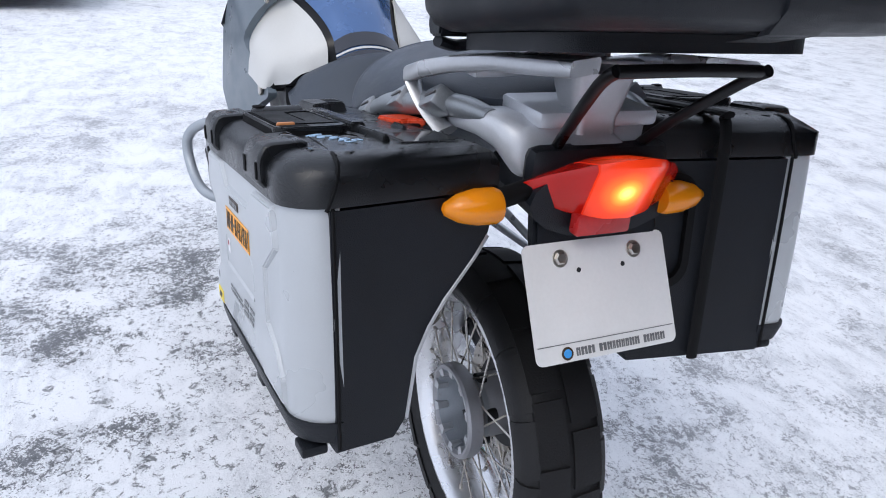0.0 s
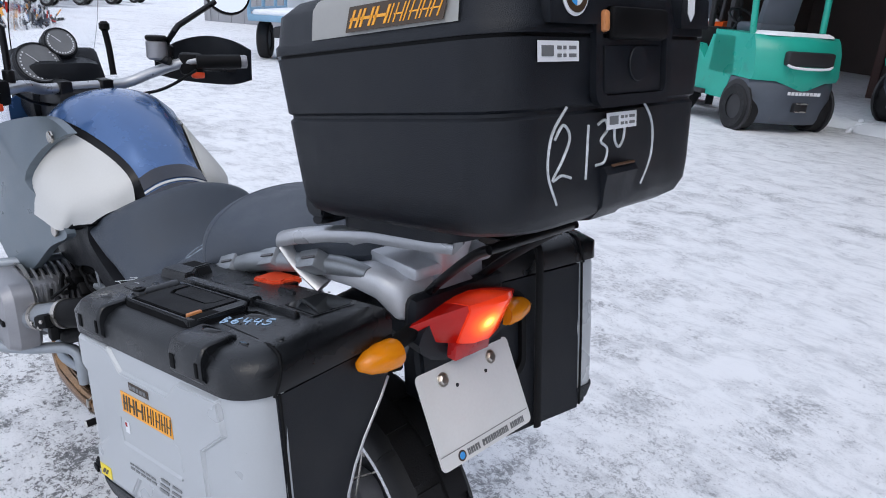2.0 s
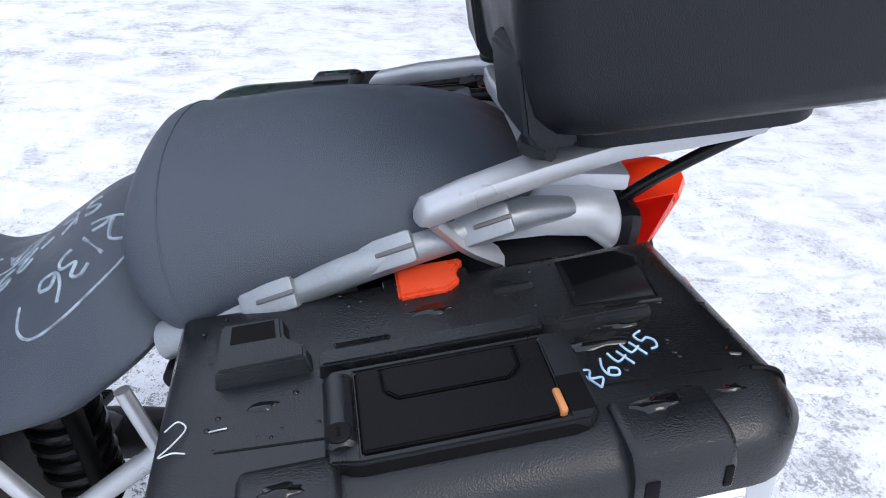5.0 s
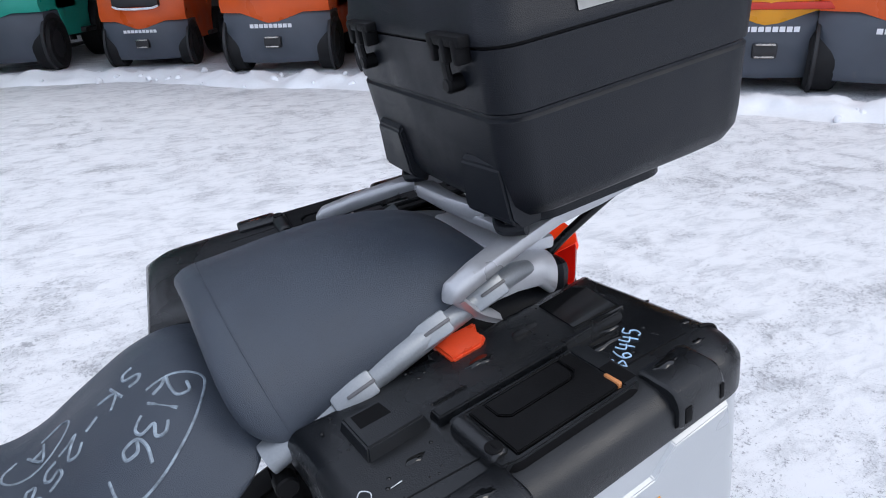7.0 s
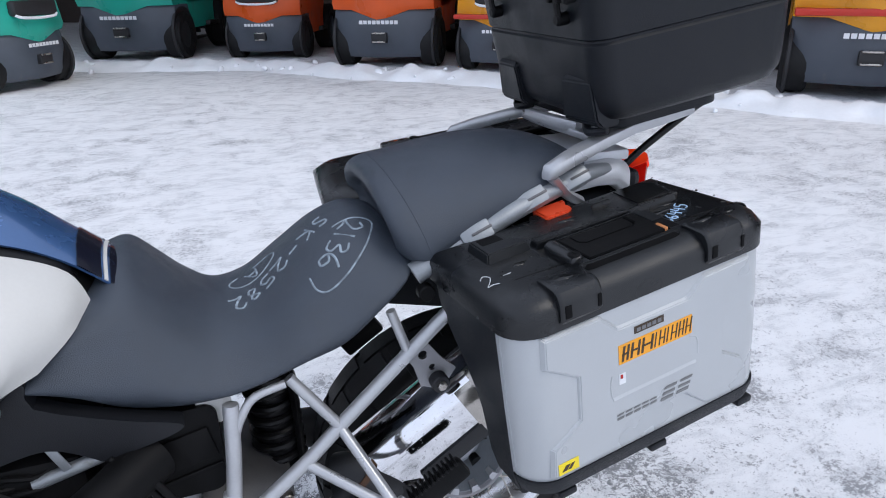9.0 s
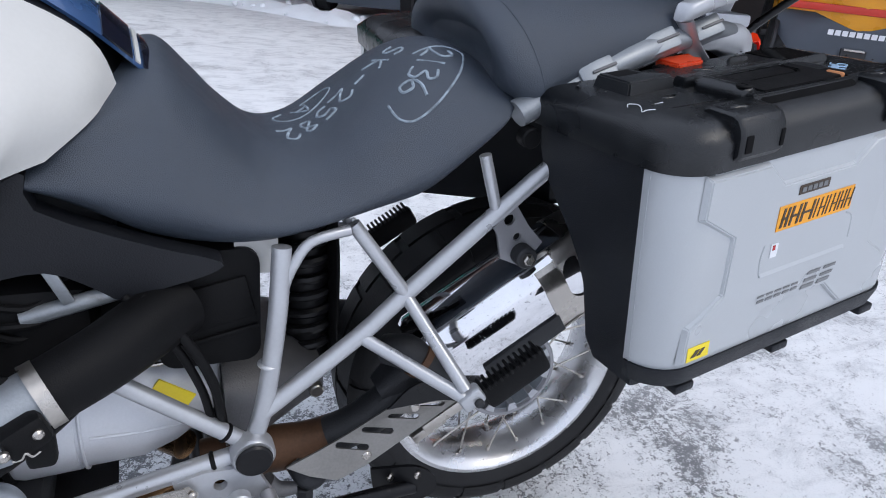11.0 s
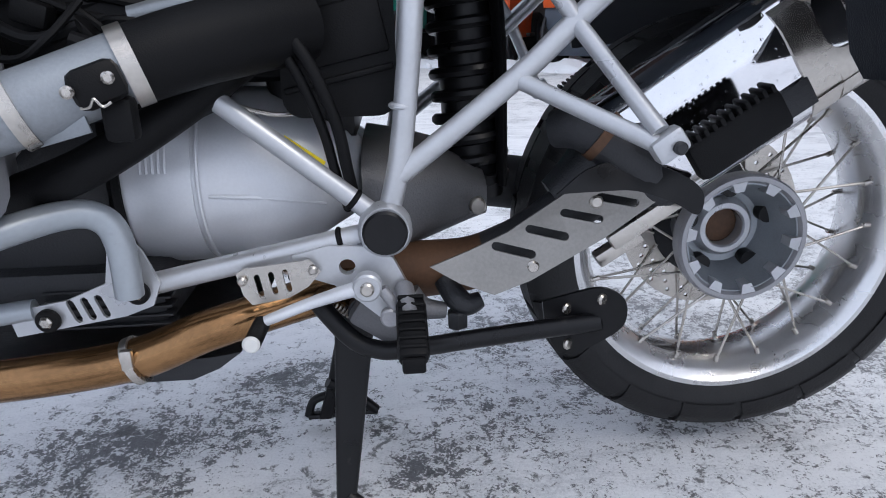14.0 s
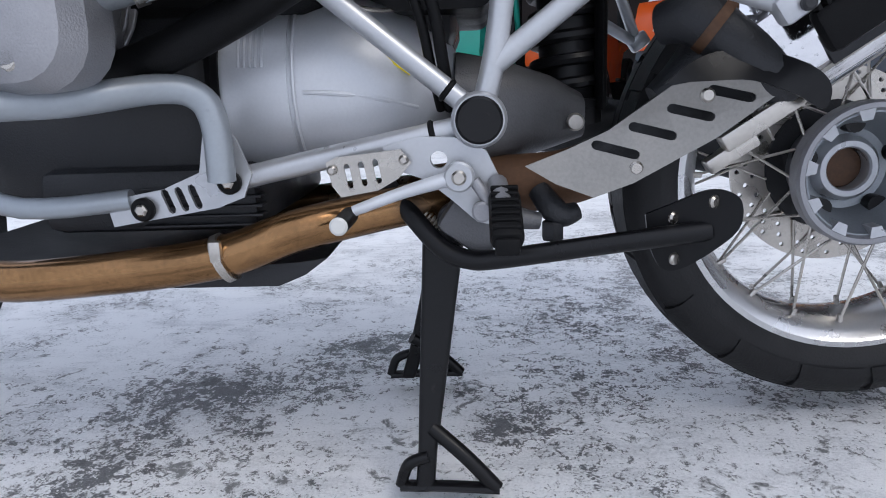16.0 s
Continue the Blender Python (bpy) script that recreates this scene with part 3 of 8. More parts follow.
    ring_ = [(0.126, 0.034), (0.146, 0.030), (0.292, 0.030), (0.300, 0.040), (0.301, 0.104), (0.290, 0.116), (0.130, 0.116), (0.124, 0.108)]
    plate(bm, ring_, top, 0.0105, [[(0.1455, 0.0355), (0.2785, 0.0355), (0.2795, 0.1105), (0.1455, 0.1105)]])
    part("frame_ring", soften(bm, 0.0015, 0.6), BLACK_WET, hf, smooth=30)
    bm = B()
    plate(bm, [(0.147, 0.037), (0.266, 0.037), (0.277, 0.040), (0.278, 0.109), (0.261, 0.109), (0.2605, 0.085), (0.252, 0.076), (0.172, 0.076), (0.1635, 0.085), (0.163, 0.109), (0.147, 0.109)], top, 0.0115)
    part("handle", soften(bm, 0.0012, 0.6), BLACK_SOFT, lid, "black U-shaped carrying handle", smooth=30)
    bm = B()
    plate(bm, [(0.1655, 0.087), (0.174, 0.0785), (0.250, 0.0785), (0.258, 0.087), (0.259, 0.109), (0.165, 0.109)], top, 0.0105)
    part("handle_panel", soften(bm, 0.0012, 0.6), BLACK_SOFT, lid, smooth=30)
    bm = B()
    disc(bm, D(0.134, 0.076, 0.0545), (0, 1, 0), 0.0115, 0.066, 0.003, 18)
    hb = part("hinge_barrel", bm, BLACK_WET, hf)
    part("key_lock", disc(B(), D(0.133, 0.052, 0.0655), (0, 0, 1), 0.0085, 0.003, 0.0008, 20), BLACK_SOFT, hb)
    # dark sliver painted as the shade in the keyhole
    part("key_slot", rbox(B(), D(0.133, 0.052, 0.0672), (0.0018, 0.008, 0.001), 0.0003), SHADOW, hb)
    bm = B()
    rbox(bm, D(0.2755, 0.048, 0.0575), (0.0055, 0.021, 0.011), 0.002, Matrix.Rotation(radians(8), 3, "Y"))
    part("lock_cover", bm, COPPER, lid, "small orange-brown lock cover")
    # flat dark sheet: the shade beside the lock is painted, nothing is cut out
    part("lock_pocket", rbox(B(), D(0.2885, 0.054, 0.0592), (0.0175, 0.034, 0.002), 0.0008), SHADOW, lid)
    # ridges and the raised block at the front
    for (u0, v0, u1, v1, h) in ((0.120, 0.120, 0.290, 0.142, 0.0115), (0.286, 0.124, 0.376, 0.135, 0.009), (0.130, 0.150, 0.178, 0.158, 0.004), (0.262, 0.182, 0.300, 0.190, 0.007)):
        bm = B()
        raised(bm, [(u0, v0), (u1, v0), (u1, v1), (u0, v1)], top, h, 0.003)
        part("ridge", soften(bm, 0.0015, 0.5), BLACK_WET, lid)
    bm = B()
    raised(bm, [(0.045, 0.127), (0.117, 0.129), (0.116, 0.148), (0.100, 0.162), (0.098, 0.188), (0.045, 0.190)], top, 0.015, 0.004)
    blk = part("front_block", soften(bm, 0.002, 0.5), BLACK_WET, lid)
    # thin dark sheet on the block, painted as a shaded hollow
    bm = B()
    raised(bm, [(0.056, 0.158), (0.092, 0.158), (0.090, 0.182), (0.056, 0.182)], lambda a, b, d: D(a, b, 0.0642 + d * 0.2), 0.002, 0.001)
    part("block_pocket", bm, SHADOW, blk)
    # wet sunken field by the rear inner corner
    bm = B()
    plate(bm, [(0.322, 0.150), (0.386, 0.146), (0.392, 0.200), (0.380, 0.214), (0.326, 0.212)], top, 0.0022)
    wet = part("sunken_field", bm, BLACK_GLOSS, lid, "wet black sunken field")
    bm = B()
    tube(bm, [D(0.318, 0.145, 0.0505), D(0.389, 0.141, 0.0505), D(0.396, 0.203, 0.0495), D(0.384, 0.218, 0.0475)], 0.0022, seg=6, bend=False)
    part("field_edge", bm, BLACK_WET, wet)
    rnd = random.Random(4 if left else 5)
    bm = B()
    for k in range(90):
        u, v = rnd.uniform(0.02, 0.415), rnd.uniform(0.06, 0.22)
        q = bmesh.ops.create_icosphere(bm, subdivisions=1, radius=rnd.uniform(0.0010, 0.0030), matrix=Matrix.Translation(P(u, v, 0.0504)))["verts"]
        for vv in q:
            vv.co.z = 0.0504 + (vv.co.z - 0.0504) * 0.35
    # flat wet patches
    for u, v, ru, rv, z in ((0.315, 0.103, 0.026, 0.011, 0.0506), (0.345, 0.118, 0.016, 0.006, 0.0506), (0.330, 0.030, 0.018, 0.008, 0.0574), (0.402, 0.070, 0.011, 0.006, 0.0495), (0.385, 0.036, 0.010, 0.004, 0.0505), (0.075, 0.100, 0.012, 0.005, 0.0506), (0.205, 0.175, 0.020, 0.008, 0.0506), (0.09, 0.020, 0.014, 0.006, 0.0572)):
        ang = [rnd.uniform(0.6, 1.15) for k in range(18)]
        loop = [(u + ru * ang[k] * math.cos(2 * math.pi * k / 18), v + rv * ang[k] * math.sin(2 * math.pi * k / 18)) for k in range(18)]
        lo, hi = [bm.verts.new(P(a, b, z - 0.001)) for a, b in loop], [bm.verts.new(P(u + (a - u) * 0.93, v + (b - v) * 0.93, z + 0.0005)) for a, b in loop]
        bm.faces.new(hi)
        for k in range(18):
            bm.faces.new((lo[k], lo[(k + 1) % 18], hi[(k + 1) % 18], hi[k]))
    tagged(part("water_drops", bm, BLACK_GLOSS, lid, smooth=180), "dark water drops and wet patches on the lid", kind="stuff")
    # release lever, its inner edge lifted
    bm = B()
    plate(bm, [(0.182, 0.193), (0.224, 0.194), (0.236, 0.204), (0.233, 0.216), (0.244, 0.236), (0.183, 0.236)], lambda a, b, d: P(a, b, 0.0445 + d), 0.011)
    part("release_lever", soften(bm), RED_CLIP, case, "orange-red plastic release lever")
    part("lever_socket", rbox(B(), P(0.208, 0.206, 0.0440), (0.074, 0.044, 0.012), 0.002), BLACK_WET, case)
    # rear band and lock recess of the deeper case
    if not left:
        bm = B()
        tube(bm, [P(0.432, 0.150, -0.27), P(0.435, 0.150, -0.1), P(0.439, 0.152, 0.02), P(0.432, 0.152, 0.05), P(0.42, 0.152, 0.056), P(0.2, 0.152, 0.056)], 0.0085, seg=8, flat=0.5)
        part("strap", bm, BLACK_SOFT, case, "black retaining strap")
        bm = B()
        plate(bm, rr(0.11, 0.15, 0.03, 0.23, -0.09), lambda a, b, d: P(0.423 + d - 0.1 * max(0, a - 0.2), a, b), 0.008, [rr(0.09, 0.13, 0.025, 0.23, -0.09)])
        part("recess_rim", bm, BLACK_SOFT, case)
    if left:
        out = lambda u, w, d=0.0: P(u, -0.0060 - d, w)

        def sticker(name, u0, w0, u1, w1, h, mat, lab, par):
            b2 = B()
            q = [(u0, w0), (u1, w1), (u1, w1 + h), (u0, w0 + h)]
            v = [b2.verts.new(out(a, b, d)) for d in (0, 0.0007) for a, b in q]
            for f in ((0, 1, 2, 3), (7, 6, 5, 4), (0, 4, 5, 1), (1, 5, 6, 2), (2, 6, 7, 3), (3, 7, 4, 0)):
                b2.faces.new([v[k] for k in f])
            return part(name, b2, mat, par, lab)

        s1 = sticker("sticker", 0.148, -0.087, 0.275, -0.0875, 0.030, ORANGE_STICK, "orange sticker with dark lettering bars", case)
        bm = B()
        # slanted letter blocks
        x = 0.152
        for wd in (0.011, 0.015, 0.019, 0.004, 0.010, 0.004, 0.010, 0.009, 0.010):
            t = 0.0022 if x < 0.200 else 0.0012
            for k in range(2 if wd > 0.006 else 1):
                bars(bm, lambda a, b, d, x=x: out(a + b * 0.16, b - 0.0835, 0.0007 + d), [(x + k * (wd - t * 1.6), x + k * (wd - t * 1.6) + t * 1.6)], 0.023)
            if wd > 0.006:
                bars(bm, lambda a, b, d, x=x: out(a + b * 0.16 + 0.001, b - 0.0740, 0.0007 + d), [(x, x + wd)], t * 1.2)
            x += wd + 0.0035
        part("lettering", bm, DARK_INK, s1)
        s2 = sticker("sticker", 0.175, -0.0490, 0.225, -0.0490, 0.011, DARK_INK, "small dark sticker with pale bars", case)
        bm = B()
        bars(bm, lambda a, b, d: out(a, b - 0.0462, 0.0008 + d), [(0.1785 + k * 0.0088, 0.1850 + k * 0.0088) for k in range(5)], 0.0055)
        part("lettering", bm, GREY_INK, s2)
        bm = B()
        for k in range(5):
            bars(bm, lambda a, b, d: out(a + b * 0.3, b - 0.177, d + 0.0002), [(0.141 + k * 0.0145, 0.152 + k * 0.0145)], 0.0035)
            bars(bm, lambda a, b, d: out(a + b * 0.3, b - 0.170, d + 0.0002), [(0.141 + k * 0.0145, 0.152 + k * 0.0145)], 0.0025)
        for u0 in (0.218, 0.247):
            for w0, h in ((-0.181, 0.005), (-0.172, 0.004), (-0.163, 0.004)):
                bars(bm, lambda a, b, d, w0=w0: out(a + b * 0.3 + (w0 + 0.181) * 0.4, b + w0, d + 0.0002), [(u0, u0 + 0.022)], h)
        part("model_lettering", bm, GREY_INK, shell, "grey model lettering shown as bars")
        s3 = sticker("sticker", 0.040, -0.2225, 0.073, -0.2225, 0.019, YELLOW, "small yellow square sticker", case)
        bm = B()
        bars(bm, lambda a, b, d: out(a + b * 0.8, b - 0.2175, 0.0008 + d), [(0.045, 0.052), (0.0545, 0.0595)], 0.0085)
        part("lettering", bm, DARK_INK, s3)
        s4 = sticker("sticker", 0.147, -0.119, 0.158, -0.119, 0.017, WHITE_INK, "tiny worn red and white sticker", case)
        bm = B()
        bars(bm, lambda a, b, d: out(a, b - 0.1095, 0.0008 + d), [(0.149, 0.153)], 0.006)
        part("print", bm, RED_TAPE, s4)
        # marker writing on the lid
        o, e, f = Vector((0.302, 0.057)), Vector((0.88, 0.47)).normalized(), Vector((-0.47, 0.88)).normalized()
        part("marker_writing", handwriting("B6445", lambda a, b: P(*(o + e * a + f * b), 0.0512), 0.0195, 0.0009), INK_BLUE, lid, "pale blue handwritten B6445")
        o2 = Vector((0.008, 0.070))
        part("chalk_writing", handwriting("2-", lambda a, b: P(*(o2 + Vector((1, 0)) * a + Vector((0, 1)) * b), 0.0512), 0.030, 0.0006, 0.95), CHALK, lid, "white chalk marks")
    return case


pannier(1)
pannier(-1)


# ---- top case ----
def top_case():
    case = thing("top_case", TAIL @ Matrix.Translation((0, -0.0045, 0)), "large closed black top case with white lid sides", "top case")

    def ring(u0, u1, hw, r, w):
        u0, u1, hw = 0.298 + (u0 - 0.318) * 0.985, 0.298 + (u1 - 0.318) * 0.985, hw + 0.0105
        out = []
        for cu, cv, a0, q in ((u1, hw, 0, r), (u0, hw, 90, r * 1.45), (u0, -hw, 180, r * 0.66), (u1, -hw, 270, r)):
            mu, mv = cu - math.copysign(q, cu - 0.48), cv - math.copysign(q, cv)
            out += [Vector((mu + q * math.cos(radians(a0 + k * 11.25)), mv + q * math.sin(radians(a0 + k * 11.25)), w)) for k in range(9)]
        return out

    def moved(ob, u, v):
        ob.data.transform(Matrix.Translation((u, v, 0)))
        return ob

    def back(*args):
        return moved(part(*args), -0.009, -0.0055)

    def front(*args):
        return moved(part(*args), -0.044, -0.0105)

    bm = B()
    loft(bm, [ring(0.365, 0.655, 0.155, 0.06, 0.1535), ring(0.345, 0.675, 0.175, 0.07, 0.155), ring(0.332, 0.688, 0.187, 0.060, 0.163), ring(0.326, 0.695, 0.194, 0.057, 0.178), ring(0.324, 0.697, 0.196, 0.055, 0.20),
              ring(0.318, 0.700, 0.201, 0.055, 0.276), ring(0.321, 0.697, 0.198, 0.054, 0.2795), ring(0.321, 0.697, 0.198, 0.054, 0.283), ring(0.317, 0.701, 0.202, 0.055, 0.286), ring(0.312, 0.706, 0.207, 0.056, 0.352)])
    body = part("body", bm, BLACK, case, "grained black plastic body")
    bm = B()
    loft(bm, [ring(0.315, 0.703, 0.204, 0.056, 0.351), ring(0.315, 0.703, 0.204, 0.056, 0.357)])
    part("seal", bm, BLACK_SOFT, case)
    bm = B()
    loft(bm, [ring(0.310, 0.708, 0.208, 0.058, 0.356), ring(0.310, 0.708, 0.208, 0.058, 0.366), ring(0.313, 0.705, 0.205, 0.058, 0.370), ring(0.318, 0.700, 0.201, 0.058, 0.402), ring(0.331, 0.687, 0.188, 0.075, 0.416), ring(0.36, 0.66, 0.160, 0.06, 0.423)])
    lid = part("lid", bm, BLACK, case, "black domed lid", smooth=50)
    # pale side panels of the lid
    for s in (-1, 1):
        bm = B()
        rows = []
        for w, y in ((0.369, 0.1962), (0.388, 0.1935), (0.402, 0.1912), (0.411, 0.184), (0.418, 0.172)):
            rows.append([Vector((u, s * (y + 0.0215), w)) for u in (0.395, 0.44, 0.5, 0.58, 0.630)])
        loft(bm, rows, caps=False, closed=False)
        bmesh.ops.solidify(bm, geom=bm.faces[:], thickness=0.004)
        part("side_panel", bm, WHITE, lid, "white painted lid side panel")
    b2 = B()
    st = lambda a, b, d: Vector((a + 0.049 + b * 0.25, -0.2205 - d + 0.13 * b, 0.3720 + b))
    bars(b2, st, [(0.415, 0.565)], 0.026)
    s1 = part("sticker", b2, DARK_INK, case, "black sticker with orange lettering bars")
    bm = B()
    x = 0.42
    for wd in (0.014, 0.018, 0.022, 0.004, 0.012, 0.004, 0.012, 0.011, 0.012):
        t = 0.0038 if x < 0.48 else 0.0018
        for k in range(2 if wd > 0.006 else 1):
            bars(bm, lambda a, b, d: st(a + b * 0.25, b + 0.004, d + 0.0006), [(x + k * (wd - t), x + k * (wd - t) + t)], 0.018)
        if wd > 0.006:
            bars(bm, lambda a, b, d: st(a + b * 0.25, b + 0.011, d + 0.0006), [(x, x + wd)], t * 0.8)
        x += wd + 0.0035
    part("lettering", bm, ORANGE_STICK, s1)
    # pads on the lid's rear edge
    for y0, y1, dw in ((-0.150, -0.066, 0.003), (0.108, 0.180, 0.012)):
        bm = B()
        prof = [(0.680, 0.370), (0.714, 0.364), (0.714, 0.409 - dw), (0.708, 0.423 - dw), (0.678, 0.429 - dw), (0.65, 0.426 - dw)]
        loft(bm, [[Vector((u - 0.0165, y, w)) for u, w in prof] for y in (y0, y0 + 0.004, y1 - 0.004, y1)])
        bmesh.ops.bevel(bm, geom=[e for e in bm.edges if e.calc_face_angle(0) > 0.4], offset=0.003, segments=2, affect="EDGES")
        back("bumper_pad", bm, BLACK, lid)
    # round badge
    bm = B()
    disc(bm, (0.6990, -0.112, 0.392), (1, 0, 0), 0.0215, 0.003, 0.001, 36)
    badge = back("badge", bm, WHITE_INK, case, "round white, black and blue badge")
    bm = B()
    lathe(bm, [(0.0122, 0), (0.0185, 0), (0.0185, 0.0012), (0.0122, 0.0012)], (0.7002, -0.112, 0.392), (1, 0, 0), 36)
    back("badge_ring", bm, DARK_INK, badge)
    bm = B()
    for a0 in (0, math.pi):
        arc = [(0.0, 0.0)] + [(0.0118 * math.cos(a0 + math.pi / 2 * k / 8), 0.0118 * math.sin(a0 + math.pi / 2 * k / 8)) for k in range(9)]
        plate(bm, arc, lambda a, b, d: (0.7004 + d, -0.112 + a, 0.392 + b), 0.001)
    back("badge_field", bm, ROUND_BLUE, badge)
    bm = B()
    plate(bm, [(-0.008, 0.012), (0.008, 0.012), (0.008, -0.004), (0, -0.013), (-0.008, -0.004)], lambda a, b, d: (0.6982 + d, 0.130 + a, 0.385 + b), 0.0012)
    back("shield_sticker", bm, WHITE_INK, case, "small white shield sticker")
    # lock and handle at the back
    rear = lambda a, b, d: Vector((0.6870 + d, a, b))
    bm = B()
    plate(bm, rr(0.160, 0.112, 0.018, 0.011, 0.337), rear, 0.008, [rr(0.136, 0.090, 0.012, 0.011, 0.338)])
    back("handle_frame", bm, BLACK, case)
    bm = B()
    rbox(bm, (0.6935, 0.016, 0.367), (0.014, 0.118, 0.034), 0.006)
    hd = back("handle", bm, BLACK_SOFT, case, "black fold-down carrying handle")
    bm = B()
    rbox(bm, (0.6890, 0.013, 0.319), (0.006, 0.120, 0.052), 0.004)
    disc(bm, (0.6930, 0.018, 0.325), (1, 0, 0), 0.019, 0.003, 0.001)
    back("lock_plate", bm, BLACK, case)
    bm = B()
    rbox(bm, (0.6945, -0.055, 0.368), (0.012, 0.011, 0.022), 0.004)
    back("lock_cover", bm, COPPER, case, "small orange-brown lock cover")
    # small labels
    for y, w, ln in ((-0.127, 0.329, 0.067), (-0.002, 0.256, 0.0625)):
        b2 = B()
        bars(b2, lambda a, b, d: Vector((0.6915 - (0.352 - w) * 0.062 + d, y + a, w + b)), [(-ln / 2, ln / 2)], ln * 0.29)
        lab = back("label", b2, WHITE_INK, case, "small white printed label")
        bm = B()
        for k in range(2):
            bars(bm, lambda a, b, d: Vector((0.6922 - (0.352 - w) * 0.062 + d, y + a, w + 0.004 + k * ln * 0.11 + b)), [(-ln * 0.05, ln * 0.05), (ln * 0.1, ln * 0.17), (ln * 0.24, ln * 0.42)], ln * 0.05)
        bars(bm, lambda a, b, d: Vector((0.6922 - (0.352 - w) * 0.062 + d, y + a, w + 0.005 + b)), [(-ln * 0.42, -ln * 0.14)], ln * 0.15)
        back("print", bm, GREY_INK, lab)
    # chalk number
    on_back = lambda a, b: Vector((0.6835 - max(0, 0.276 - b) * 0.05 - max(0, 0.20 - b) * 0.06 + (0.0022 if b > 0.285 else 0) - (0.055 - math.sqrt(0.055 ** 2 - min(0.054, max(0, abs(a) - 0.163)) ** 2)) + 0.0008, a, b))
    for text, a0, b0, hh in (("(", -0.155, 0.197, 0.076), ("2", -0.139, 0.211, 0.056), ("1", -0.094, 0.206, 0.058), ("3", -0.062, 0.218, 0.049), ("0", -0.025, 0.235, 0.038), (")", 0.027, 0.197, 0.076)):
        back("chalk_writing", handwriting(text, lambda a, b: on_back(a0 + 0.011 + a, b0 + b), hh, 0.0016, 0.63), CHALK, body, "white handwritten number in brackets")
    # strap over the bottom latch
    bm = B()
    loft(bm, [[Vector((u, y, w)) for y in (-0.036 + (0.2 - w) * 0.2, 0.028)] + [Vector((u - 0.012, y, w - 0.002)) for y in (0.028, -0.036 + (0.2 - w) * 0.2)] for u, w in ((0.625, 0.148), (0.660, 0.152), (0.679, 0.17), (0.684, 0.19), (0.690, 0.207), (0.686, 0.216))])
    latch = back("latch", bm, BLACK, case, "black bottom latch")
    bm = B()
    rbox(bm, (0.6885, -0.002, 0.2165), (0.004, 0.046, 0.003), 0.001)
    back("latch_mark", bm, RUST, latch)
    # hinges and feet on the front
    for y in (-0.146, 0.084):
        bm = B()
        rbox(bm, (0.328, y + 0.010, 0.362), (0.016, 0.07, 0.012), 0.003)
        for k in (-0.024, 0.0, 0.024):
            rbox(bm, (0.328, y + 0.010 + k, 0.352), (0.018, 0.012, 0.026), 0.003)
        hinge = front("hinge", bm, BLACK_SOFT, case)
        bm = B()
        disc(bm, (0.3305, y + 0.014, 0.316), (1, 0, 0), 0.0095, 0.022, 0.003)
        tube(bm, [(0.325, y + 0.014, 0.318), (0.323, y + 0.014, 0.335), (0.325, y + 0.014, 0.352)], [0.009, 0.008, 0.010], seg=8, flat=0.5)
        front("hinge_pin", bm, BLACK_SOFT, hinge)
        bm = B()
        loft(bm, [[Vector((u + 0.011 + (0.0 if y > 0 else 0.003 - q * 0.005), y + 0.010 * (y > 0) + 0.002 * (y < 0) + 0.007 + q * (0.044 - (w - 0.15) * 0.13), w)) for u, q in ((0.37, -1), (0.37, 1), (u1, 1), (u1, -1))] for u1, w in ((0.340, 0.150), (0.330, 0.16), (0.3265, 0.222), (0.336, 0.230))])
        bmesh.ops.bevel(bm, geom=bm.edges[:], offset=0.003, segments=2, affect="EDGES")
        front("foot_block", bm, BLACK, case)
    return case


top_case()
# ---- the motorcycle ----
from mathutils.bvhtree import BVHTree

bike = thing("motorcycle", Matrix(), "blue and white touring motorcycle standing on its centre stand", "motorcycle")


def grid_skin(bm, stations, nu=6, nv=5, thick=0.004, closed=False, caps=False):
    """A smooth skin through stations, each a row of places; with thickness if it is open."""
    rows = [spline(s, nv) for s in stations]
    cols = [spline([r[i] for r in rows], nu) for i in range(len(rows[0]))]
    rings = [[c[k] for c in cols] for k in range(len(cols[0]))]
    loft(bm, rings, caps=caps, closed=closed)
    if thick:
        bmesh.ops.recalc_face_normals(bm, faces=bm.faces[:])
        bmesh.ops.solidify(bm, geom=bm.faces[:], thickness=thick)
    return bm


def both(fn):
    """Runs fn for the left and the right side: s = -1 and 1."""
    for s in (-1, 1):
        fn(s)


def yy(s, d):
    return CY + s * d


# -- rear wheel
WX, WY, WZ = 0.027, 0.028, 0.330


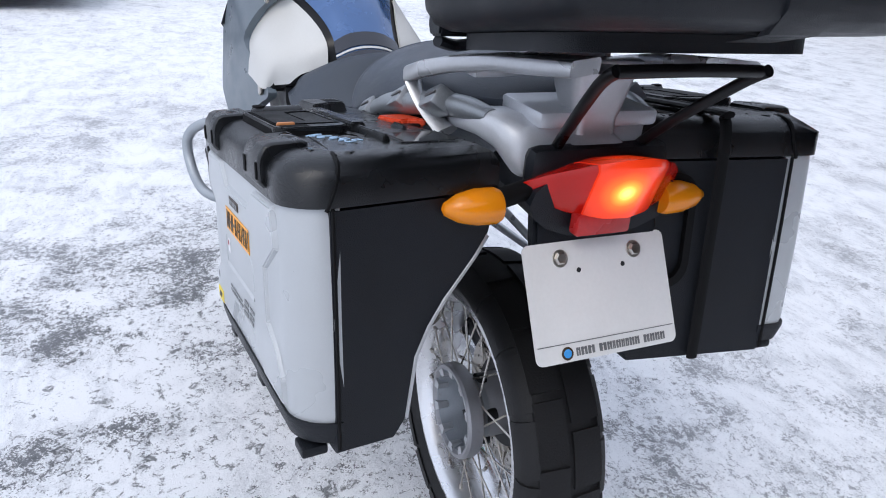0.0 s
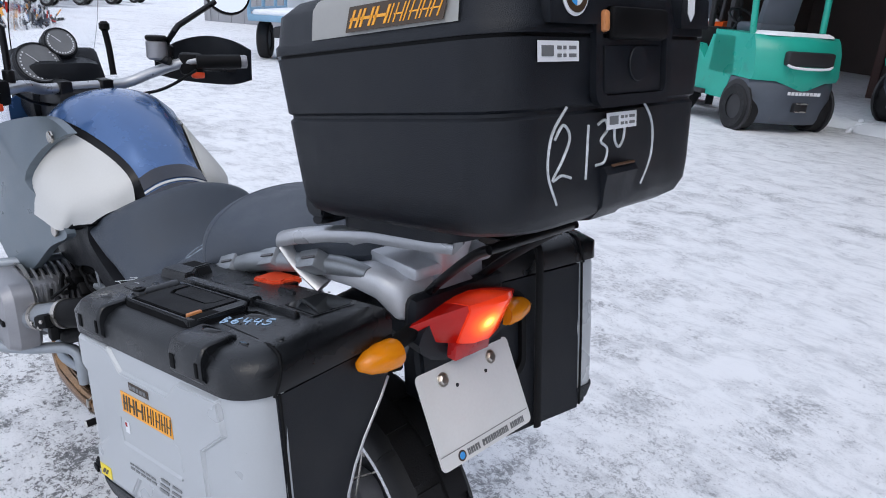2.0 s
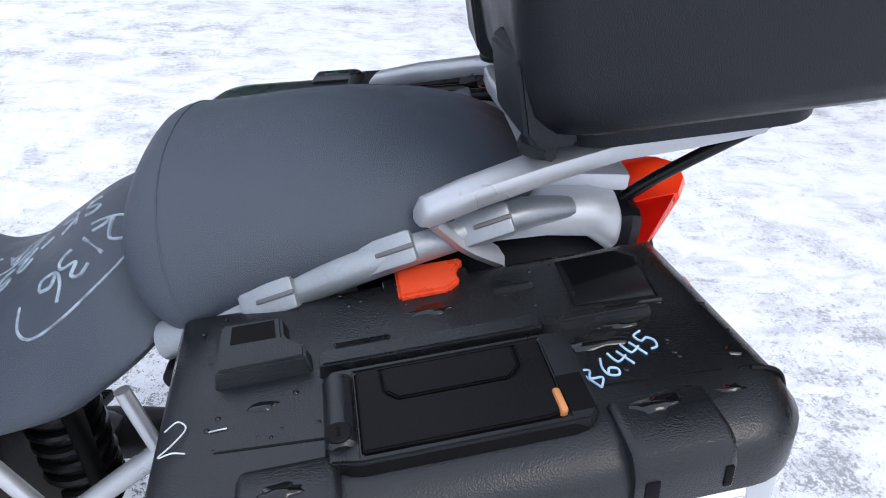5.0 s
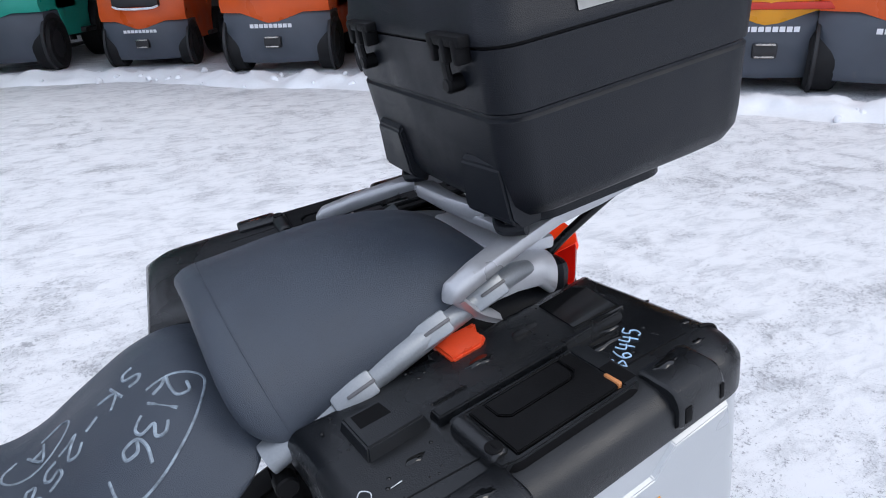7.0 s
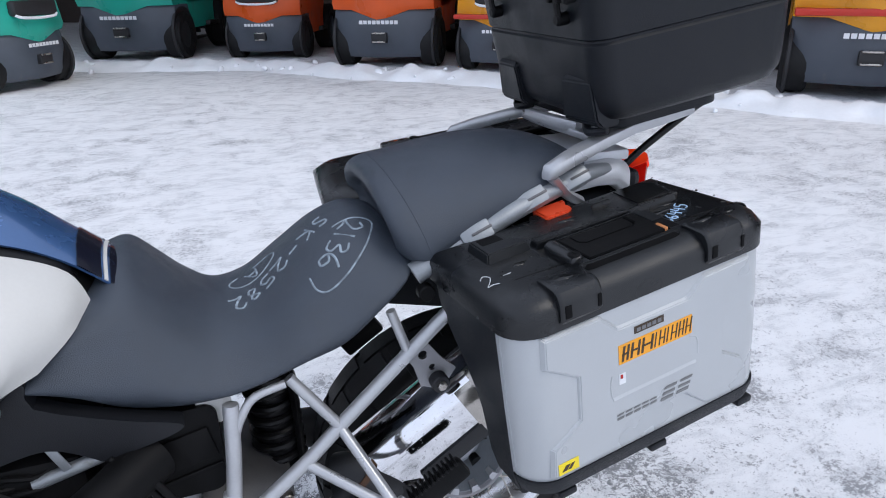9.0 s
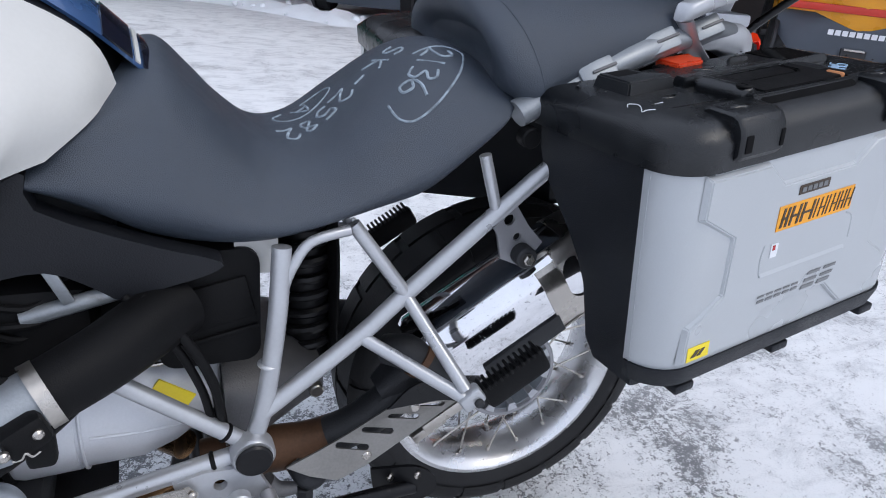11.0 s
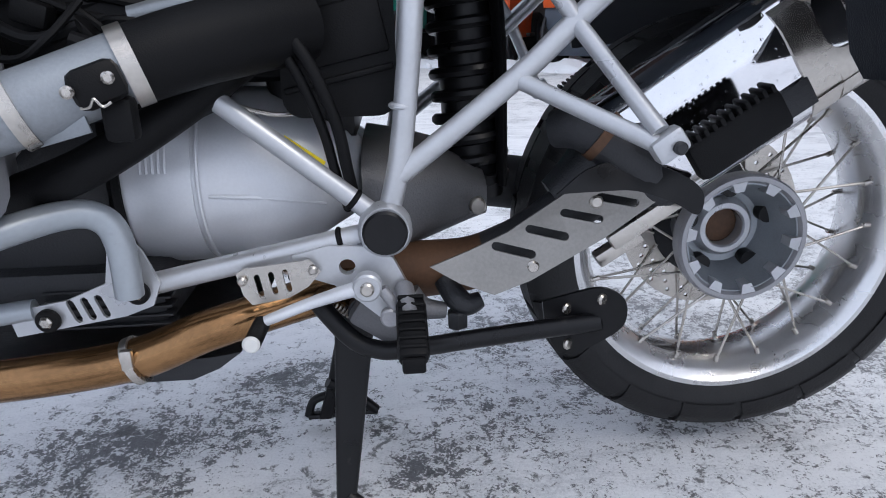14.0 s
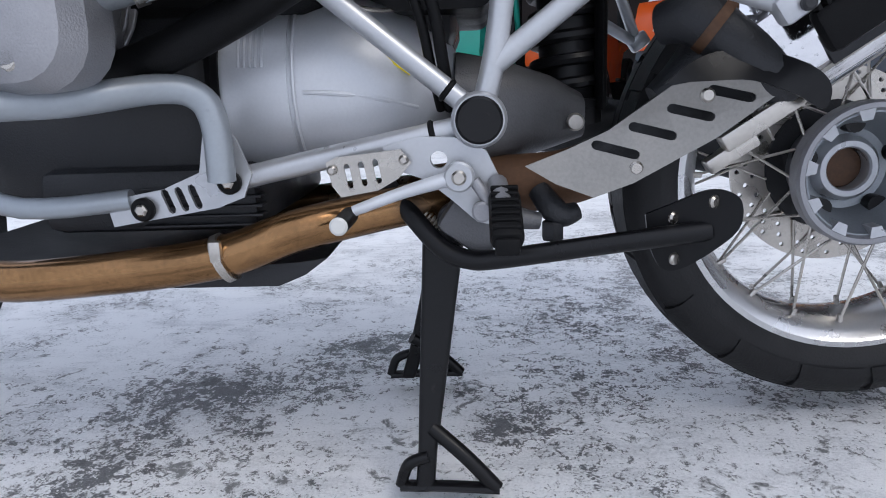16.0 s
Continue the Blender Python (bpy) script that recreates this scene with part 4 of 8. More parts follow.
def rear_wheel():
    c = Vector((WX, WY, WZ))
    bm = B()
    half = [(0.222, 0.052), (0.236, 0.062), (0.254, 0.071), (0.274, 0.074), (0.289, 0.069), (0.300, 0.056), (0.305, 0.03), (0.307, 0)]
    prof = [(r, -h) for r, h in half] + [(r, h) for r, h in half[-2::-1]] + [(0.215, 0.046), (0.215, -0.046)]
    lathe(bm, prof, c, (0, 1, 0), 72)
    wheel = part("rear_wheel", bm, RUBBER, bike, "black block-tread tyre on a spoked silver wheel")
    # rim
    bm = B()
    prof = [(0.236, -0.056), (0.236, -0.062), (0.228, -0.063), (0.218, -0.056), (0.212, -0.046), (0.204, -0.030), (0.201, -0.012), (0.201, 0.012), (0.204, 0.030), (0.212, 0.046), (0.218, 0.056), (0.228, 0.063), (0.236, 0.062), (0.236, 0.056), (0.226, 0.048), (0.212, 0.0), (0.226, -0.048)]
    lathe(bm, prof, c, (0, 1, 0), 80)
    part("rim", bm, POLISHED, wheel, "polished aluminium rim")
    # hub: a dished flange with tabs, bolt sockets and a nose round the bore
    bm = B()
    lathe(bm, [(0.030, 0.05), (0.06, 0.05), (0.06, -0.03), (0.086, -0.046), (0.089, -0.052), (0.089, -0.071), (0.086, -0.076), (0.080, -0.076), (0.076, -0.070), (0.062, -0.030), (0.0565, 0.002), (0.0565, 0.04), (0.030, 0.04)], c, (0, 1, 0), 48)
    part("hub", bm, CAST, wheel, "machined alloy hub flange", smooth=30)
    bm = B()
    lathe(bm, [(0.0765, -0.0705), (0.0745, -0.0705), (0.060, -0.030), (0.053, -0.008), (0.040, -0.004), (0.040, 0.0), (0.055, -0.004)], c, (0, 1, 0), 48)
    part("hub_dish", bm, THROTTLE, wheel, "dark dished inside of the hub", smooth=30)
    bm = B()
    lathe(bm, [(0.027, 0.012), (0.027, -0.017), (0.029, -0.020), (0.036, -0.020), (0.041, -0.014), (0.044, -0.004), (0.044, 0.006)], c, (0, 1, 0), 40)
    part("hub_nose", bm, SILVER, wheel, "pale machined ring round the bore", smooth=30)
    bm = B()
    disc(bm, c + Vector((0, 0.012, 0)), (0, 1, 0), 0.0275, 0.02)
    part("axle_bore", bm, RUST, wheel, "rusty brown axle bore")
    for k in range(10):
        bm = B()
        q = Matrix.Rotation(2 * math.pi * (k + 0.2) / 10, 3, "Y")
        tab = [Vector((0.079, -0.0755, -0.010)), Vector((0.079, -0.0755, 0.010)), Vector((0.066, -0.0735, 0.006)), Vector((0.066, -0.0735, -0.006))]
        back = [Vector((0.079, -0.062, -0.010)), Vector((0.079, -0.062, 0.010)), Vector((0.066, -0.052, 0.006)), Vector((0.066, -0.052, -0.006))]
        loft(bm, [[c + q @ p for p in tab], [c + q @ p for p in back]])
        part("hub_tab", bm, SILVER, wheel)
    for k in range(5):
        a = 0.35 + 2 * math.pi * k / 5
        d = Vector((math.cos(a), 0, math.sin(a)))
        bm = B()
        lathe(bm, [(0.008, -0.006), (0.0125, -0.006), (0.0125, 0.012), (0, 0.012), (0, 0.003), (0.008, 0.003)], c + d * 0.059 + Vector((0, -0.022, 0)), (0, 1, 0), 16, False)
        part("wheel_bolt", bm, BLACK_PAINT, wheel)
    # brake disc
    bm = B()
    holes = [circle(0, 0, 0.085, 40)]
    for k in range(24):
        a = 2 * math.pi * k / 24
        for r in (0.102, 0.113, 0.123):
            holes.append(circle(r * math.cos(a + r * 9), r * math.sin(a + r * 9), 0.0034, 7))
    plate(bm, circle(0, 0, 0.132, 64), lambda a, b, d: c + Vector((a, 0.030 + d, b)), 0.005, holes)
    part("brake_disc", bm, STEEL, wheel, "drilled steel brake disc", smooth=25)
    # spokes
    for k in range(40):
        a = 2 * math.pi * k / 40
        s = 1 if k % 2 else -1
        lean = 0.36 if (k // 2) % 2 else -0.36
        bm = B()
        tube(bm, [c + Vector((0.086 * math.cos(a + lean), s * 0.036 - 0.01, 0.086 * math.sin(a + lean))), c + Vector((0.206 * math.cos(a), s * 0.036, 0.206 * math.sin(a)))], 0.0019, seg=6)
        disc(bm, c + Vector((0.203 * math.cos(a), s * 0.036, 0.203 * math.sin(a))), (math.cos(a), 0, math.sin(a)), 0.0038, 0.012, 0.001, 8)
        part("spoke", bm, STEEL, wheel)
    # tread blocks
    bm = B()
    def block_ring(y, r0, r1, half):
        turn = [half / 0.3 * k / 3 for k in range(-3, 4)]
        return [Vector((r0 * math.cos(a), y, r0 * math.sin(a))) for a in turn] + [Vector((r1 * math.cos(a * 0.96), y, r1 * math.sin(a * 0.96))) for a in reversed(turn)]

    loft(bm, [block_ring(y, 0.296, 0.3120 - abs(y) * 0.10, 0.047) for y in (0.004, 0.03, 0.054)])
    bmesh.ops.bevel(bm, geom=[e for e in bm.edges if e.calc_face_angle(0) > 0.5], offset=0.0015, segments=1, affect="EDGES")
    n = 18
    first = None
    for k in range(n):
        for s in (0, 1):
            a = 2 * math.pi * (k + 0.5 * s) / n
            m = Matrix.Translation(c) @ Matrix.Rotation(a, 4, "Y") @ (Matrix.Rotation(math.pi, 4, "X") if s else Matrix())
            if first is None:
                first = part("tread_block", bm, RUBBER, wheel)
                first.matrix_basis = m
            else:
                again("tread_block", first, wheel, m)
    bm = B()
    loft(bm, [block_ring(y, r0, r1, 0.0475) for y, r0, r1 in ((0.052, 0.280, 0.3065), (0.066, 0.272, 0.2985), (0.0755, 0.262, 0.283))])
    bmesh.ops.bevel(bm, geom=[e for e in bm.edges if e.calc_face_angle(0) > 0.5], offset=0.0015, segments=1, affect="EDGES")
    first = None
    for k in range(n):
        for s in (0, 1):
            a = 2 * math.pi * (k + 0.25 + 0.5 * s) / n
            m = Matrix.Translation(c) @ Matrix.Rotation(a, 4, "Y") @ (Matrix.Rotation(math.pi, 4, "X") if s else Matrix())
            if first is None:
                first = part("shoulder_block", bm, RUBBER, wheel)
                first.matrix_basis = m
            else:
                again("shoulder_block", first, wheel, m)


rear_wheel()


def slim_wheel():
    """Draws rim, tyre and spokes in towards the hub."""
    done = set()
    for ob in bpy.data.objects:
        if ob.parent and ob.parent.name == "rear_wheel" or ob.name == "rear_wheel":
            if ob.type != "MESH" or ob.data.name in done or ob.name.startswith(("hub", "wheel_bolt", "axle", "brake")):
                continue
            done.add(ob.data.name)
            c = Vector((0, 0, 0)) if "block" in ob.name else Vector((WX, 0, WZ))
            for v in ob.data.vertices:
                r = math.hypot(v.co.x - c.x, v.co.z - c.z)
                if r > 0.09:
                    k = (0.09 + (r - 0.09) * WHEEL_SLIM) / r
                    v.co.x, v.co.z = c.x + (v.co.x - c.x) * k, c.z + (v.co.z - c.z) * k


WHEEL_SLIM = 0.945
slim_wheel()


def front_wheel():
    c = Vector((-1.47, CY + 0.01, 0.315))
    bm = B()
    half = [(0.238, 0.04), (0.262, 0.053), (0.285, 0.054), (0.302, 0.044), (0.311, 0.02), (0.312, 0)]
    lathe(bm, [(r, -h) for r, h in half] + [(r, h) for r, h in half[-2::-1]] + [(0.232, 0.03), (0.232, -0.03)], c, (0, 1, 0), 56)
    wheel = part("front_wheel", bm, RUBBER, bike, "black tyre on a spoked silver wheel")
    bm = B()
    lathe(bm, [(0.25, -0.045), (0.236, -0.045), (0.22, -0.02), (0.22, 0.02), (0.236, 0.045), (0.25, 0.045), (0.235, 0.0)], c, (0, 1, 0), 56)
    part("rim", bm, POLISHED, wheel)
    bm = B()
    disc(bm, c, (0, 1, 0), 0.035, 0.12)
    part("hub", bm, CASTDARK, wheel)
    for k in range(32):
        a = 2 * math.pi * k / 32
        s = 1 if k % 2 else -1
        bm = B()
        tube(bm, [c + Vector((0.035 * math.cos(a + 0.8), s * 0.05, 0.035 * math.sin(a + 0.8))), c + Vector((0.222 * math.cos(a), s * 0.03, 0.222 * math.sin(a)))], 0.002, seg=6)
        part("spoke", bm, STEEL, wheel)
    for s in (-1, 1):
        bm = B()
        plate(bm, circle(0, 0, 0.15, 48), lambda a, b, d: c + Vector((a, s * 0.07 + d, b)), 0.005, [circle(0, 0, 0.105, 32)])
        part("brake_disc", bm, STEEL, wheel)
        bm = B()
        tube(bm, [c + Vector((0.0, s * 0.095, -0.01)), c + Vector((0.17, s * 0.095, 0.34)), c + Vector((0.33, s * 0.095, 0.68))], [0.028, 0.028, 0.022], seg=14)
        part("fork_leg", bm, BLACK_PAINT, bike)
    bm = B()
    rows = []
    for a in np.linspace(-0.6, 1.9, 14):
        rows.append([c + Vector((0.335 * math.cos(a), y, 0.335 * math.sin(a) - abs(y) * 0.25)) for y in (-0.06, -0.035, 0, 0.035, 0.06)])
    loft(bm, rows, caps=False, closed=False)
    bmesh.ops.solidify(bm, geom=bm.faces[:], thickness=0.004)
    part("front_mudguard", bm, BLACK, bike)


front_wheel()


# -- frame
def frame_tubes(s):
    y0 = 0.19
    f = part("frame_side", lathe(B(), [(0, -0.012), (0.024, -0.012), (0.027, -0.008), (0.027, 0.01), (0.02, 0.016), (0, 0.016)], (-0.446, yy(s, y0 + 0.012), 0.421), (0, -s, 0), 32, False), SILVER, bike, "silver painted tubular steel frame side")
    runs = [
        ([(-0.443, y0, 0.43), (-0.428, y0, 0.49), (-0.414, y0, 0.60), (-0.407, y0 - 0.01, 0.688)], 0.0115),
        ([(-0.430, y0, 0.472), (-0.313, y0 - 0.002, 0.562), (-0.255, y0 - 0.004, 0.614), (-0.10, y0 - 0.005, 0.752), (-0.04, y0 - 0.008, 0.80)], 0.0112),
        ([(-0.322, y0 - 0.02, 0.706), (-0.255, y0 - 0.002, 0.614)], 0.0088),
        ([(-0.255, y0 - 0.002, 0.612), (-0.20, y0 + 0.085, 0.52)], 0.0085),
        ([(-0.313, y0 - 0.002, 0.562), (-0.20, y0 + 0.085, 0.508)], 0.0085),
        ([(-0.634, y0, 0.580), (-0.455, y0, 0.432)], 0.0105),
        ([(-0.705, y0 + 0.0, 0.366), (-0.60, y0, 0.387), (-0.455, y0, 0.415)], 0.0115),
        ([(-0.668, y0 - 0.01, 0.628), (-0.575, y0 - 0.016, 0.648), (-0.52, y0 - 0.03, 0.66)], 0.0095),
        ([(-0.142, y0 - 0.004, 0.717), (-0.165, y0 - 0.01, 0.79)], 0.0075),
        ([(-0.407, y0 - 0.004, 0.635), (-0.396, y0 - 0.004, 0.664), (-0.374, y0 - 0.008, 0.692), (-0.328, y0 - 0.012, 0.702)], 0.0065),
    ]
    for pts, r in runs:
        part("frame_tube", tube(B(), [(x, yy(s, y), z) for x, y, z in pts], r, seg=16, bend=len(pts) > 2), THROTTLE if pts[0][0] == -0.668 else SILVER, f)
    # weld collars and rubber rings
    for (x, z), (dx, dz), r, mat in (((-0.424, 0.540), (0.1, 1), 0.0132, SILVER), ((-0.476, 0.449), (0.77, -0.64), 0.0125, BLACK_SOFT), ((-0.492, 0.408), (1, 0.2), 0.0135, BLACK_SOFT)):
        part("collar", disc(B(), (x, yy(s, y0), z), (dx, 0, dz), r, 0.006, 0.002, 20), mat, f)
    part("pivot_cap", disc(B(), (-0.446, yy(s, y0 + 0.028), 0.421), (0, 1, 0), 0.0225, 0.006, 0.0025), BLACK_PAINT, f, "black round plug")
    # rest bracket
    part("rest_bracket", rbox(B(), (-0.192, yy(s, y0 + 0.085), 0.508), (0.032, 0.02, 0.024), 0.005, Matrix.Rotation(radians(-35), 3, "Y")), SILVER, f)
    part("bolt", disc(B(), (-0.186, yy(s, y0 + 0.098), 0.507), (0, 1, 0), 0.006, 0.008), CASTDARK, f)
    # folded passenger footrest with a ribbed rubber
    rot = Matrix.Rotation(radians(-33), 3, "Y")
    bm = B()
    rbox(bm, (-0.118, yy(s, y0 + 0.062), 0.511), (0.098, 0.020, 0.042), 0.008, rot)
    rest = part("passenger_footrest", bm, BLACK_SOFT, bike, "folded black ribbed rubber footrest")
    for k in range(11):
        o = rot @ Vector((-0.043 + k * 0.0085, 0, 0.026))
        part("rib", rbox(B(), (-0.118 + o.x, yy(s, y0 + 0.064), 0.508 + o.z), (0.0045, 0.026, 0.008), 0.0015, rot), BLACK_SOFT, rest)


both(frame_tubes)


# -- seats
def seat(name, stations, label, drop=0.0, rake=0.0):
    bm = B()
    rings = []
    for x, zt, wt, zb, wb in stations:
        zt -= drop
        h = zt - zb
        left = [(-wb * 0.86, zb), (-wb, zb + h * 0.22), (-(wt + (wb - wt) * 0.5), zb + h * 0.58), (-wt, zt - h * 0.22), (-wt * 0.62, zt - h * 0.07), (0, zt)]
        prof = left + [(-y, z) for y, z in left[-2::-1]]
        rings.append([Vector((x + rake * (zt - z) * max(0.0, 1 - (x - stations[0][0]) / 0.16), CY + y, z)) for y, z in prof])
    grid_skin(bm, rings, 5, 5, thick=0, closed=True, caps=True)
    return part(name, bm, VINYL, bike, label, smooth=60)


rider = seat("rider_seat", [(-0.662, 0.79, 0.155, 0.766, 0.186), (-0.60, 0.842, 0.162, 0.740, 0.193), (-0.555, 0.873, 0.15, 0.714, 0.191), (-0.52, 0.884, 0.135, 0.700, 0.188), (-0.485, 0.852, 0.13, 0.692, 0.187), (-0.45, 0.815, 0.125, 0.688, 0.186), (-0.405, 0.784, 0.12, 0.690, 0.186), (-0.35, 0.788, 0.13, 0.703, 0.187),
    (-0.29, 0.834, 0.13, 0.722, 0.19), (-0.23, 0.880, 0.125, 0.742, 0.19), (-0.18, 0.898, 0.115, 0.782, 0.19), (-0.14, 0.890, 0.10, 0.818, 0.18), (-0.12, 0.872, 0.09, 0.842, 0.155)], "dark grey vinyl rider seat with chalk writing")


def arched_seat():
    """A cushion with an arched section, an upright rounded front and a soft rear end."""
    rows = [(-0.134, 0.92, 0.1, 0.886), (-0.15, 0.934, 0.128, 0.876), (-0.158, 0.947, 0.15, 0.867), (-0.157, 0.959, 0.166, 0.86), (-0.148, 0.968, 0.176, 0.855), (-0.132, 0.974, 0.182, 0.853), (-0.1, 0.978, 0.182, 0.862), (-0.03, 0.989, 0.176, 0.886),
            (0.04, 0.996, 0.166, 0.91), (0.1, 0.994, 0.154, 0.928), (0.15, 0.987, 0.138, 0.938), (0.185, 0.976, 0.118, 0.942), (0.208, 0.961, 0.09, 0.944), (0.22, 0.946, 0.05, 0.944)]
    rings = []
    for x, zt, hw, zb in rows:
        arch = [(-hw * 0.93, zb - 0.006)]
        for k in range(13):
            a = math.pi * k / 12
            c, q = math.cos(a), math.sin(a)
            arch.append((-hw * math.copysign(abs(c) ** 0.94, c), zb + 0.012 + (zt - zb - 0.012) * q ** 0.94))
        arch.append((hw * 0.93, zb - 0.006))
        lean = 0.36 * max(0.0, 1 - (x + 0.16) / 0.15)
        rings.append([Vector((x + lean * (zt - z) * (max(0.0, zt - z) / 0.12) ** 0.7, CY + y, z)) for y, z in arch])
    bm = B()
    grid_skin(bm, rings, 4, 3, thick=0, closed=True, caps=True)
    return part("passenger_seat", bm, VINYL, bike, "dark grey vinyl passenger seat", smooth=60)


pillion = arched_seat()
seat_pan = part("seat_pan", loft(B(), [[Vector((x, CY + a, z + b)) for a, b in rr(w, h, 0.012, n=3)] for x, w, z, h in ((-0.08, 0.29, 0.862, 0.03), (0.03, 0.29, 0.900, 0.05), (0.12, 0.27, 0.928, 0.05), (0.19, 0.22, 0.940, 0.04), (0.215, 0.15, 0.944, 0.03))]), BLACK_SOFT, bike, "black plastic seat pan")
# chalk writing and the seam
tree = BVHTree.FromPolygons([v.co.copy() for v in rider.data.vertices], [list(p.vertices) for p in rider.data.polygons])


def on_seat(x, y):
    hit = tree.ray_cast(Vector((x, y, 1.4)), Vector((0, 0, -1)))[0]
    return (hit if hit else Vector((x, y, 0.8))) + Vector((0, 0, -0.0005))


# each text with the pen's ring round it, in heights of its characters
RING = [(0.45, -0.35), (-0.11, 0.15), (-0.34, 0.85), (-0.05, 1.25), (1.0, 1.58), (2.05, 1.5), (2.85, 1.04), (3.0, 0.5), (2.65, -0.07)]
OVAL = [(0.32 + 1.0 * math.cos(k * 0.55), 0.38 + 0.66 * math.sin(k * 0.55)) for k in range(-2, 9)]
for text, o, h, d, step, ring in (("2136", (-0.195, -0.067), 0.0385, (-0.70, -0.71), 0.57, RING), ("SK-2582", (-0.225, -0.007), 0.036, (-0.955, -0.30), 0.69, ()), ("A", (-0.335, 0.023), 0.040, (-0.955, -0.30), 0.66, OVAL)):
    d = Vector(d).normalized()
    up = Vector((-d.y, d.x))
    o = Vector(o)
    ink = handwriting(text, lambda a, b: on_seat(*(o + d * a + up * b)), h, 0.0022, step)
    if ring:
        tube(ink, [on_seat(*(o + d * p.x * h + up * p.y * h)) for p in spline([(x, y, 0) for x, y in ring], 6)], 0.0018, seg=6, bend=False)
    part("chalk_writing", ink, CHALK_FAINT, rider, "faint handwritten chalk " + text)
tree2 = BVHTree.FromPolygons([v.co.copy() for v in pillion.data.vertices], [list(p.vertices) for p in pillion.data.polygons])


seam = []
for a in np.linspace(-0.15, math.pi + 0.15, 44):
    lean = Vector((-0.34 * math.sin(a), math.cos(a), math.sin(a)))
    h = tree2.ray_cast(Vector((-0.108, CY, 0.90)) + lean * 0.4, -lean)[0]
    if h:
        seam.append(h)
if len(seam) > 4:
    part("seam", tube(B(), seam, 0.0010, seg=6, bend=False), VINYL, pillion)


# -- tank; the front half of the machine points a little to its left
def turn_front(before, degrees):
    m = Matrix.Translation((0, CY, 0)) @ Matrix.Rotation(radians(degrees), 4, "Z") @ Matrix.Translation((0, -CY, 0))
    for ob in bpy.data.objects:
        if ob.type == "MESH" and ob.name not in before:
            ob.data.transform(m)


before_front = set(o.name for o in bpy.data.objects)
TY = CY
TK = [
    (-0.524, [(0, 0.871), (0.0392, 0.866), (0.0783, 0.8518), (0.107, 0.8393), (0.1391, 0.8237), (0.1573, 0.7956)]),
    (-0.585, [(0, 0.926), (0.0392, 0.921), (0.0719, 0.903), (0.1231, 0.873), (0.1691, 0.8346), (0.1819, 0.7839)]),
    (-0.65, [(0, 0.982), (0.0522, 0.972), (0.0861, 0.944), (0.1391, 0.908), (0.1926, 0.8486), (0.2054, 0.772)]),
    (-0.75, [(0, 1.036), (0.0719, 1.021), (0.1175, 0.983), (0.1605, 0.933), (0.2097, 0.858), (0.2172, 0.7839)]),
    (-0.85, [(0, 1.056), (0.0861, 1.04), (0.1436, 0.998), (0.1733, 0.938), (0.2108, 0.858), (0.2193, 0.7878)]),
    (-0.95, [(0, 1.028), (0.0783, 1.013), (0.1305, 0.973), (0.1584, 0.923), (0.198, 0.858), (0.2033, 0.7956)]),
]


def swept(i, x, z):
    """The tank's rear edge leans forward below the seat line."""
    return x - (1.3, 0.95, 0.45, 0.1, 0, 0)[i] * max(0, 0.88 - z)


def tank_rows(i0, i1, lo, hi, s, out=0.0, cut=lambda k: 1.0):
    rows = []
    for i, (x, prof) in enumerate(TK[i0:i1], i0):
        p = spline([Vector((swept(i, x, z), 0, 0)) + Vector((0, y + (out if y > 0.03 else 0), z + (out if y < 0.03 else 0))) for y, z in prof], 4)
        rows.append([Vector((q.x, TY + s * q.y, q.z)) for q in p[lo:hi]])
    return rows


bm = B()
core = [[Vector((swept(i, x, z) - 0.012 * (i == 0), TY + s * y * 0.97, z - 0.006)) for s, prof2 in ((-1, prof[::-1]), (1, prof[1:])) for y, z in prof2] for i, (x, prof) in enumerate(TK)]
grid_skin(bm, core, 4, 2, thick=0, closed=True, caps=True)
tank = part("fuel_tank", bm, BLACK_PAINT, bike, "fuel tank with blue top and white sides")
bm = B()
top_rows = [[Vector((x, TY + s * y, z + 0.002)) for s, prof2 in ((-1, prof[2::-1]), (1, prof[1:3])) for y, z in prof2] for x, prof in TK]
grid_skin(bm, top_rows, 6, 5, 0.004)
part("tank_top", bm, BLUE, tank, "glossy blue metallic tank top", smooth=60)
for i, (x0, x1, mat) in enumerate(((-0.522, -0.536, NAVY), (-0.539, -0.543, WHITE), (-0.546, -0.572, NAVY))):
    def at(x):
        (xa, pa), (xb, pb) = TK[0], TK[1]
        t = (x - xa) / (xb - xa)
        q = [(a[0] + (b[0] - a[0]) * t, a[1] + (b[1] - a[1]) * t) for a, b in zip(pa, pb)]
        return [Vector((x - 0.002, TY + s * y * 1.0, z + 0.0075)) for s, prof2 in ((-1, q[2::-1]), (1, q[1:3])) for y, z in prof2]
    bm = B()
    grid_skin(bm, [at(x0), at((x0 + x1) / 2), at(x1)], 2, 5, 0.002)
    part("stripe", bm, mat, tank)


def tank_side(s):
    bm = B()
    grid_skin(bm, tank_rows(0, 5, 9, 21, s, 0.003), 5, 1, 0.005)
    p = part("side_panel", bm, WHITE, tank, "white painted tank side panel", smooth=60)


both(tank_side)


# -- side shrouds, dark lower panels
def flare(a, b):
    """How far the shroud stands out from the middle plane."""
    t = min(1, max(0, (-a - 0.64) / 0.36))
    return 0.182 + 0.064 * t * t * (3 - 2 * t) + 0.016 * math.sin((b - 0.6) / 0.4 * math.pi) - 0.4 * max(0, -a - 1.0) - 0.3 * max(0, b - 0.87)


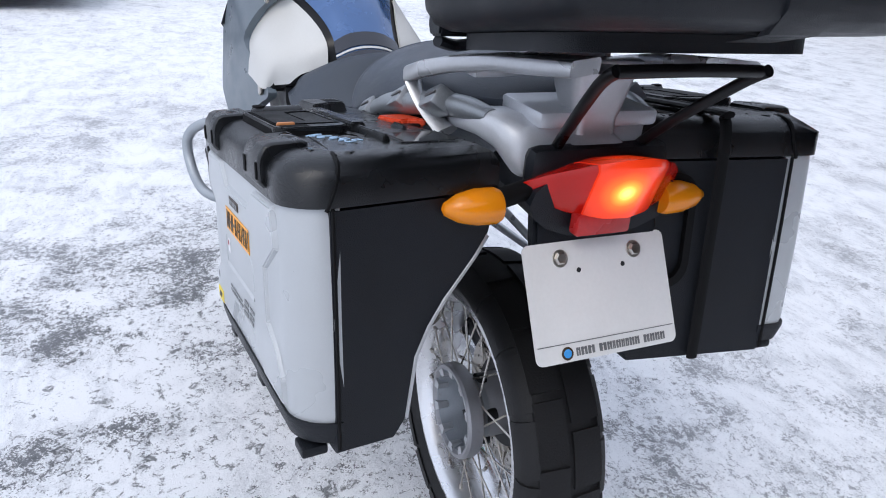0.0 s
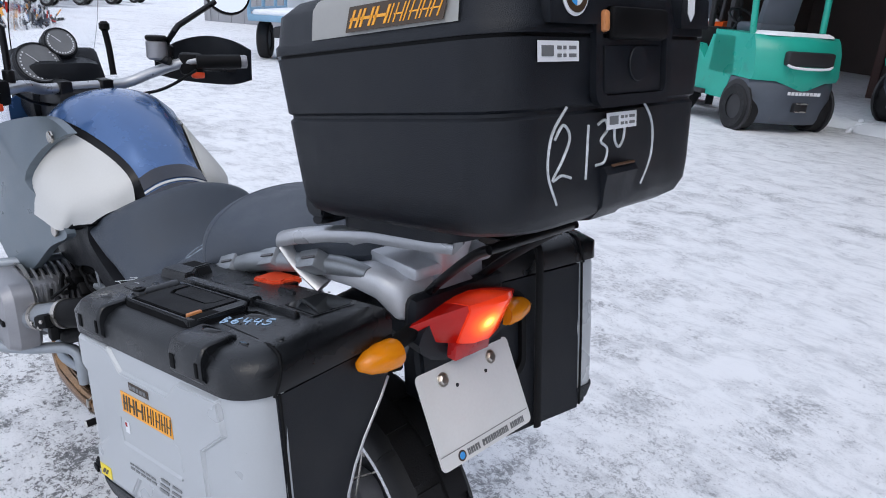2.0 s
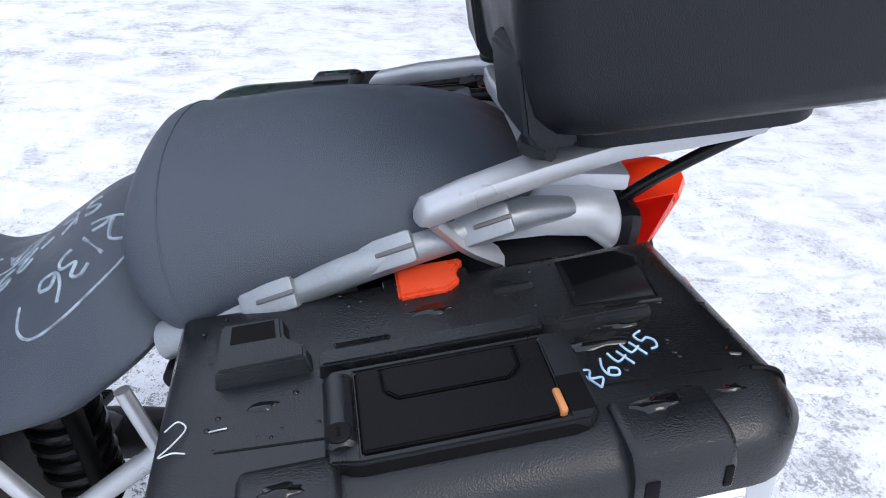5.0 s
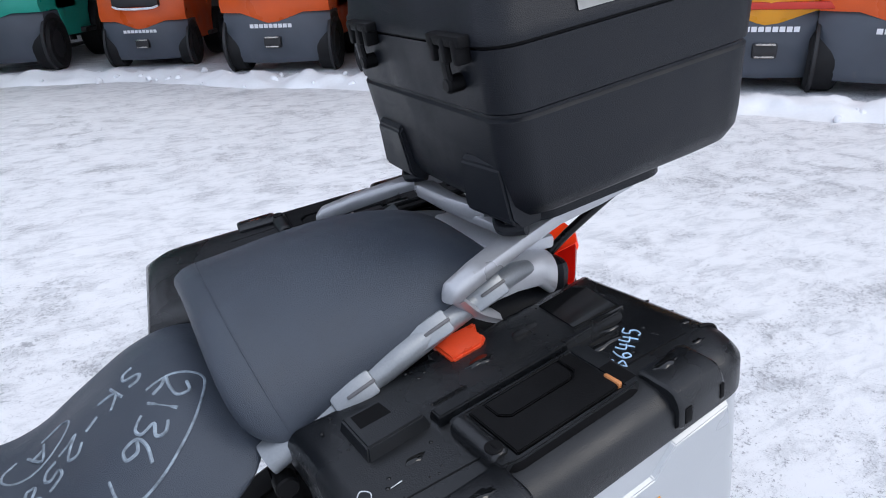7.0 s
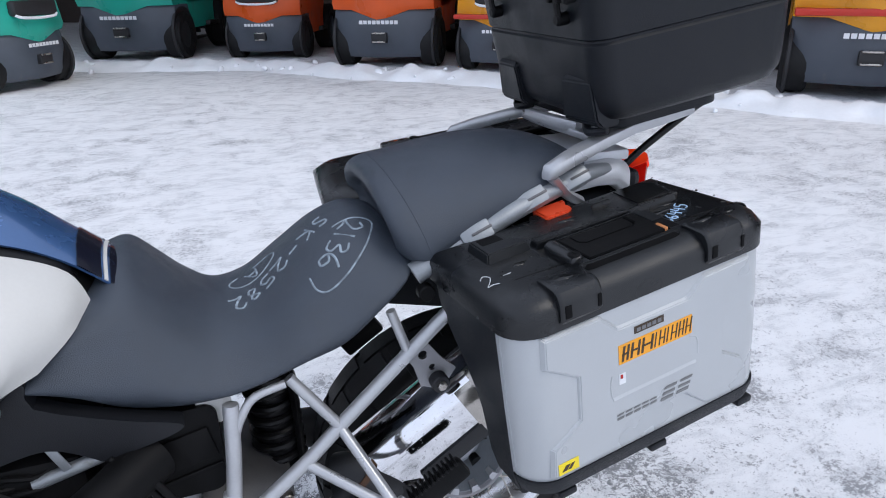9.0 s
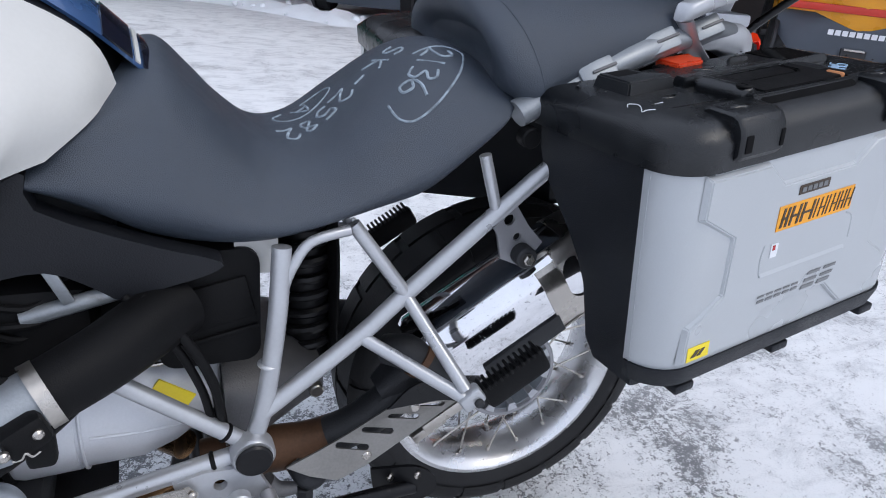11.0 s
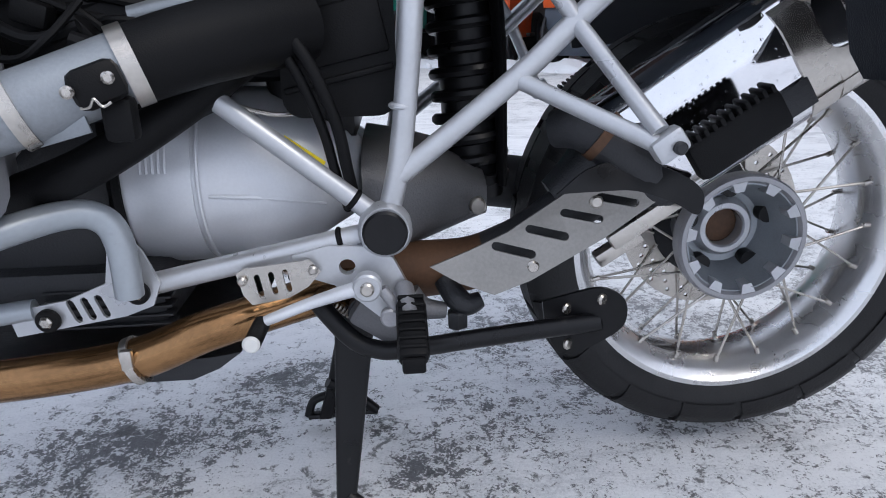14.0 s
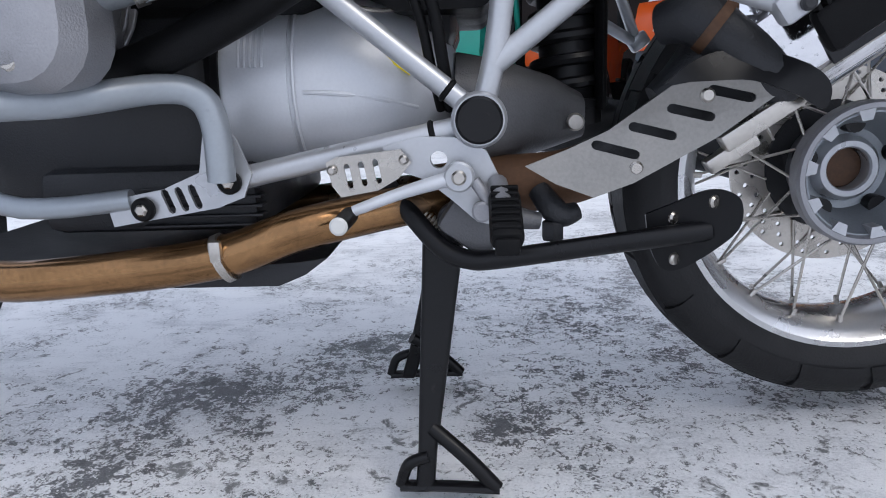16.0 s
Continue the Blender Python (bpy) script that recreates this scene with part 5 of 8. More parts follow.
def shroud(s):
    out = [(-0.715, 0.982), (-0.80, 1.005), (-0.90, 0.99), (-1.0, 0.95), (-1.05, 0.85), (-1.0, 0.71), (-0.93, 0.61), (-0.86, 0.63), (-0.76, 0.715), (-0.685, 0.755), (-0.685, 0.778), (-0.73, 0.812), (-0.815, 0.865), (-0.785, 0.94)]
    bm = B()
    bulge = lambda a, b, d: (a, yy(s, flare(a, b) - d - 0.05 * (s > 0)), b)
    loop = [tuple(p)[:2] for p in spline([(*q, 0) for q in out + out[:1]], 4)[:-1]]
    plate(bm, loop, bulge, 0.02)
    sh = part("side_shroud", bm, GREYBLUE, bike, "grey metallic side shroud")
    for (x, z) in ((-0.767, 0.968), (-0.722, 0.765)):
        bm = B()
        disc(bm, (x, yy(s, flare(x, z) + 0.003 - 0.05 * (s > 0)), z), (0, 1, 0), 0.014, 0.008)
        part("badge", bm, STEEL, sh, "round metal badge")
    bm = B()
    plate(bm, [(-1.03, 0.93), (-1.075, 0.90), (-1.08, 0.85), (-1.04, 0.87)], lambda a, b, d: (a, yy(s, flare(a, b) + 0.003 - d), b), 0.02)
    part("vent", bm, BLACK, sh)


both(shroud)
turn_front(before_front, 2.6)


def lower_panels(s):
    bm = B()
    low = [(-0.92, 0.70), (-0.80, 0.735), (-0.655, 0.79), (-0.64, 0.75), (-0.54, 0.704), (-0.474, 0.680), (-0.485, 0.665), (-0.53, 0.652), (-0.572, 0.640), (-0.60, 0.66), (-0.64, 0.682), (-0.70, 0.672), (-0.80, 0.64), (-0.90, 0.64)]
    loop = [tuple(p)[:2] for p in spline([(*q, 0) for q in low + low[:1]], 3)[:-1]]
    plate(bm, loop, lambda a, b, d: (a, yy(s, 0.182 + 0.012 * math.sin((b - 0.63) * 14) - d), b), 0.03)
    part("lower_panel", bm, DARKPANEL, bike, "dark grey plastic panel under the seat")
    bm = B()
    rbox(bm, (-0.630, yy(s, 0.188), 0.665), (0.012, 0.003, 0.042), 0.001, Matrix.Rotation(radians(-22), 3, "Y"))
    part("panel_bracket", bm, THROTTLE, bike)


both(lower_panels)


# -- engine, gearbox, intake
def engine():
    bm = B()
    lathe(bm, [(0, -0.712), (0.098, -0.712), (0.101, -0.70), (0.099, -0.64), (0.097, -0.64), (0.095, -0.57), (0.082, -0.53), (0.055, -0.485), (0.03, -0.47), (0, -0.47)], (0, -0.092, 0.458), (1, 0, 0), 48, False)
    gb = part("gearbox", bm, GEARBOX, bike, "silver painted gearbox housing")
    part("casting_rib", tube(B(), [(-0.634, -0.092 - 0.0985 * math.cos(a), 0.458 + 0.0985 * math.sin(a)) for a in np.linspace(-1.25, 1.25, 25)], 0.0022, seg=8, bend=False), GEARBOX, gb)
    part("casting_rib", tube(B(), [(-0.625, -0.188, 0.452), (-0.585, -0.186, 0.449), (-0.545, -0.176, 0.442), (-0.51, -0.158, 0.432)], [0.0022, 0.003, 0.003, 0.0018], seg=8), GEARBOX, gb)
    for k in range(5):
        arc = [(-0.689 + k * 0.006, -0.092 - 0.1 * math.cos(a), 0.458 + 0.1 * math.sin(a)) for a in np.linspace(0.2, 0.62, 7)]
        part("cooling_rib", tube(B(), arc, 0.0019, seg=8, bend=False), GEARBOX, gb)
    bm = B()
    lathe(bm, [(0.088, -0.004), (0.102, -0.004), (0.102, 0.004), (0.088, 0.004)], (-0.714, -0.092, 0.458), (1, 0, 0), 48)
    part("seal_ring", bm, BLACK_SOFT, gb)
    bm = B()
    rbox(bm, (-0.86, CY, 0.46), (0.27, 0.30, 0.26), 0.03)
    block = part("engine_block", bm, CASTDARK, bike, "dark cast engine block")
    bm = B()
    rbox(bm, (-0.80, CY - 0.02, 0.345), (0.24, 0.30, 0.07), 0.015)
    part("sump", bm, CASTDARK, block)
    for k in range(5):
        part("sump_fin", rbox(B(), (-0.74, -0.19, 0.318 + k * 0.010), (0.13, 0.02, 0.003), 0.001), CASTDARK, block)
    part("gearbox_sticker", rbox(B(), (-0.531, -0.171, 0.487), (0.050, 0.003, 0.019), 0.0, Matrix.Rotation(radians(36), 3, "Y")), YELLOW, gb, "small yellow warning sticker")
    # cylinder heads
    def head(s):
        cyl = part("cylinder", disc(B(), (-0.86, yy(s, 0.23), 0.555), (0, 1, 0), 0.066, 0.18, 0.002, 28), CASTDARK, bike, "finned boxer cylinder")
        for k in range(9):
            part("fin", disc(B(), (-0.86, yy(s, 0.17 + k * 0.016), 0.555), (0, 1, 0), 0.080, 0.006, 0.001, 28), CAST, cyl)
        bm = B()
        ring = lambda y, g: [Vector((-0.848 + a, y, 0.545 + b)) for a, b in rr(0.210 * g, 0.172 * g, 0.045 * g, n=5)]
        loft(bm, [ring(yy(s, 0.288), 0.96), ring(yy(s, 0.295), 1.0), ring(yy(s, 0.335), 1.0), ring(yy(s, 0.355), 0.90), ring(yy(s, 0.361), 0.76)])
        for k in range(7):
            part("head_fin", rbox(B(), (-0.775, yy(s, 0.218 + k * 0.0105), 0.575), (0.012, 0.005, 0.085), 0.0015), CAST, cyl)
        part("head_casting", rbox(B(), (-0.855, yy(s, 0.252), 0.548), (0.165, 0.085, 0.135), 0.018), CAST, cyl)
        cover = part("valve_cover", bm, CAST, bike, "silver valve cover of the cylinder head", smooth=24)
        for x, z in ((-0.92, 0.59), (-0.80, 0.60), (-0.92, 0.50), (-0.795, 0.485)):
            part("bolt", disc(B(), (x, yy(s, 0.351), z), (0, 1, 0), 0.009, 0.02), STEEL, cover)
        part("cover_slot", rbox(B(), (-0.86, yy(s, 0.347), 0.545), (0.202, 0.034, 0.016), 0.004), BLACK_SOFT, cover)
        part("plug_cap", disc(B(), (-0.80, yy(s, 0.362), 0.585), (0, 1, 0), 0.02, 0.008), BLACK_SOFT, cover)
        bm = B()
        lathe(bm, [(0.10, -0.004), (0.106, -0.004), (0.106, 0.004), (0.10, 0.004)], (-0.86, yy(s, 0.288), 0.555), (0, 1, 0), 40)
        bmesh.ops.scale(bm, vec=(1.03, 1, 0.85), space=Matrix.Translation((0.86, 0, -0.555)), verts=bm.verts[:])
        part("gasket", bm, STEEL, cover)
        # crash bar round the head
        bar = part("crash_bar", tube(B(), [(-0.695, yy(s, 0.225), 0.372), (-0.694, yy(s, 0.228), 0.425), (-0.706, yy(s, 0.232), 0.452), (-0.735, yy(s, 0.25), 0.460), (-0.80, yy(s, 0.315), 0.452), (-0.87, yy(s, 0.38), 0.462), (-0.95, yy(s, 0.405), 0.52), (-0.965, yy(s, 0.40), 0.59), (-0.93, yy(s, 0.34), 0.632), (-0.90, yy(s, 0.22), 0.630), (-0.92, yy(s, 0.10), 0.62)], 0.0135, seg=16), CRASH, bike, "blue-grey painted tubular crash bar")
        part("crash_bar_tube", tube(B(), [(-0.80, yy(s, 0.20), 0.352), (-0.93, yy(s, 0.21), 0.352), (-1.02, yy(s, 0.16), 0.42), (-1.03, yy(s, 0.10), 0.55)], 0.011, seg=14), CRASH, bar)
        bm = B()
        pl = [(-0.715, 0.425), (-0.70, 0.43), (-0.685, 0.41), (-0.672, 0.375), (-0.682, 0.352), (-0.71, 0.342), (-0.82, 0.325), (-0.825, 0.352), (-0.765, 0.362), (-0.725, 0.378)]
        holes = [slot(-0.735 - k * 0.014, 0.363 - k * 0.002, -0.729 - k * 0.014, 0.345 - k * 0.002, 0.0038, 3) for k in range(3)]
        plate(bm, pl, lambda a, b, d: (a, yy(s, 0.205 - d), b), 0.004, holes)
        part("bracket_plate", bm, SILVER, bar, "silver bracket with slots", smooth=25)
        for x, z in ((-0.694, 0.368), (-0.785, 0.343)):
            part("bolt", disc(B(), (x, yy(s, 0.209), z), (0, 1, 0), 0.012, 0.008), BLACK_SOFT, bar)
            part("bolt", disc(B(), (x, yy(s, 0.213), z), (0, 1, 0), 0.0065, 0.008, 0.002, 6), STEEL, bar)
        # throttle body and intake
        body = part("throttle_body", tube(B(), [(-0.79, yy(s, 0.312), 0.542), (-0.729, yy(s, 0.290), 0.558), (-0.647, yy(s, 0.259), 0.588)], 0.030, seg=24), THROTTLE, bike, "silver throttle body")
        part("hose_clamp", tube(B(), [(-0.653, yy(s, 0.261), 0.586), (-0.641, yy(s, 0.2565), 0.590)], 0.0345, seg=28), STEEL, body)
        part("hose_clamp", tube(B(), [(-0.735, yy(s, 0.292), 0.556), (-0.725, yy(s, 0.288), 0.560)], 0.0335, seg=28), STEEL, body)
        for x, y, z in ((-0.672, 0.324, 0.573), (-0.646, 0.311, 0.582)):
            part("bolt", disc(B(), (x, yy(s, y), z), (0.3, -1, 0), 0.005, 0.008), STEEL, body)
        part("sensor", rbox(B(), (-0.659, yy(s, 0.300), 0.576), (0.040, 0.030, 0.032), 0.008, Matrix.Rotation(radians(-20), 3, "Y") @ Matrix.Rotation(radians(22 * -s), 3, "Z")), BLACK_SOFT, body)
        part("sensor", rbox(B(), (-0.650, yy(s, 0.288), 0.548), (0.026, 0.02, 0.036), 0.006), BLACK_SOFT, body)
        part("lever_plate", rbox(B(), (-0.696, yy(s, 0.292), 0.542), (0.044, 0.003, 0.018), 0.001, Matrix.Rotation(radians(-14), 3, "Y")), THROTTLE, body)
        part("spring_clip", tube(B(), [(-0.668, yy(s, 0.316), 0.560), (-0.661, yy(s, 0.316), 0.561), (-0.657, yy(s, 0.316), 0.567), (-0.652, yy(s, 0.314), 0.561), (-0.646, yy(s, 0.312), 0.564)], 0.0012, seg=6), STEEL, body)
        part("breather_hose", tube(B(), [(-0.80, yy(s, 0.22), 0.470), (-0.753, yy(s, 0.236), 0.483), (-0.696, yy(s, 0.235), 0.506), (-0.631, yy(s, 0.205), 0.545), (-0.57, yy(s, 0.16), 0.59)], 0.019, seg=16), BLACK_SOFT, bike, "black rubber hose below the intake")
        part("intake_hose", tube(B(), [(-0.652, yy(s, 0.260), 0.586), (-0.59, yy(s, 0.228), 0.604), (-0.52, yy(s, 0.16), 0.618)], [0.0325, 0.035, 0.038], seg=24), BLACK_SOFT, bike, "black rubber intake hose")
        for k, (pts, r) in enumerate((([(-0.69, yy(s, 0.26), 0.61), (-0.67, yy(s, 0.258), 0.602), (-0.652, yy(s, 0.25), 0.592)], 0.007), ([(-0.78, yy(s, 0.22), 0.63), (-0.73, yy(s, 0.24), 0.61), (-0.69, yy(s, 0.24), 0.62)], 0.006), ([(-0.80, yy(s, 0.24), 0.61), (-0.74, yy(s, 0.26), 0.595), (-0.71, yy(s, 0.26), 0.61), (-0.69, yy(s, 0.23), 0.64)], 0.0035))):
            part("cable", tube(B(), pts, r, seg=8), BLACK_SOFT, body)
    both(head)
    # air box and hoses
    bm = B()
    loft(bm, [[Vector((x, CY + y * g, z)) for y in ()] or [Vector((-0.485 + a, CY + y, 0.602 + b)) for a, b in rr(0.115, 0.15, 0.02)] for y, g in ((-0.155, 1), (-0.148, 1), (0.148, 1), (0.155, 1))])
    ab = part("air_box", bm, BLACK_SOFT, bike, "black plastic air box")
    part("air_box_ridge", rbox(B(), (-0.485, CY - 0.157, 0.565), (0.112, 0.006, 0.006), 0.002, Matrix.Rotation(radians(-12), 3, "Y")), BLACK_SOFT, ab)
    part("air_box_cover", rbox(B(), (-0.475, CY - 0.157, 0.61), (0.075, 0.006, 0.055), 0.003, Matrix.Rotation(radians(-12), 3, "Y")), BLACK_SOFT, ab)
    part("hose", tube(B(), [(-0.556, -0.215, 0.646), (-0.513, -0.23, 0.593), (-0.488, -0.225, 0.53), (-0.48, -0.215, 0.478), (-0.475, -0.18, 0.43)], 0.006, seg=10), BLACK_SOFT, bike)
    part("hose", tube(B(), [(-0.572, -0.21, 0.646), (-0.527, -0.225, 0.588), (-0.502, -0.22, 0.525), (-0.492, -0.21, 0.475), (-0.485, -0.175, 0.43)], 0.005, seg=10), BLACK_SOFT, bike)
    part("hose", tube(B(), [(-0.60, -0.175, 0.545), (-0.55, -0.17, 0.530), (-0.50, -0.16, 0.535), (-0.46, -0.15, 0.54)], 0.0025, seg=8), STEEL, bike)
    bm = B()
    rbox(bm, (-0.52, CY, 0.56), (0.10, 0.2, 0.14), 0.02)
    part("starter_cover", bm, BLACK_PAINT, bike)
    bm = B()
    rbox(bm, (-0.40, CY, 0.722), (0.22, 0.22, 0.06), 0.02, Matrix.Rotation(radians(-14), 3, "Y"))
    part("seat_base", bm, BLACK, bike, "black seat base")
    bm = B()
    rbox(bm, (-0.74, CY, 0.70), (0.34, 0.27, 0.15), 0.03)
    cov = part("engine_cover", bm, BLACK, bike, "black plastic cover over the engine")
    bm = B()
    rbox(bm, (-0.60, CY, 0.635), (0.18, 0.24, 0.15), 0.02)
    part("battery_box", bm, BLACK_SOFT, cov)
    bm = B()
    rbox(bm, (-0.72, CY, 0.595), (0.24, 0.36, 0.13), 0.025)
    part("injection_rail", bm, BLACK_SOFT, cov)
    for k in range(6):
        part("wiring", tube(B(), [(-0.82 + 0.02 * k, -0.16 - 0.012 * (k % 3), 0.665 - 0.01 * k), (-0.76 + 0.015 * k, -0.205 - 0.008 * (k % 2), 0.635 + 0.012 * math.sin(k * 2.1)), (-0.70 + 0.012 * k, -0.20, 0.64 - 0.012 * (k % 4)), (-0.62, -0.165, 0.655 + 0.006 * k)], 0.0045, seg=8), BLACK_SOFT, cov)
    for k, (x, z) in enumerate(((-0.745, 0.632), (-0.705, 0.612), (-0.79, 0.60))):
        part("connector", rbox(B(), (x, -0.222, z), (0.032, 0.024, 0.022), 0.004, Matrix.Rotation(radians(20 + 30 * k), 3, "Y")), BLACK_SOFT, cov)
    part("white_label", rbox(B(), (-0.43, CY - 0.145, 0.665), (0.05, 0.004, 0.05), 0.001), WHITE, bike, "white warning label plate")


engine()


# -- swing arm, shock, exhaust
def rear_gear():
    part("swing_arm", tube(B(), [(-0.45, 0.10, 0.40), (-0.30, 0.115, 0.39), (-0.12, 0.115, 0.36), (0.0, 0.10, 0.335)], [0.045, 0.040, 0.042, 0.055], seg=20), CASTDARK, bike, "dark single-sided shaft swing arm")
    bm = B()
    lathe(bm, [(0, 0.055), (0.085, 0.055), (0.095, 0.075), (0.09, 0.12), (0.06, 0.14), (0, 0.145)], (WX, 0, WZ), (0, 1, 0), 36, False)
    part("final_drive", bm, CASTDARK, bike)
    bm = B()
    rings = []
    for x, y0, y1, z0, z1 in ((-0.47, -0.16, 0.12, 0.35, 0.49), (-0.42, -0.15, 0.12, 0.36, 0.48), (-0.36, -0.11, 0.12, 0.375, 0.46), (-0.325, -0.09, 0.12, 0.385, 0.44)):
        rings.append([Vector((x, (y0 + y1) / 2 + a * (y1 - y0), (z0 + z1) / 2 + b * (z1 - z0))) for a, b in rr(1, 1, 0.3)])
    loft(bm, rings)
    hous = part("swing_arm_pivot", bm, GREYCAST, bike, "dark grey cast pivot housing")
    part("bolt", disc(B(), (-0.338, -0.10, 0.408), (0, 1, 0), 0.010, 0.02), STEEL, hous)
    # shock absorber
    sh = part("shock_absorber", tube(B(), [(-0.33, -0.01, 0.40), (-0.345, -0.01, 0.72)], 0.037, seg=18), BLACK_PAINT, bike, "black shock absorber with coil spring")
    coil = []
    for k in range(0, 150):
        a = k / 150 * 2 * math.pi * 8
        z = 0.43 + 0.22 * k / 150
        coil.append((-0.332 - 0.045 * (z - 0.4) + 0.041 * math.cos(a), -0.01 + 0.041 * math.sin(a), z))
    part("spring", tube(B(), coil, 0.0075, seg=8, bend=False), BLACK_PAINT, sh)
    for z in (0.425, 0.66):
        part("spring_seat", disc(B(), (-0.334 - 0.045 * (z - 0.4), -0.01, z), (-0.045, 0, 1), 0.05, 0.012), BLACK_PAINT, sh)
    part("shock_cover", tube(B(), [(-0.30, -0.045, 0.42), (-0.305, -0.05, 0.60), (-0.32, -0.05, 0.72)], [0.016, 0.02, 0.02], seg=10, flat=0.4), BLACK_SOFT, sh)
    # mudguard under the tail
    part("rear_fender", tube(B(), [(0.05, CY, 0.79), (0.20, CY, 0.86), (0.34, CY, 0.87)], [0.06, 0.09, 0.1], seg=18, flat=0.45), BLACK, bike)
    # exhaust
    pipe = part("exhaust_pipe", tube(B(), [(-1.08, -0.20, 0.30), (-0.98, -0.215, 0.268), (-0.86, -0.222, 0.272), (-0.72, -0.222, 0.288), (-0.64, -0.21, 0.312), (-0.56, -0.18, 0.325), (-0.48, -0.15, 0.335)], 0.0225, seg=20), BRONZE, bike, "heat-tinted bronze exhaust pipe")
    part("pipe_clamp", tube(B(), [(-0.716, -0.222, 0.287), (-0.708, -0.2215, 0.29)], 0.0262, seg=24), STEEL, pipe)
    part("pipe_clamp_bolt", rbox(B(), (-0.712, -0.244, 0.300), (0.012, 0.008, 0.022), 0.002), STEEL, pipe)
    part("exhaust_pipe_right", tube(B(), [(-1.06, 0.16, 0.30), (-0.86, 0.17, 0.272), (-0.66, 0.08, 0.30), (-0.52, -0.08, 0.33)], 0.021, seg=16), BRONZE, bike)
    mid = part("collector", tube(B(), [(-0.50, -0.13, 0.335), (-0.43, -0.135, 0.342), (-0.36, -0.145, 0.350), (-0.32, -0.152, 0.363)], [0.032, 0.034, 0.031, 0.030], seg=20), RUST, bike, "rusty brown exhaust collector")
    part("link_pipe", tube(B(), [(-0.33, -0.153, 0.362), (-0.28, -0.16, 0.388), (-0.20, -0.16, 0.448)], 0.029, seg=18), CASTDARK, mid)
    part("sensor", tube(B(), [(-0.385, -0.17, 0.342), (-0.372, -0.185, 0.325), (-0.360, -0.188, 0.318), (-0.345, -0.185, 0.322)], [0.012, 0.014, 0.013, 0.009], seg=12), CASTDARK, mid)
    part("sensor_nut", disc(B(), (-0.372, -0.19, 0.302), (0, 0, 1), 0.012, 0.02, 0.002, 6), CASTDARK, mid)
    # heat shield
    bm = B()
    sh = [(-0.402, 0.373), (-0.372, 0.355), (-0.335, 0.341), (-0.296, 0.354), (-0.215, 0.395), (-0.160, 0.436), (-0.172, 0.450), (-0.225, 0.452), (-0.262, 0.446), (-0.32, 0.405), (-0.36, 0.388)]
    hs = [slot(-0.368 + k * 0.036, 0.375 + k * 0.0165, -0.330 + k * 0.036, 0.364 + k * 0.0170, 0.0046, 4) for k in range(1, 5)]
    plate(bm, sh, lambda a, b, d: (a, -0.208 + d - 0.9 * max(0, 0.40 - b) * 0.25 - 0.3 * max(0, b - 0.42), b), 0.0025, hs)
    shield = part("heat_shield", bm, SHIELD, bike, "brushed steel heat shield with slots", smooth=25)
    for x, z in ((-0.293, 0.368), (-0.228, 0.436)):
        part("bolt", disc(B(), (x, -0.214, z), (0, 1, 0), 0.007, 0.006), STEEL, shield)
    bm = B()
    rbox(bm, (-0.172, -0.20, 0.410), (0.085, 0.02, 0.018), 0.003, Matrix.Rotation(radians(-33), 3, "Y"))
    rbox(bm, (-0.195, -0.19, 0.378), (0.055, 0.02, 0.016), 0.003, Matrix.Rotation(radians(-33), 3, "Y"))
    part("shield_bracket", bm, STEEL, shield)
    # silencer
    d, nrm = Vector((0.839, 0, 0.545)), Vector((-0.545, 0, 0.839))
    base = d * 0.0 + nrm * 0.4925

    def sec(t, hh, hy, yc=-0.152):
        p = base + d * t
        return [p + nrm * b + Vector((0, yc + a, 0)) for a, b in rr(2 * hy, 2 * hh, min(hy, hh) * 0.75, n=6)]

    bm = B()
    loft(bm, [sec(0.085, 0.050, 0.045), sec(0.09, 0.066, 0.055), sec(0.10, 0.072, 0.06), sec(0.345, 0.072, 0.06)])
    sil = part("silencer", bm, CHROME, bike, "chrome silencer with water drops")
    bm = B()
    loft(bm, [sec(0.345, 0.073, 0.061), sec(0.38, 0.070, 0.058), sec(0.395, 0.06, 0.05), sec(0.396, 0.03, 0.03)])
    part("end_cap", bm, STEEL, sil)
    # strap plate bent round the outer side, with an oval window
    def wrap(t, n, dep):
        e = max(0, abs(n) - 0.027)
        bulge = 0.015 + math.sqrt(max(0.0, 0.045 ** 2 - e * e))
        return base + d * t + nrm * n + Vector((0, -0.152 - bulge - 0.003 + dep, 0))

    bm = B()
    lo, hi = -0.066, 0.070
    for t0, t1, n0, n1 in ((0.282, 0.315, lo, hi), (0.355, 0.372, lo, hi), (0.315, 0.355, lo, -0.012), (0.315, 0.355, 0.054, hi)):
        nn_ = [n0 + (n1 - n0) * k / 8 for k in range(9)]
        loft(bm, [[wrap(t0, n, 0), wrap(t1, n, 0), wrap(t1, n, 0.003), wrap(t0, n, 0.003)] for n in nn_])
    for tc_, nc_, q in ((0.315, -0.012, 0), (0.355, -0.012, 1), (0.355, 0.054, 2), (0.315, 0.054, 3)):
        sx, sn = (1, -1, -1, 1)[q], (1, 1, -1, -1)[q]
        arc = [(tc_, nc_)] + [(tc_ + sx * 0.02 * (1 - math.sin(k * math.pi / 8)), nc_ + sn * 0.02 * (1 - math.cos(k * math.pi / 8))) for k in range(5)]
        loft(bm, [[wrap(t, n, dp) for t, n in arc] for dp in (0, 0.003)])
    cl = part("silencer_strap", bm, STEEL, sil, "steel clamp strap with an oval window", smooth=30)
    bm = B()
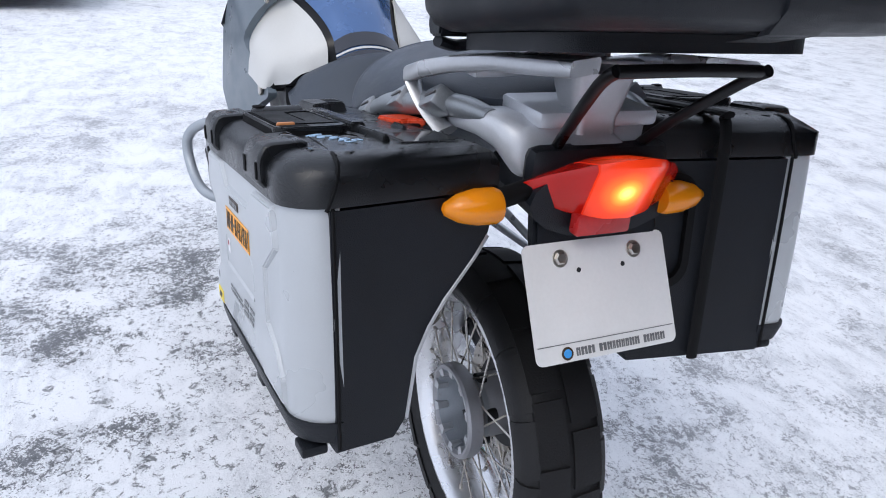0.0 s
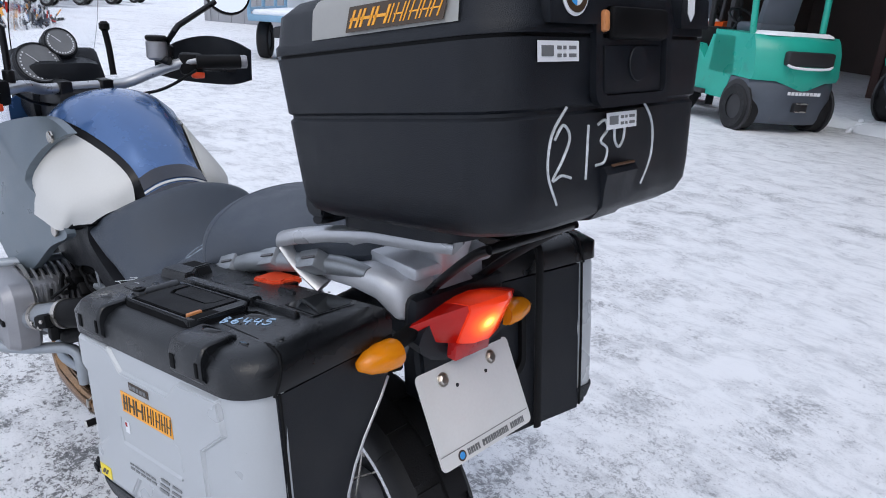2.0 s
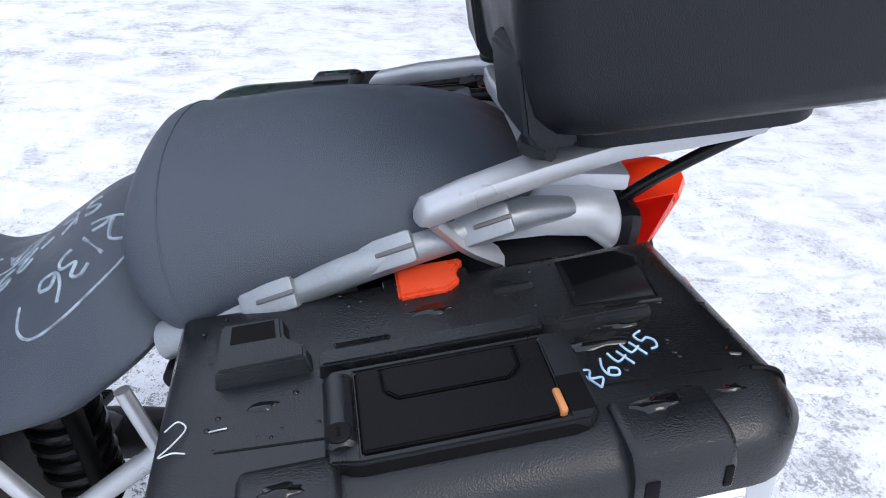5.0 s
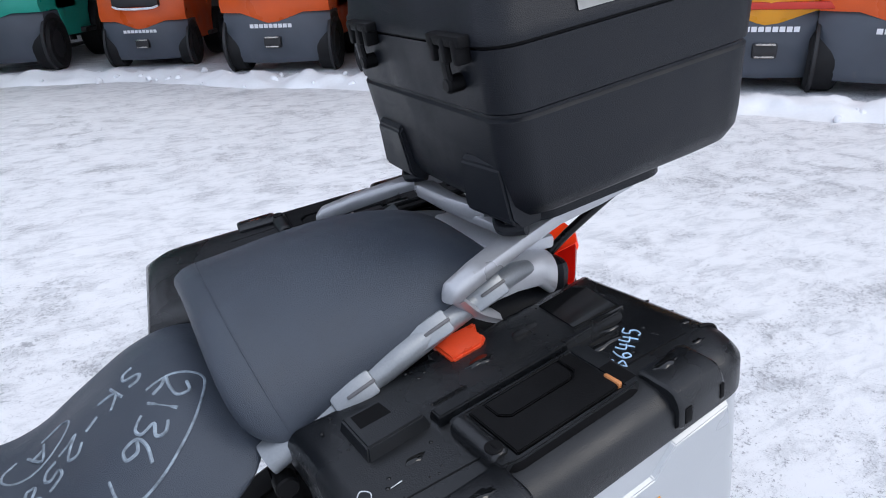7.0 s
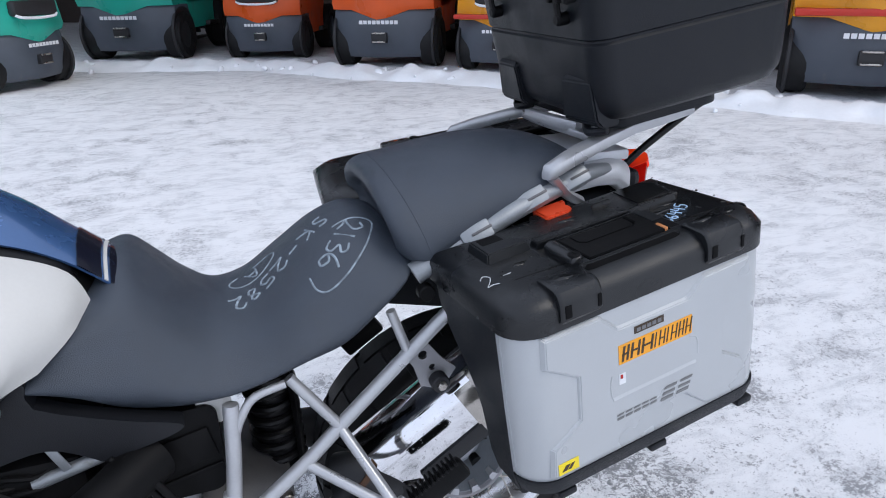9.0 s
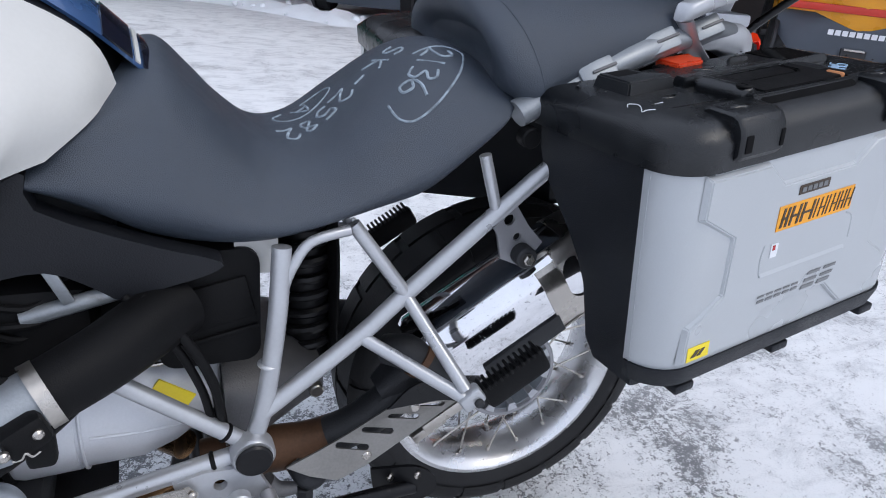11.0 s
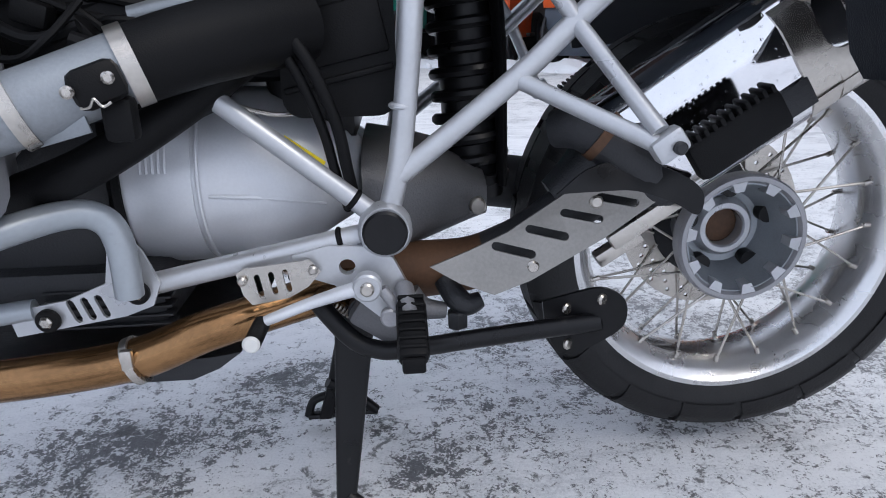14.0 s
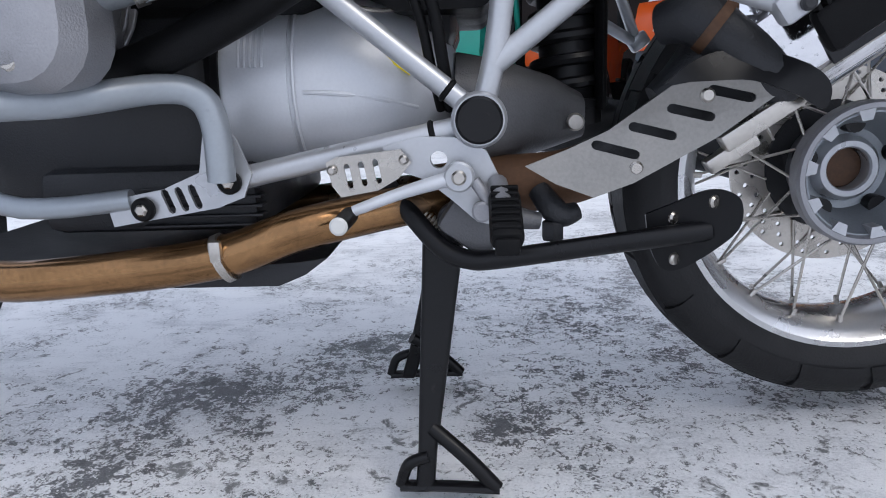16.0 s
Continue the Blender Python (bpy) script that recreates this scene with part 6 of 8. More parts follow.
    loft(bm, [[wrap(t, n, -0.001), wrap(t, n - 0.028, -0.001), wrap(t, n - 0.028, 0.003), wrap(t, n, 0.003)] for t, n in ((0.14, -0.043), (0.22, -0.043), (0.34, -0.043))])
    part("silencer_lower_shield", bm, STEEL, sil, "steel strip along the silencer")
    rnd = random.Random(8)
    bm = B()
    for k in range(90):
        t, n = rnd.uniform(0.105, 0.28), rnd.uniform(-0.03, 0.066)
        r = rnd.uniform(0.0007, 0.0019)
        v = bmesh.ops.create_icosphere(bm, subdivisions=1, radius=r, matrix=Matrix.Translation(wrap(t, n, 0.003)))
    tagged(part("water_drops", bm, GLASS, sil, smooth=180), "small water drops on the chrome", kind="stuff")
    bm = B()
    loft(bm, [sec(0.015, 0.026, 0.026), sec(0.045, 0.034, 0.033), sec(0.075, 0.046, 0.043), sec(0.09, 0.052, 0.047)])
    part("inlet_cone", bm, CASTDARK, sil, "dark heat-stained inlet cone")
    bm = B()
    plate(bm, [tuple(p)[:2] for p in spline([(q[0], q[1], 0) for q in ((-0.272, 0.448), (-0.240, 0.470), (-0.200, 0.478), (-0.160, 0.470), (-0.130, 0.455), (-0.118, 0.438), (-0.124, 0.420), (-0.150, 0.434), (-0.190, 0.448), (-0.230, 0.449), (-0.272, 0.448))], 4)[:-1]], lambda a, b, d: (a, -0.224 + d + 0.5 * max(0, b - 0.455), b), 0.003)
    part("silencer_guard", bm, BLACK_PAINT, sil, "black heat plate")
    elbow = part("inlet_elbow", tube(B(), [(-0.262, -0.165, 0.505), (-0.235, -0.185, 0.508), (-0.200, -0.195, 0.485), (-0.165, -0.195, 0.452), (-0.14, -0.185, 0.43)], [0.020, 0.025, 0.026, 0.025, 0.022], seg=20), CASTDARK, sil, "dark heat-stained inlet elbow")
    part("elbow_band", tube(B(), [(-0.222, -0.190, 0.503), (-0.214, -0.192, 0.497)], 0.0285, seg=24), RUST, elbow)
    bm = B()
    rbox(bm, base + d * 0.22 - nrm * 0.03 + Vector((0, -0.214, 0)), (0.13, 0.004, 0.03), 0.001, Matrix.Rotation(radians(-33), 3, "Y"))
    part("silencer_mount", bm, CASTDARK, sil)
    # hanger between the frame and the silencer
    bm = B()
    hang = [(-0.150, 0.712), (-0.118, 0.735), (-0.085, 0.69), (-0.06, 0.665), (-0.085, 0.63), (-0.12, 0.645), (-0.13, 0.68)]
    plate(bm, hang, side_at(-0.2), 0.005, [circle(-0.115, 0.70, 0.008, 10), circle(-0.10, 0.675, 0.006, 10)])
    hg = part("silencer_hanger", bm, CAST, bike, "cast aluminium silencer hanger")
    part("bolt", disc(B(), (-0.092, -0.21, 0.652), (0, 1, 0), 0.015, 0.022), CASTDARK, hg)
    part("bolt", disc(B(), (-0.092, -0.222, 0.652), (0, 1, 0), 0.008, 0.012, 0.002, 6), STEEL, hg)


rear_gear()


# -- controls near the left footrest, centre stand
def foot_controls():
    bm = B()
    pl = [(-0.540, 0.398), (-0.505, 0.407), (-0.47, 0.405), (-0.44, 0.392), (-0.425, 0.36), (-0.412, 0.33), (-0.42, 0.315), (-0.45, 0.322), (-0.475, 0.345), (-0.50, 0.365), (-0.535, 0.378)]
    plate(bm, pl, side_at(-0.232), 0.012, [circle(-0.486, 0.384, 0.0085, 14)])
    fp = part("footrest_plate", bm, SILVER, bike, "silver footrest plate", smooth=25)
    bm = B()
    plate(bm, [(-0.595, 0.385), (-0.585, 0.390), (-0.522, 0.396), (-0.512, 0.383), (-0.525, 0.368), (-0.545, 0.357), (-0.582, 0.351), (-0.590, 0.362)], side_at(-0.240), 0.003, [slot(-0.575 + k * 0.014, 0.381 + k * 0.002, -0.572 + k * 0.014, 0.362 + k * 0.002, 0.0028, 3) for k in range(3)])
    hp = part("heel_guard", bm, STEEL, bike, "slotted steel heel guard", smooth=25)
    for x, z in ((-0.589, 0.378), (-0.519, 0.386)):
        part("bolt", disc(B(), (x, -0.243, z), (0, 1, 0), 0.0048, 0.006), STEEL, hp)
    lev = part("gear_lever", tube(B(), [(-0.467, -0.25, 0.370), (-0.52, -0.252, 0.356), (-0.568, -0.256, 0.340)], [0.010, 0.0075, 0.0065], seg=12, flat=0.8), GEARBOX, bike, "silver gear lever")
    part("lever_pivot", disc(B(), (-0.466, -0.252, 0.370), (0, 1, 0), 0.0145, 0.016), SILVER, lev)
    part("lever_pivot", disc(B(), (-0.466, -0.262, 0.370), (0, 1, 0), 0.007, 0.006), STEEL, lev)
    part("lever_rubber", tube(B(), [(-0.573, -0.25, 0.335), (-0.575, -0.292, 0.333)], 0.0085, seg=16), BLACK_SOFT, lev, "black rubber lever tip")
    part("lever_end", disc(B(), (-0.5755, -0.293, 0.333), (0, 1, 0), 0.0085, 0.005), WHITE, lev, "pale round lever end")
    link = part("gear_linkage", tube(B(), [(-0.452, -0.25, 0.366), (-0.44, -0.25, 0.345), (-0.447, -0.248, 0.335)], 0.006, seg=10), CAST, bike)
    part("link_joint", disc(B(), (-0.445, -0.252, 0.336), (0, 1, 0), 0.010, 0.012), CAST, link)
    for s in (-1, 1):
        rest = part("footrest", tube(B(), [(-0.43, yy(s, 0.21), 0.360), (-0.425, yy(s, 0.25), 0.345)], 0.010, seg=12), CAST, bike, "rider footrest with black ribbed rubber")
        rb = part("footrest_rubber", rbox(B(), (-0.424, yy(s, 0.262), 0.336), (0.030, 0.075, 0.020), 0.007, Matrix.Rotation(radians(-24 * s), 3, "X")), BLACK_SOFT, rest)
        for k in range(7):
            part("rib", rbox(B(), (-0.424, yy(s, 0.234 + k * 0.0095), 0.3585 - k * 0.0042), (0.026, 0.0045, 0.006), 0.0015, Matrix.Rotation(radians(-24 * s), 3, "X")), BLACK_SOFT, rb)
        part("footrest_tip", rbox(B(), (-0.424, yy(s, 0.299), 0.318), (0.022, 0.006, 0.016), 0.003), BLACK_SOFT, rest)
    # cross tube to the stand's hinges
    part("stand_hinge", tube(B(), [(-0.475, -0.19, 0.315), (-0.475, 0.14, 0.315)], 0.018, seg=16), CASTDARK, bike)
    part("hinge_casting", rbox(B(), (-0.455, -0.19, 0.312), (0.065, 0.03, 0.05), 0.01, Matrix.Rotation(radians(35), 3, "Y")), GREYCAST, bike, "grey cast stand mount")
    part("hinge_casting", tube(B(), [(-0.425, -0.19, 0.335), (-0.41, -0.19, 0.318), (-0.385, -0.188, 0.312)], [0.014, 0.012, 0.009], seg=12), GREYCAST, bike)
    # stand
    st = part("centre_stand", tube(B(), [(-0.50, -0.15, 0.26), (-0.50, 0.10, 0.26)], 0.014, seg=14), BLACK_PAINT, bike, "black steel centre stand, folded down")
    for s in (-1, 1):
        y0, y1 = yy(s, 0.12), (yy(s, 0.175) if s < 0 else 0.105)
        dx = -0.05 if s > 0 else 0.0
        bm = B()
        loft(bm, [[Vector((x + a + dx * t, y0 + (y1 - y0) * t + b, z)) for a, b in rr(w, 0.02, 0.006, n=3)] for t, x, w, z in ((0, -0.486, 0.05, 0.315), (0.1, -0.492, 0.044, 0.26), (0.45, -0.504, 0.032, 0.14), (0.8, -0.513, 0.022, 0.05), (1, -0.517, 0.022, 0.006))])
        leg = part("stand_leg", bm, BLACK_PAINT, st)
        bm = B()
        tube(bm, [(-0.508, y1 + s * -0.012, 0.075), (-0.47, y1, 0.045), (-0.435, y1 + s * 0.006, 0.008)], 0.009, seg=10)
        tube(bm, [(-0.545, y1, 0.008), (-0.49, y1 + s * 0.003, 0.009), (-0.432, y1 + s * 0.006, 0.008)], 0.0085, seg=10, flat=0.7)
        tube(bm, [(-0.545, y1, 0.009), (-0.535, y1, 0.035), (-0.512, y1, 0.045)], 0.007, seg=10)
        bmesh.ops.translate(bm, vec=(dx, 0, 0), verts=bm.verts[:])
        part("stand_foot", bm, BLACK_PAINT, st)
    lever = part("stand_lever", tube(B(), [(-0.55, -0.155, 0.352), (-0.525, -0.185, 0.328), (-0.49, -0.20, 0.290), (-0.462, -0.205, 0.277), (-0.43, -0.208, 0.277), (-0.33, -0.215, 0.291), (-0.222, -0.228, 0.307)], 0.0105, seg=14), BLACK_PAINT, st, "black foot lever")
    bm = B()
    plate(bm, [tuple(p)[:2] for p in spline([(q[0], q[1], 0) for q in ((-0.276, 0.316), (-0.258, 0.328), (-0.228, 0.347), (-0.211, 0.347), (-0.203, 0.336), (-0.205, 0.312), (-0.224, 0.286), (-0.247, 0.264), (-0.262, 0.263), (-0.272, 0.285), (-0.276, 0.316))], 4)[:-1]], lambda a, b, d: (a, -0.212 - (a + 0.25) * 0.9 + d, b), 0.005)
    part("lever_plate", bm, BLACK_PAINT, st)
    for x, z in ((-0.254, 0.317), (-0.224, 0.337), (-0.252, 0.275)):
        part("bolt", disc(B(), (x, -0.215 - (x + 0.25) * 0.9, z), (0.6, -1, 0), 0.0065, 0.006), STEEL, st)
    coil = []
    for k in range(120):
        a = k / 120 * 2 * math.pi * 15
        t = k / 120
        coil.append((-0.520 + 0.055 * t + 0.005 * math.cos(a) * 0.5, -0.178 + 0.005 * math.sin(a), 0.330 - 0.04 * t + 0.005 * math.cos(a) * 0.8))
    part("stand_spring", tube(B(), coil, 0.0013, seg=5, bend=False), STEEL, st, "steel return spring")
    # belly plate
    bm = B()
    plate(bm, [(-1.02, 0.30), (-0.98, 0.265), (-0.90, 0.250), (-0.665, 0.250), (-0.635, 0.262), (-0.61, 0.280), (-0.64, 0.276), (-0.90, 0.262), (-0.99, 0.278)], side_at(-0.20), 0.33)
    part("belly_plate", bm, CASTDARK, bike, "dark aluminium belly plate")


foot_controls()


# -- tail: subframe, rack, rods, lamps, number plate
def tail_end():
    for s in (-1, 1):
        y = lambda d: yy(s, d)
        sub = part("tail_rail", tube(B(), [(-0.122, y(0.165), 0.836), (-0.072, y(0.165), 0.862), (-0.025, y(0.164), 0.884), (0.046, y(0.159), 0.914), (0.126, y(0.141), 0.934), (0.192, y(0.121), 0.944), (0.240, y(0.108), 0.944)], [0.021, 0.021, 0.021, 0.021, 0.020, 0.018, 0.012], seg=16, flat=0.8), THROTTLE, bike, "grey cast tail rail with steps")
        for x, z in ((-0.025, 0.886), (0.073, 0.923), (0.156, 0.942)):
            part("rail_step", rbox(B(), (x, y(0.173 - max(0, x) * 0.2), z), (0.050, 0.031, 0.029), 0.004, Matrix.Rotation(radians(-22), 3, "Y") @ Matrix.Rotation(radians(38 * s), 3, "X")), THROTTLE, sub)
            # darker strip on the step's face paints the shade of a slot
            part("rail_slot", rbox(B(), (x + 0.004, y(0.186 - max(0, x) * 0.2), z + 0.0125), (0.034, 0.003, 0.004), 0.001, Matrix.Rotation(radians(-22), 3, "Y") @ Matrix.Rotation(radians(38 * s), 3, "X")), GREYCAST, sub)
        part("rail_bolt", disc(B(), (-0.110, y(0.182), 0.812), (0, 1, 0), 0.013, 0.02), BLACK_SOFT, sub)
        # grab rail
        bm = B()
        loft(bm, [[Vector((x + a * 0.5 - (0.04 * max(0.0, 1 - (x - 0.096) / 0.14) if s > 0 else 0.0), y(d) + s * a, z + b)) for a, b in rr(w, h, min(w, h) * 0.26, n=2)] for x, d, z, w, h in ((0.096, 0.162, 0.962, 0.014, 0.014), (0.102, 0.162, 0.967, 0.022, 0.022), (0.137, 0.154, 0.980, 0.025, 0.022), (0.195, 0.140, 0.997, 0.028, 0.02), (0.262, 0.118, 1.012, 0.036, 0.018), (0.33, 0.102, 1.022, 0.05, 0.018), (0.39, 0.09, 1.030, 0.05, 0.016))])
        rail = part("grab_rail", bm, SILVER, bike, "silver painted grab rail")
        part("rail_strut", tube(B(), [(0.107, y(0.159), 0.958), (0.134, y(0.148), 0.930), (0.168, y(0.132), 0.907)], [0.014, 0.016, 0.020], seg=8, flat=0.45), SILVER, rail)
        # carrier rods
        part("carrier_rod", tube(B(), [(0.285, y(0.052), 0.900), (0.335, y(0.064), 0.953), (0.41, y(0.086), 1.018), (0.438, y(0.089), 1.036)], 0.0065, seg=12), BLACK_PAINT, bike, "black carrier rod")
        # indicators
        bm = B()
        lathe(bm, [(0, -0.042), (0.008, -0.039), (0.018, -0.024), (0.0235, -0.004), (0.024, 0.018), (0.021, 0.024), (0, 0.024)], (0, 0, 0), (1, 0, 0), 20, False)
        bmesh.ops.scale(bm, vec=(1, 0.9, 0.85), verts=bm.verts[:])
        bmesh.ops.transform(bm, matrix=Matrix.Translation((0.338, (-0.188 if s < 0 else 0.076), 0.874 if s < 0 else 0.866)) @ Matrix.Rotation(radians(90 if s < 0 else -90), 4, "Z"), verts=bm.verts[:])
        ind = part("indicator", bm, LENS_ORANGE, bike, "orange indicator lamp")
        part("indicator_back", rbox(B(), (0.319, (-0.188 if s < 0 else 0.076), 0.874 if s < 0 else 0.866), (0.012, 0.062, 0.036), 0.005), BLACK_SOFT, ind)
        part("indicator_stalk", tube(B(), [(0.324, (-0.16 if s < 0 else 0.05), 0.874), (0.315, s * 0.06 - 0.04, 0.885)], 0.012, seg=12), BLACK_SOFT, ind)
        bm = B()
        disc(bm, (0.336, (-0.188 if s < 0 else 0.076), 0.874 if s < 0 else 0.866), (1, 0, 0), 0.008, 0.02)
        part("indicator_bulb", bm, ORANGE_STICK, ind)
    part("carrier_crossbar", tube(B(), [(0.436, yy(-1, 0.089), 1.035), (0.44, CY, 1.037), (0.436, yy(1, 0.080), 1.035)], 0.0065, seg=12), BLACK_PAINT, bike)
    # front bow of the rack
    bm = B()
    loft(bm, [[Vector((x + a, y, z + b)) for a, b in rr(w, 0.013, 0.003, n=2)] for x, y, z, w in ((0.222, 0.122, 0.996, 0.030), (0.208, 0.085, 0.999, 0.034), (0.202, 0.04, 1.000, 0.034), (0.203, -0.01, 1.000, 0.034), (0.210, -0.06, 0.999, 0.034), (0.216, -0.092, 0.997, 0.030), (0.222, -0.125, 0.995, 0.026), (0.222, -0.155, 0.995, 0.026))])
    bow = part("rack_bow", bm, SILVER, bike, "flat silver front bow of the rack", smooth=25)
    bm = B()
    loft(bm, [[Vector((x + a, y, z + b)) for a, b in rr(0.020, 0.020, 0.004, n=2)] for x, y, z in ((0.188, 0.050, 1.007), (0.186, 0.008, 1.010), (0.191, -0.036, 1.010), (0.202, -0.069, 1.009), (0.215, -0.086, 1.006))])
    part("bow_lip", bm, SILVER, bow, smooth=25)
    bm = B()
    rbox(bm, (0.255, CY, 0.955), (0.10, 0.16, 0.02), 0.006)
    part("rack_lower_plate", bm, GEARBOX, bike)
    # adapter plate below the top case
    bm = B()
    loft(bm, [[tail(0.45 + a, -0.02 + b, w) for a, b in rr(0.22, 0.31, 0.04)] for w in (0.136, 0.139, 0.150, 0.153)])
    ad = part("carrier_plate", bm, BLACK, bike, "black plastic carrier plate")
    for yv in (-0.16, 0.09):
        part("carrier_hook", tube(B(), [tail(0.325, yv - 0.03, 0.145), tail(0.310, yv, 0.14), tail(0.325, yv + 0.03, 0.145)], 0.007, seg=8), BLACK, ad)
    part("carrier_bolt", disc(B(), tail(0.34, 0.0, 0.155), (0, 0, 1), 0.007, 0.006), STEEL, ad)
    bm = B()
    loft(bm, [[Vector((x + a, CY - 0.005 + b, z)) for a, b in rr(w * 0.7, w, 0.012, n=4)] for x, w, z in ((0.282, 0.085, 1.008), (0.282, 0.076, 0.985), (0.286, 0.060, 0.955), (0.288, 0.057, 0.938), (0.288, 0.078, 0.929))])
    part("rack_post", bm, SILVER, bike, "silver middle post of the rack")
    # silver tail cover
    bm = B()
    loft(bm, [[Vector((x, CY + a, z + b)) for a, b in rr(w, h, h * 0.4, n=4)] for x, w, z, h in ((0.09, 0.25, 0.912, 0.024), (0.16, 0.255, 0.926, 0.03), (0.22, 0.25, 0.934, 0.034), (0.262, 0.236, 0.932, 0.042), (0.290, 0.215, 0.916, 0.060), (0.299, 0.19, 0.908, 0.044))])
    part("tail_cover", bm, GEARBOX, bike, "silver tail cover")
    # lamp: its upper edge overhangs
    face = [(0.312, 0.914), (0.350, 0.926), (0.388, 0.934), (0.392, 0.926), (0.384, 0.905), (0.367, 0.859), (0.350, 0.852), (0.312, 0.854)]

    def lamp_row(a, g, grow=0.0):
        return [Vector((0.312 + (x - 0.312 + grow) * g ** 1.3, CY + a, 0.876 + (z - 0.876) * (0.08 + 0.92 * g) * (1 + grow * 8))) for x, z in face]

    bm = B()
    loft(bm, [lamp_row(a, g) for a, g in ((-0.108, 0.10), (-0.10, 0.24), (-0.08, 0.48), (-0.05, 0.76), (-0.02, 0.96), (0.01, 1.0), (0.04, 0.88), (0.075, 0.64), (0.102, 0.36), (0.112, 0.15))])
    lamp = part("tail_lamp", bm, LENS_RED, bike, "lit red tail lamp", smooth=55)
    bm = B()
    loft(bm, [lamp_row(a, g, 0.003) for a, g in ((-0.042, 0.83), (-0.02, 0.96), (0.01, 1.0), (0.04, 0.88), (0.05, 0.80))])
    lit_lens(LENS_RED_LIT, (0.382, CY - 0.006, 0.893))
    part("lit_window", bm, LENS_RED_LIT, lamp, "glowing middle window", smooth=40)
    part("bulb", disc(B(), (0.356, CY + 0.004, 0.891), (1, 0, 0), 0.006, 0.012, 0.003), BULB, lamp)
    bm = B()
    rbox(bm, (0.352, CY - 0.012, 0.849), (0.018, 0.072, 0.026), 0.003)
    part("reflector", bm, RED_TAPE, lamp)
    bm = B()
    rbox(bm, (0.310, CY, 0.890), (0.03, 0.19, 0.080), 0.015)
    part("lamp_housing", bm, BLACK, bike)
    # plate holder and plate
    bm = B()
    loft(bm, [[Vector((x + t, CY + a, z)) for a, t in ((-w, 0), (w, 0), (w, -0.02), (-w, -0.02))] for x, w, z in ((0.322, 0.085, 0.88), (0.338, 0.086, 0.815), (0.368, 0.078, 0.755), (0.396, 0.055, 0.705))])
    bmesh.ops.bevel(bm, geom=bm.edges[:], offset=0.004, segments=2, affect="EDGES")
    part("plate_holder", bm, BLACK, bike, "black plate holder")
    tilt = Matrix.Translation((0.3445, -0.0285, 0.8035)) @ Matrix.Rotation(radians(-29), 4, "Y") @ Matrix.Rotation(radians(0.8), 4, "X")
    onp = lambda a, b, d: tilt @ Vector((d, a, b))
    bm = B()
    plate(bm, rr(0.197, 0.139, 0.009, -0.001, -0.050), onp, 0.0015)
    np_ = part("number_plate", bm, PLATE, bike, "white dealer plate with small print shown as bars")
    for a in (-0.0515, 0.0515):
        part("plate_bolt", disc(B(), onp(a, 0, 0.004), (1, 0, 0.5), 0.008, 0.006, 0.002, 6), STEEL, np_)
        part("bolt_washer", disc(B(), onp(a, 0, 0.002), (1, 0, 0.5), 0.0105, 0.002, 0.0005, 20), STEEL, np_)
    for a in (-0.028, 0.034):
        part("plate_hole", disc(B(), onp(a, -0.016, 0.0016), (1, 0, 0.5), 0.003, 0.001, 0.0003, 12), CASTDARK, np_)
    bm = B()
    bars(bm, lambda a, b, d: onp(a, b - 0.0985, 0.0016 + d), [(-0.096, 0.094)], 0.0009)
    x = -0.052
    for wd in (0.006, 0.009, 0.010, -0.006, 0.011, 0.007, 0.004, 0.007, 0.005, 0.005, 0.007, 0.007, -0.006, 0.009, 0.007, 0.007, 0.007):
        if wd < 0:
            x -= wd
            continue
        bars(bm, lambda a, b, d: onp(a * 0.887, b * 0.9 - 0.114, 0.0016 + d), [(x, x + wd * 0.42), (x + wd * 0.62, x + wd)], 0.0105)
        bars(bm, lambda a, b, d: onp(a * 0.887, b * 0.9 - 0.1075, 0.0016 + d), [(x, x + wd)], 0.0018)
        x += wd + 0.0016
    part("print", bm, GREY_INK, np_)
    part("round_mark", disc(B(), onp(-0.058, -0.1095, 0.0018), (1, 0, 0.5), 0.0078, 0.001, 0.0003, 24), DARK_INK, np_)
    part("round_mark_field", disc(B(), onp(-0.058, -0.1095, 0.0024), (1, 0, 0.5), 0.0052, 0.001, 0.0003, 24), ROUND_BLUE, np_)


tail_end()


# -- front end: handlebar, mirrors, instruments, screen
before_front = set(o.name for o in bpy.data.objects)


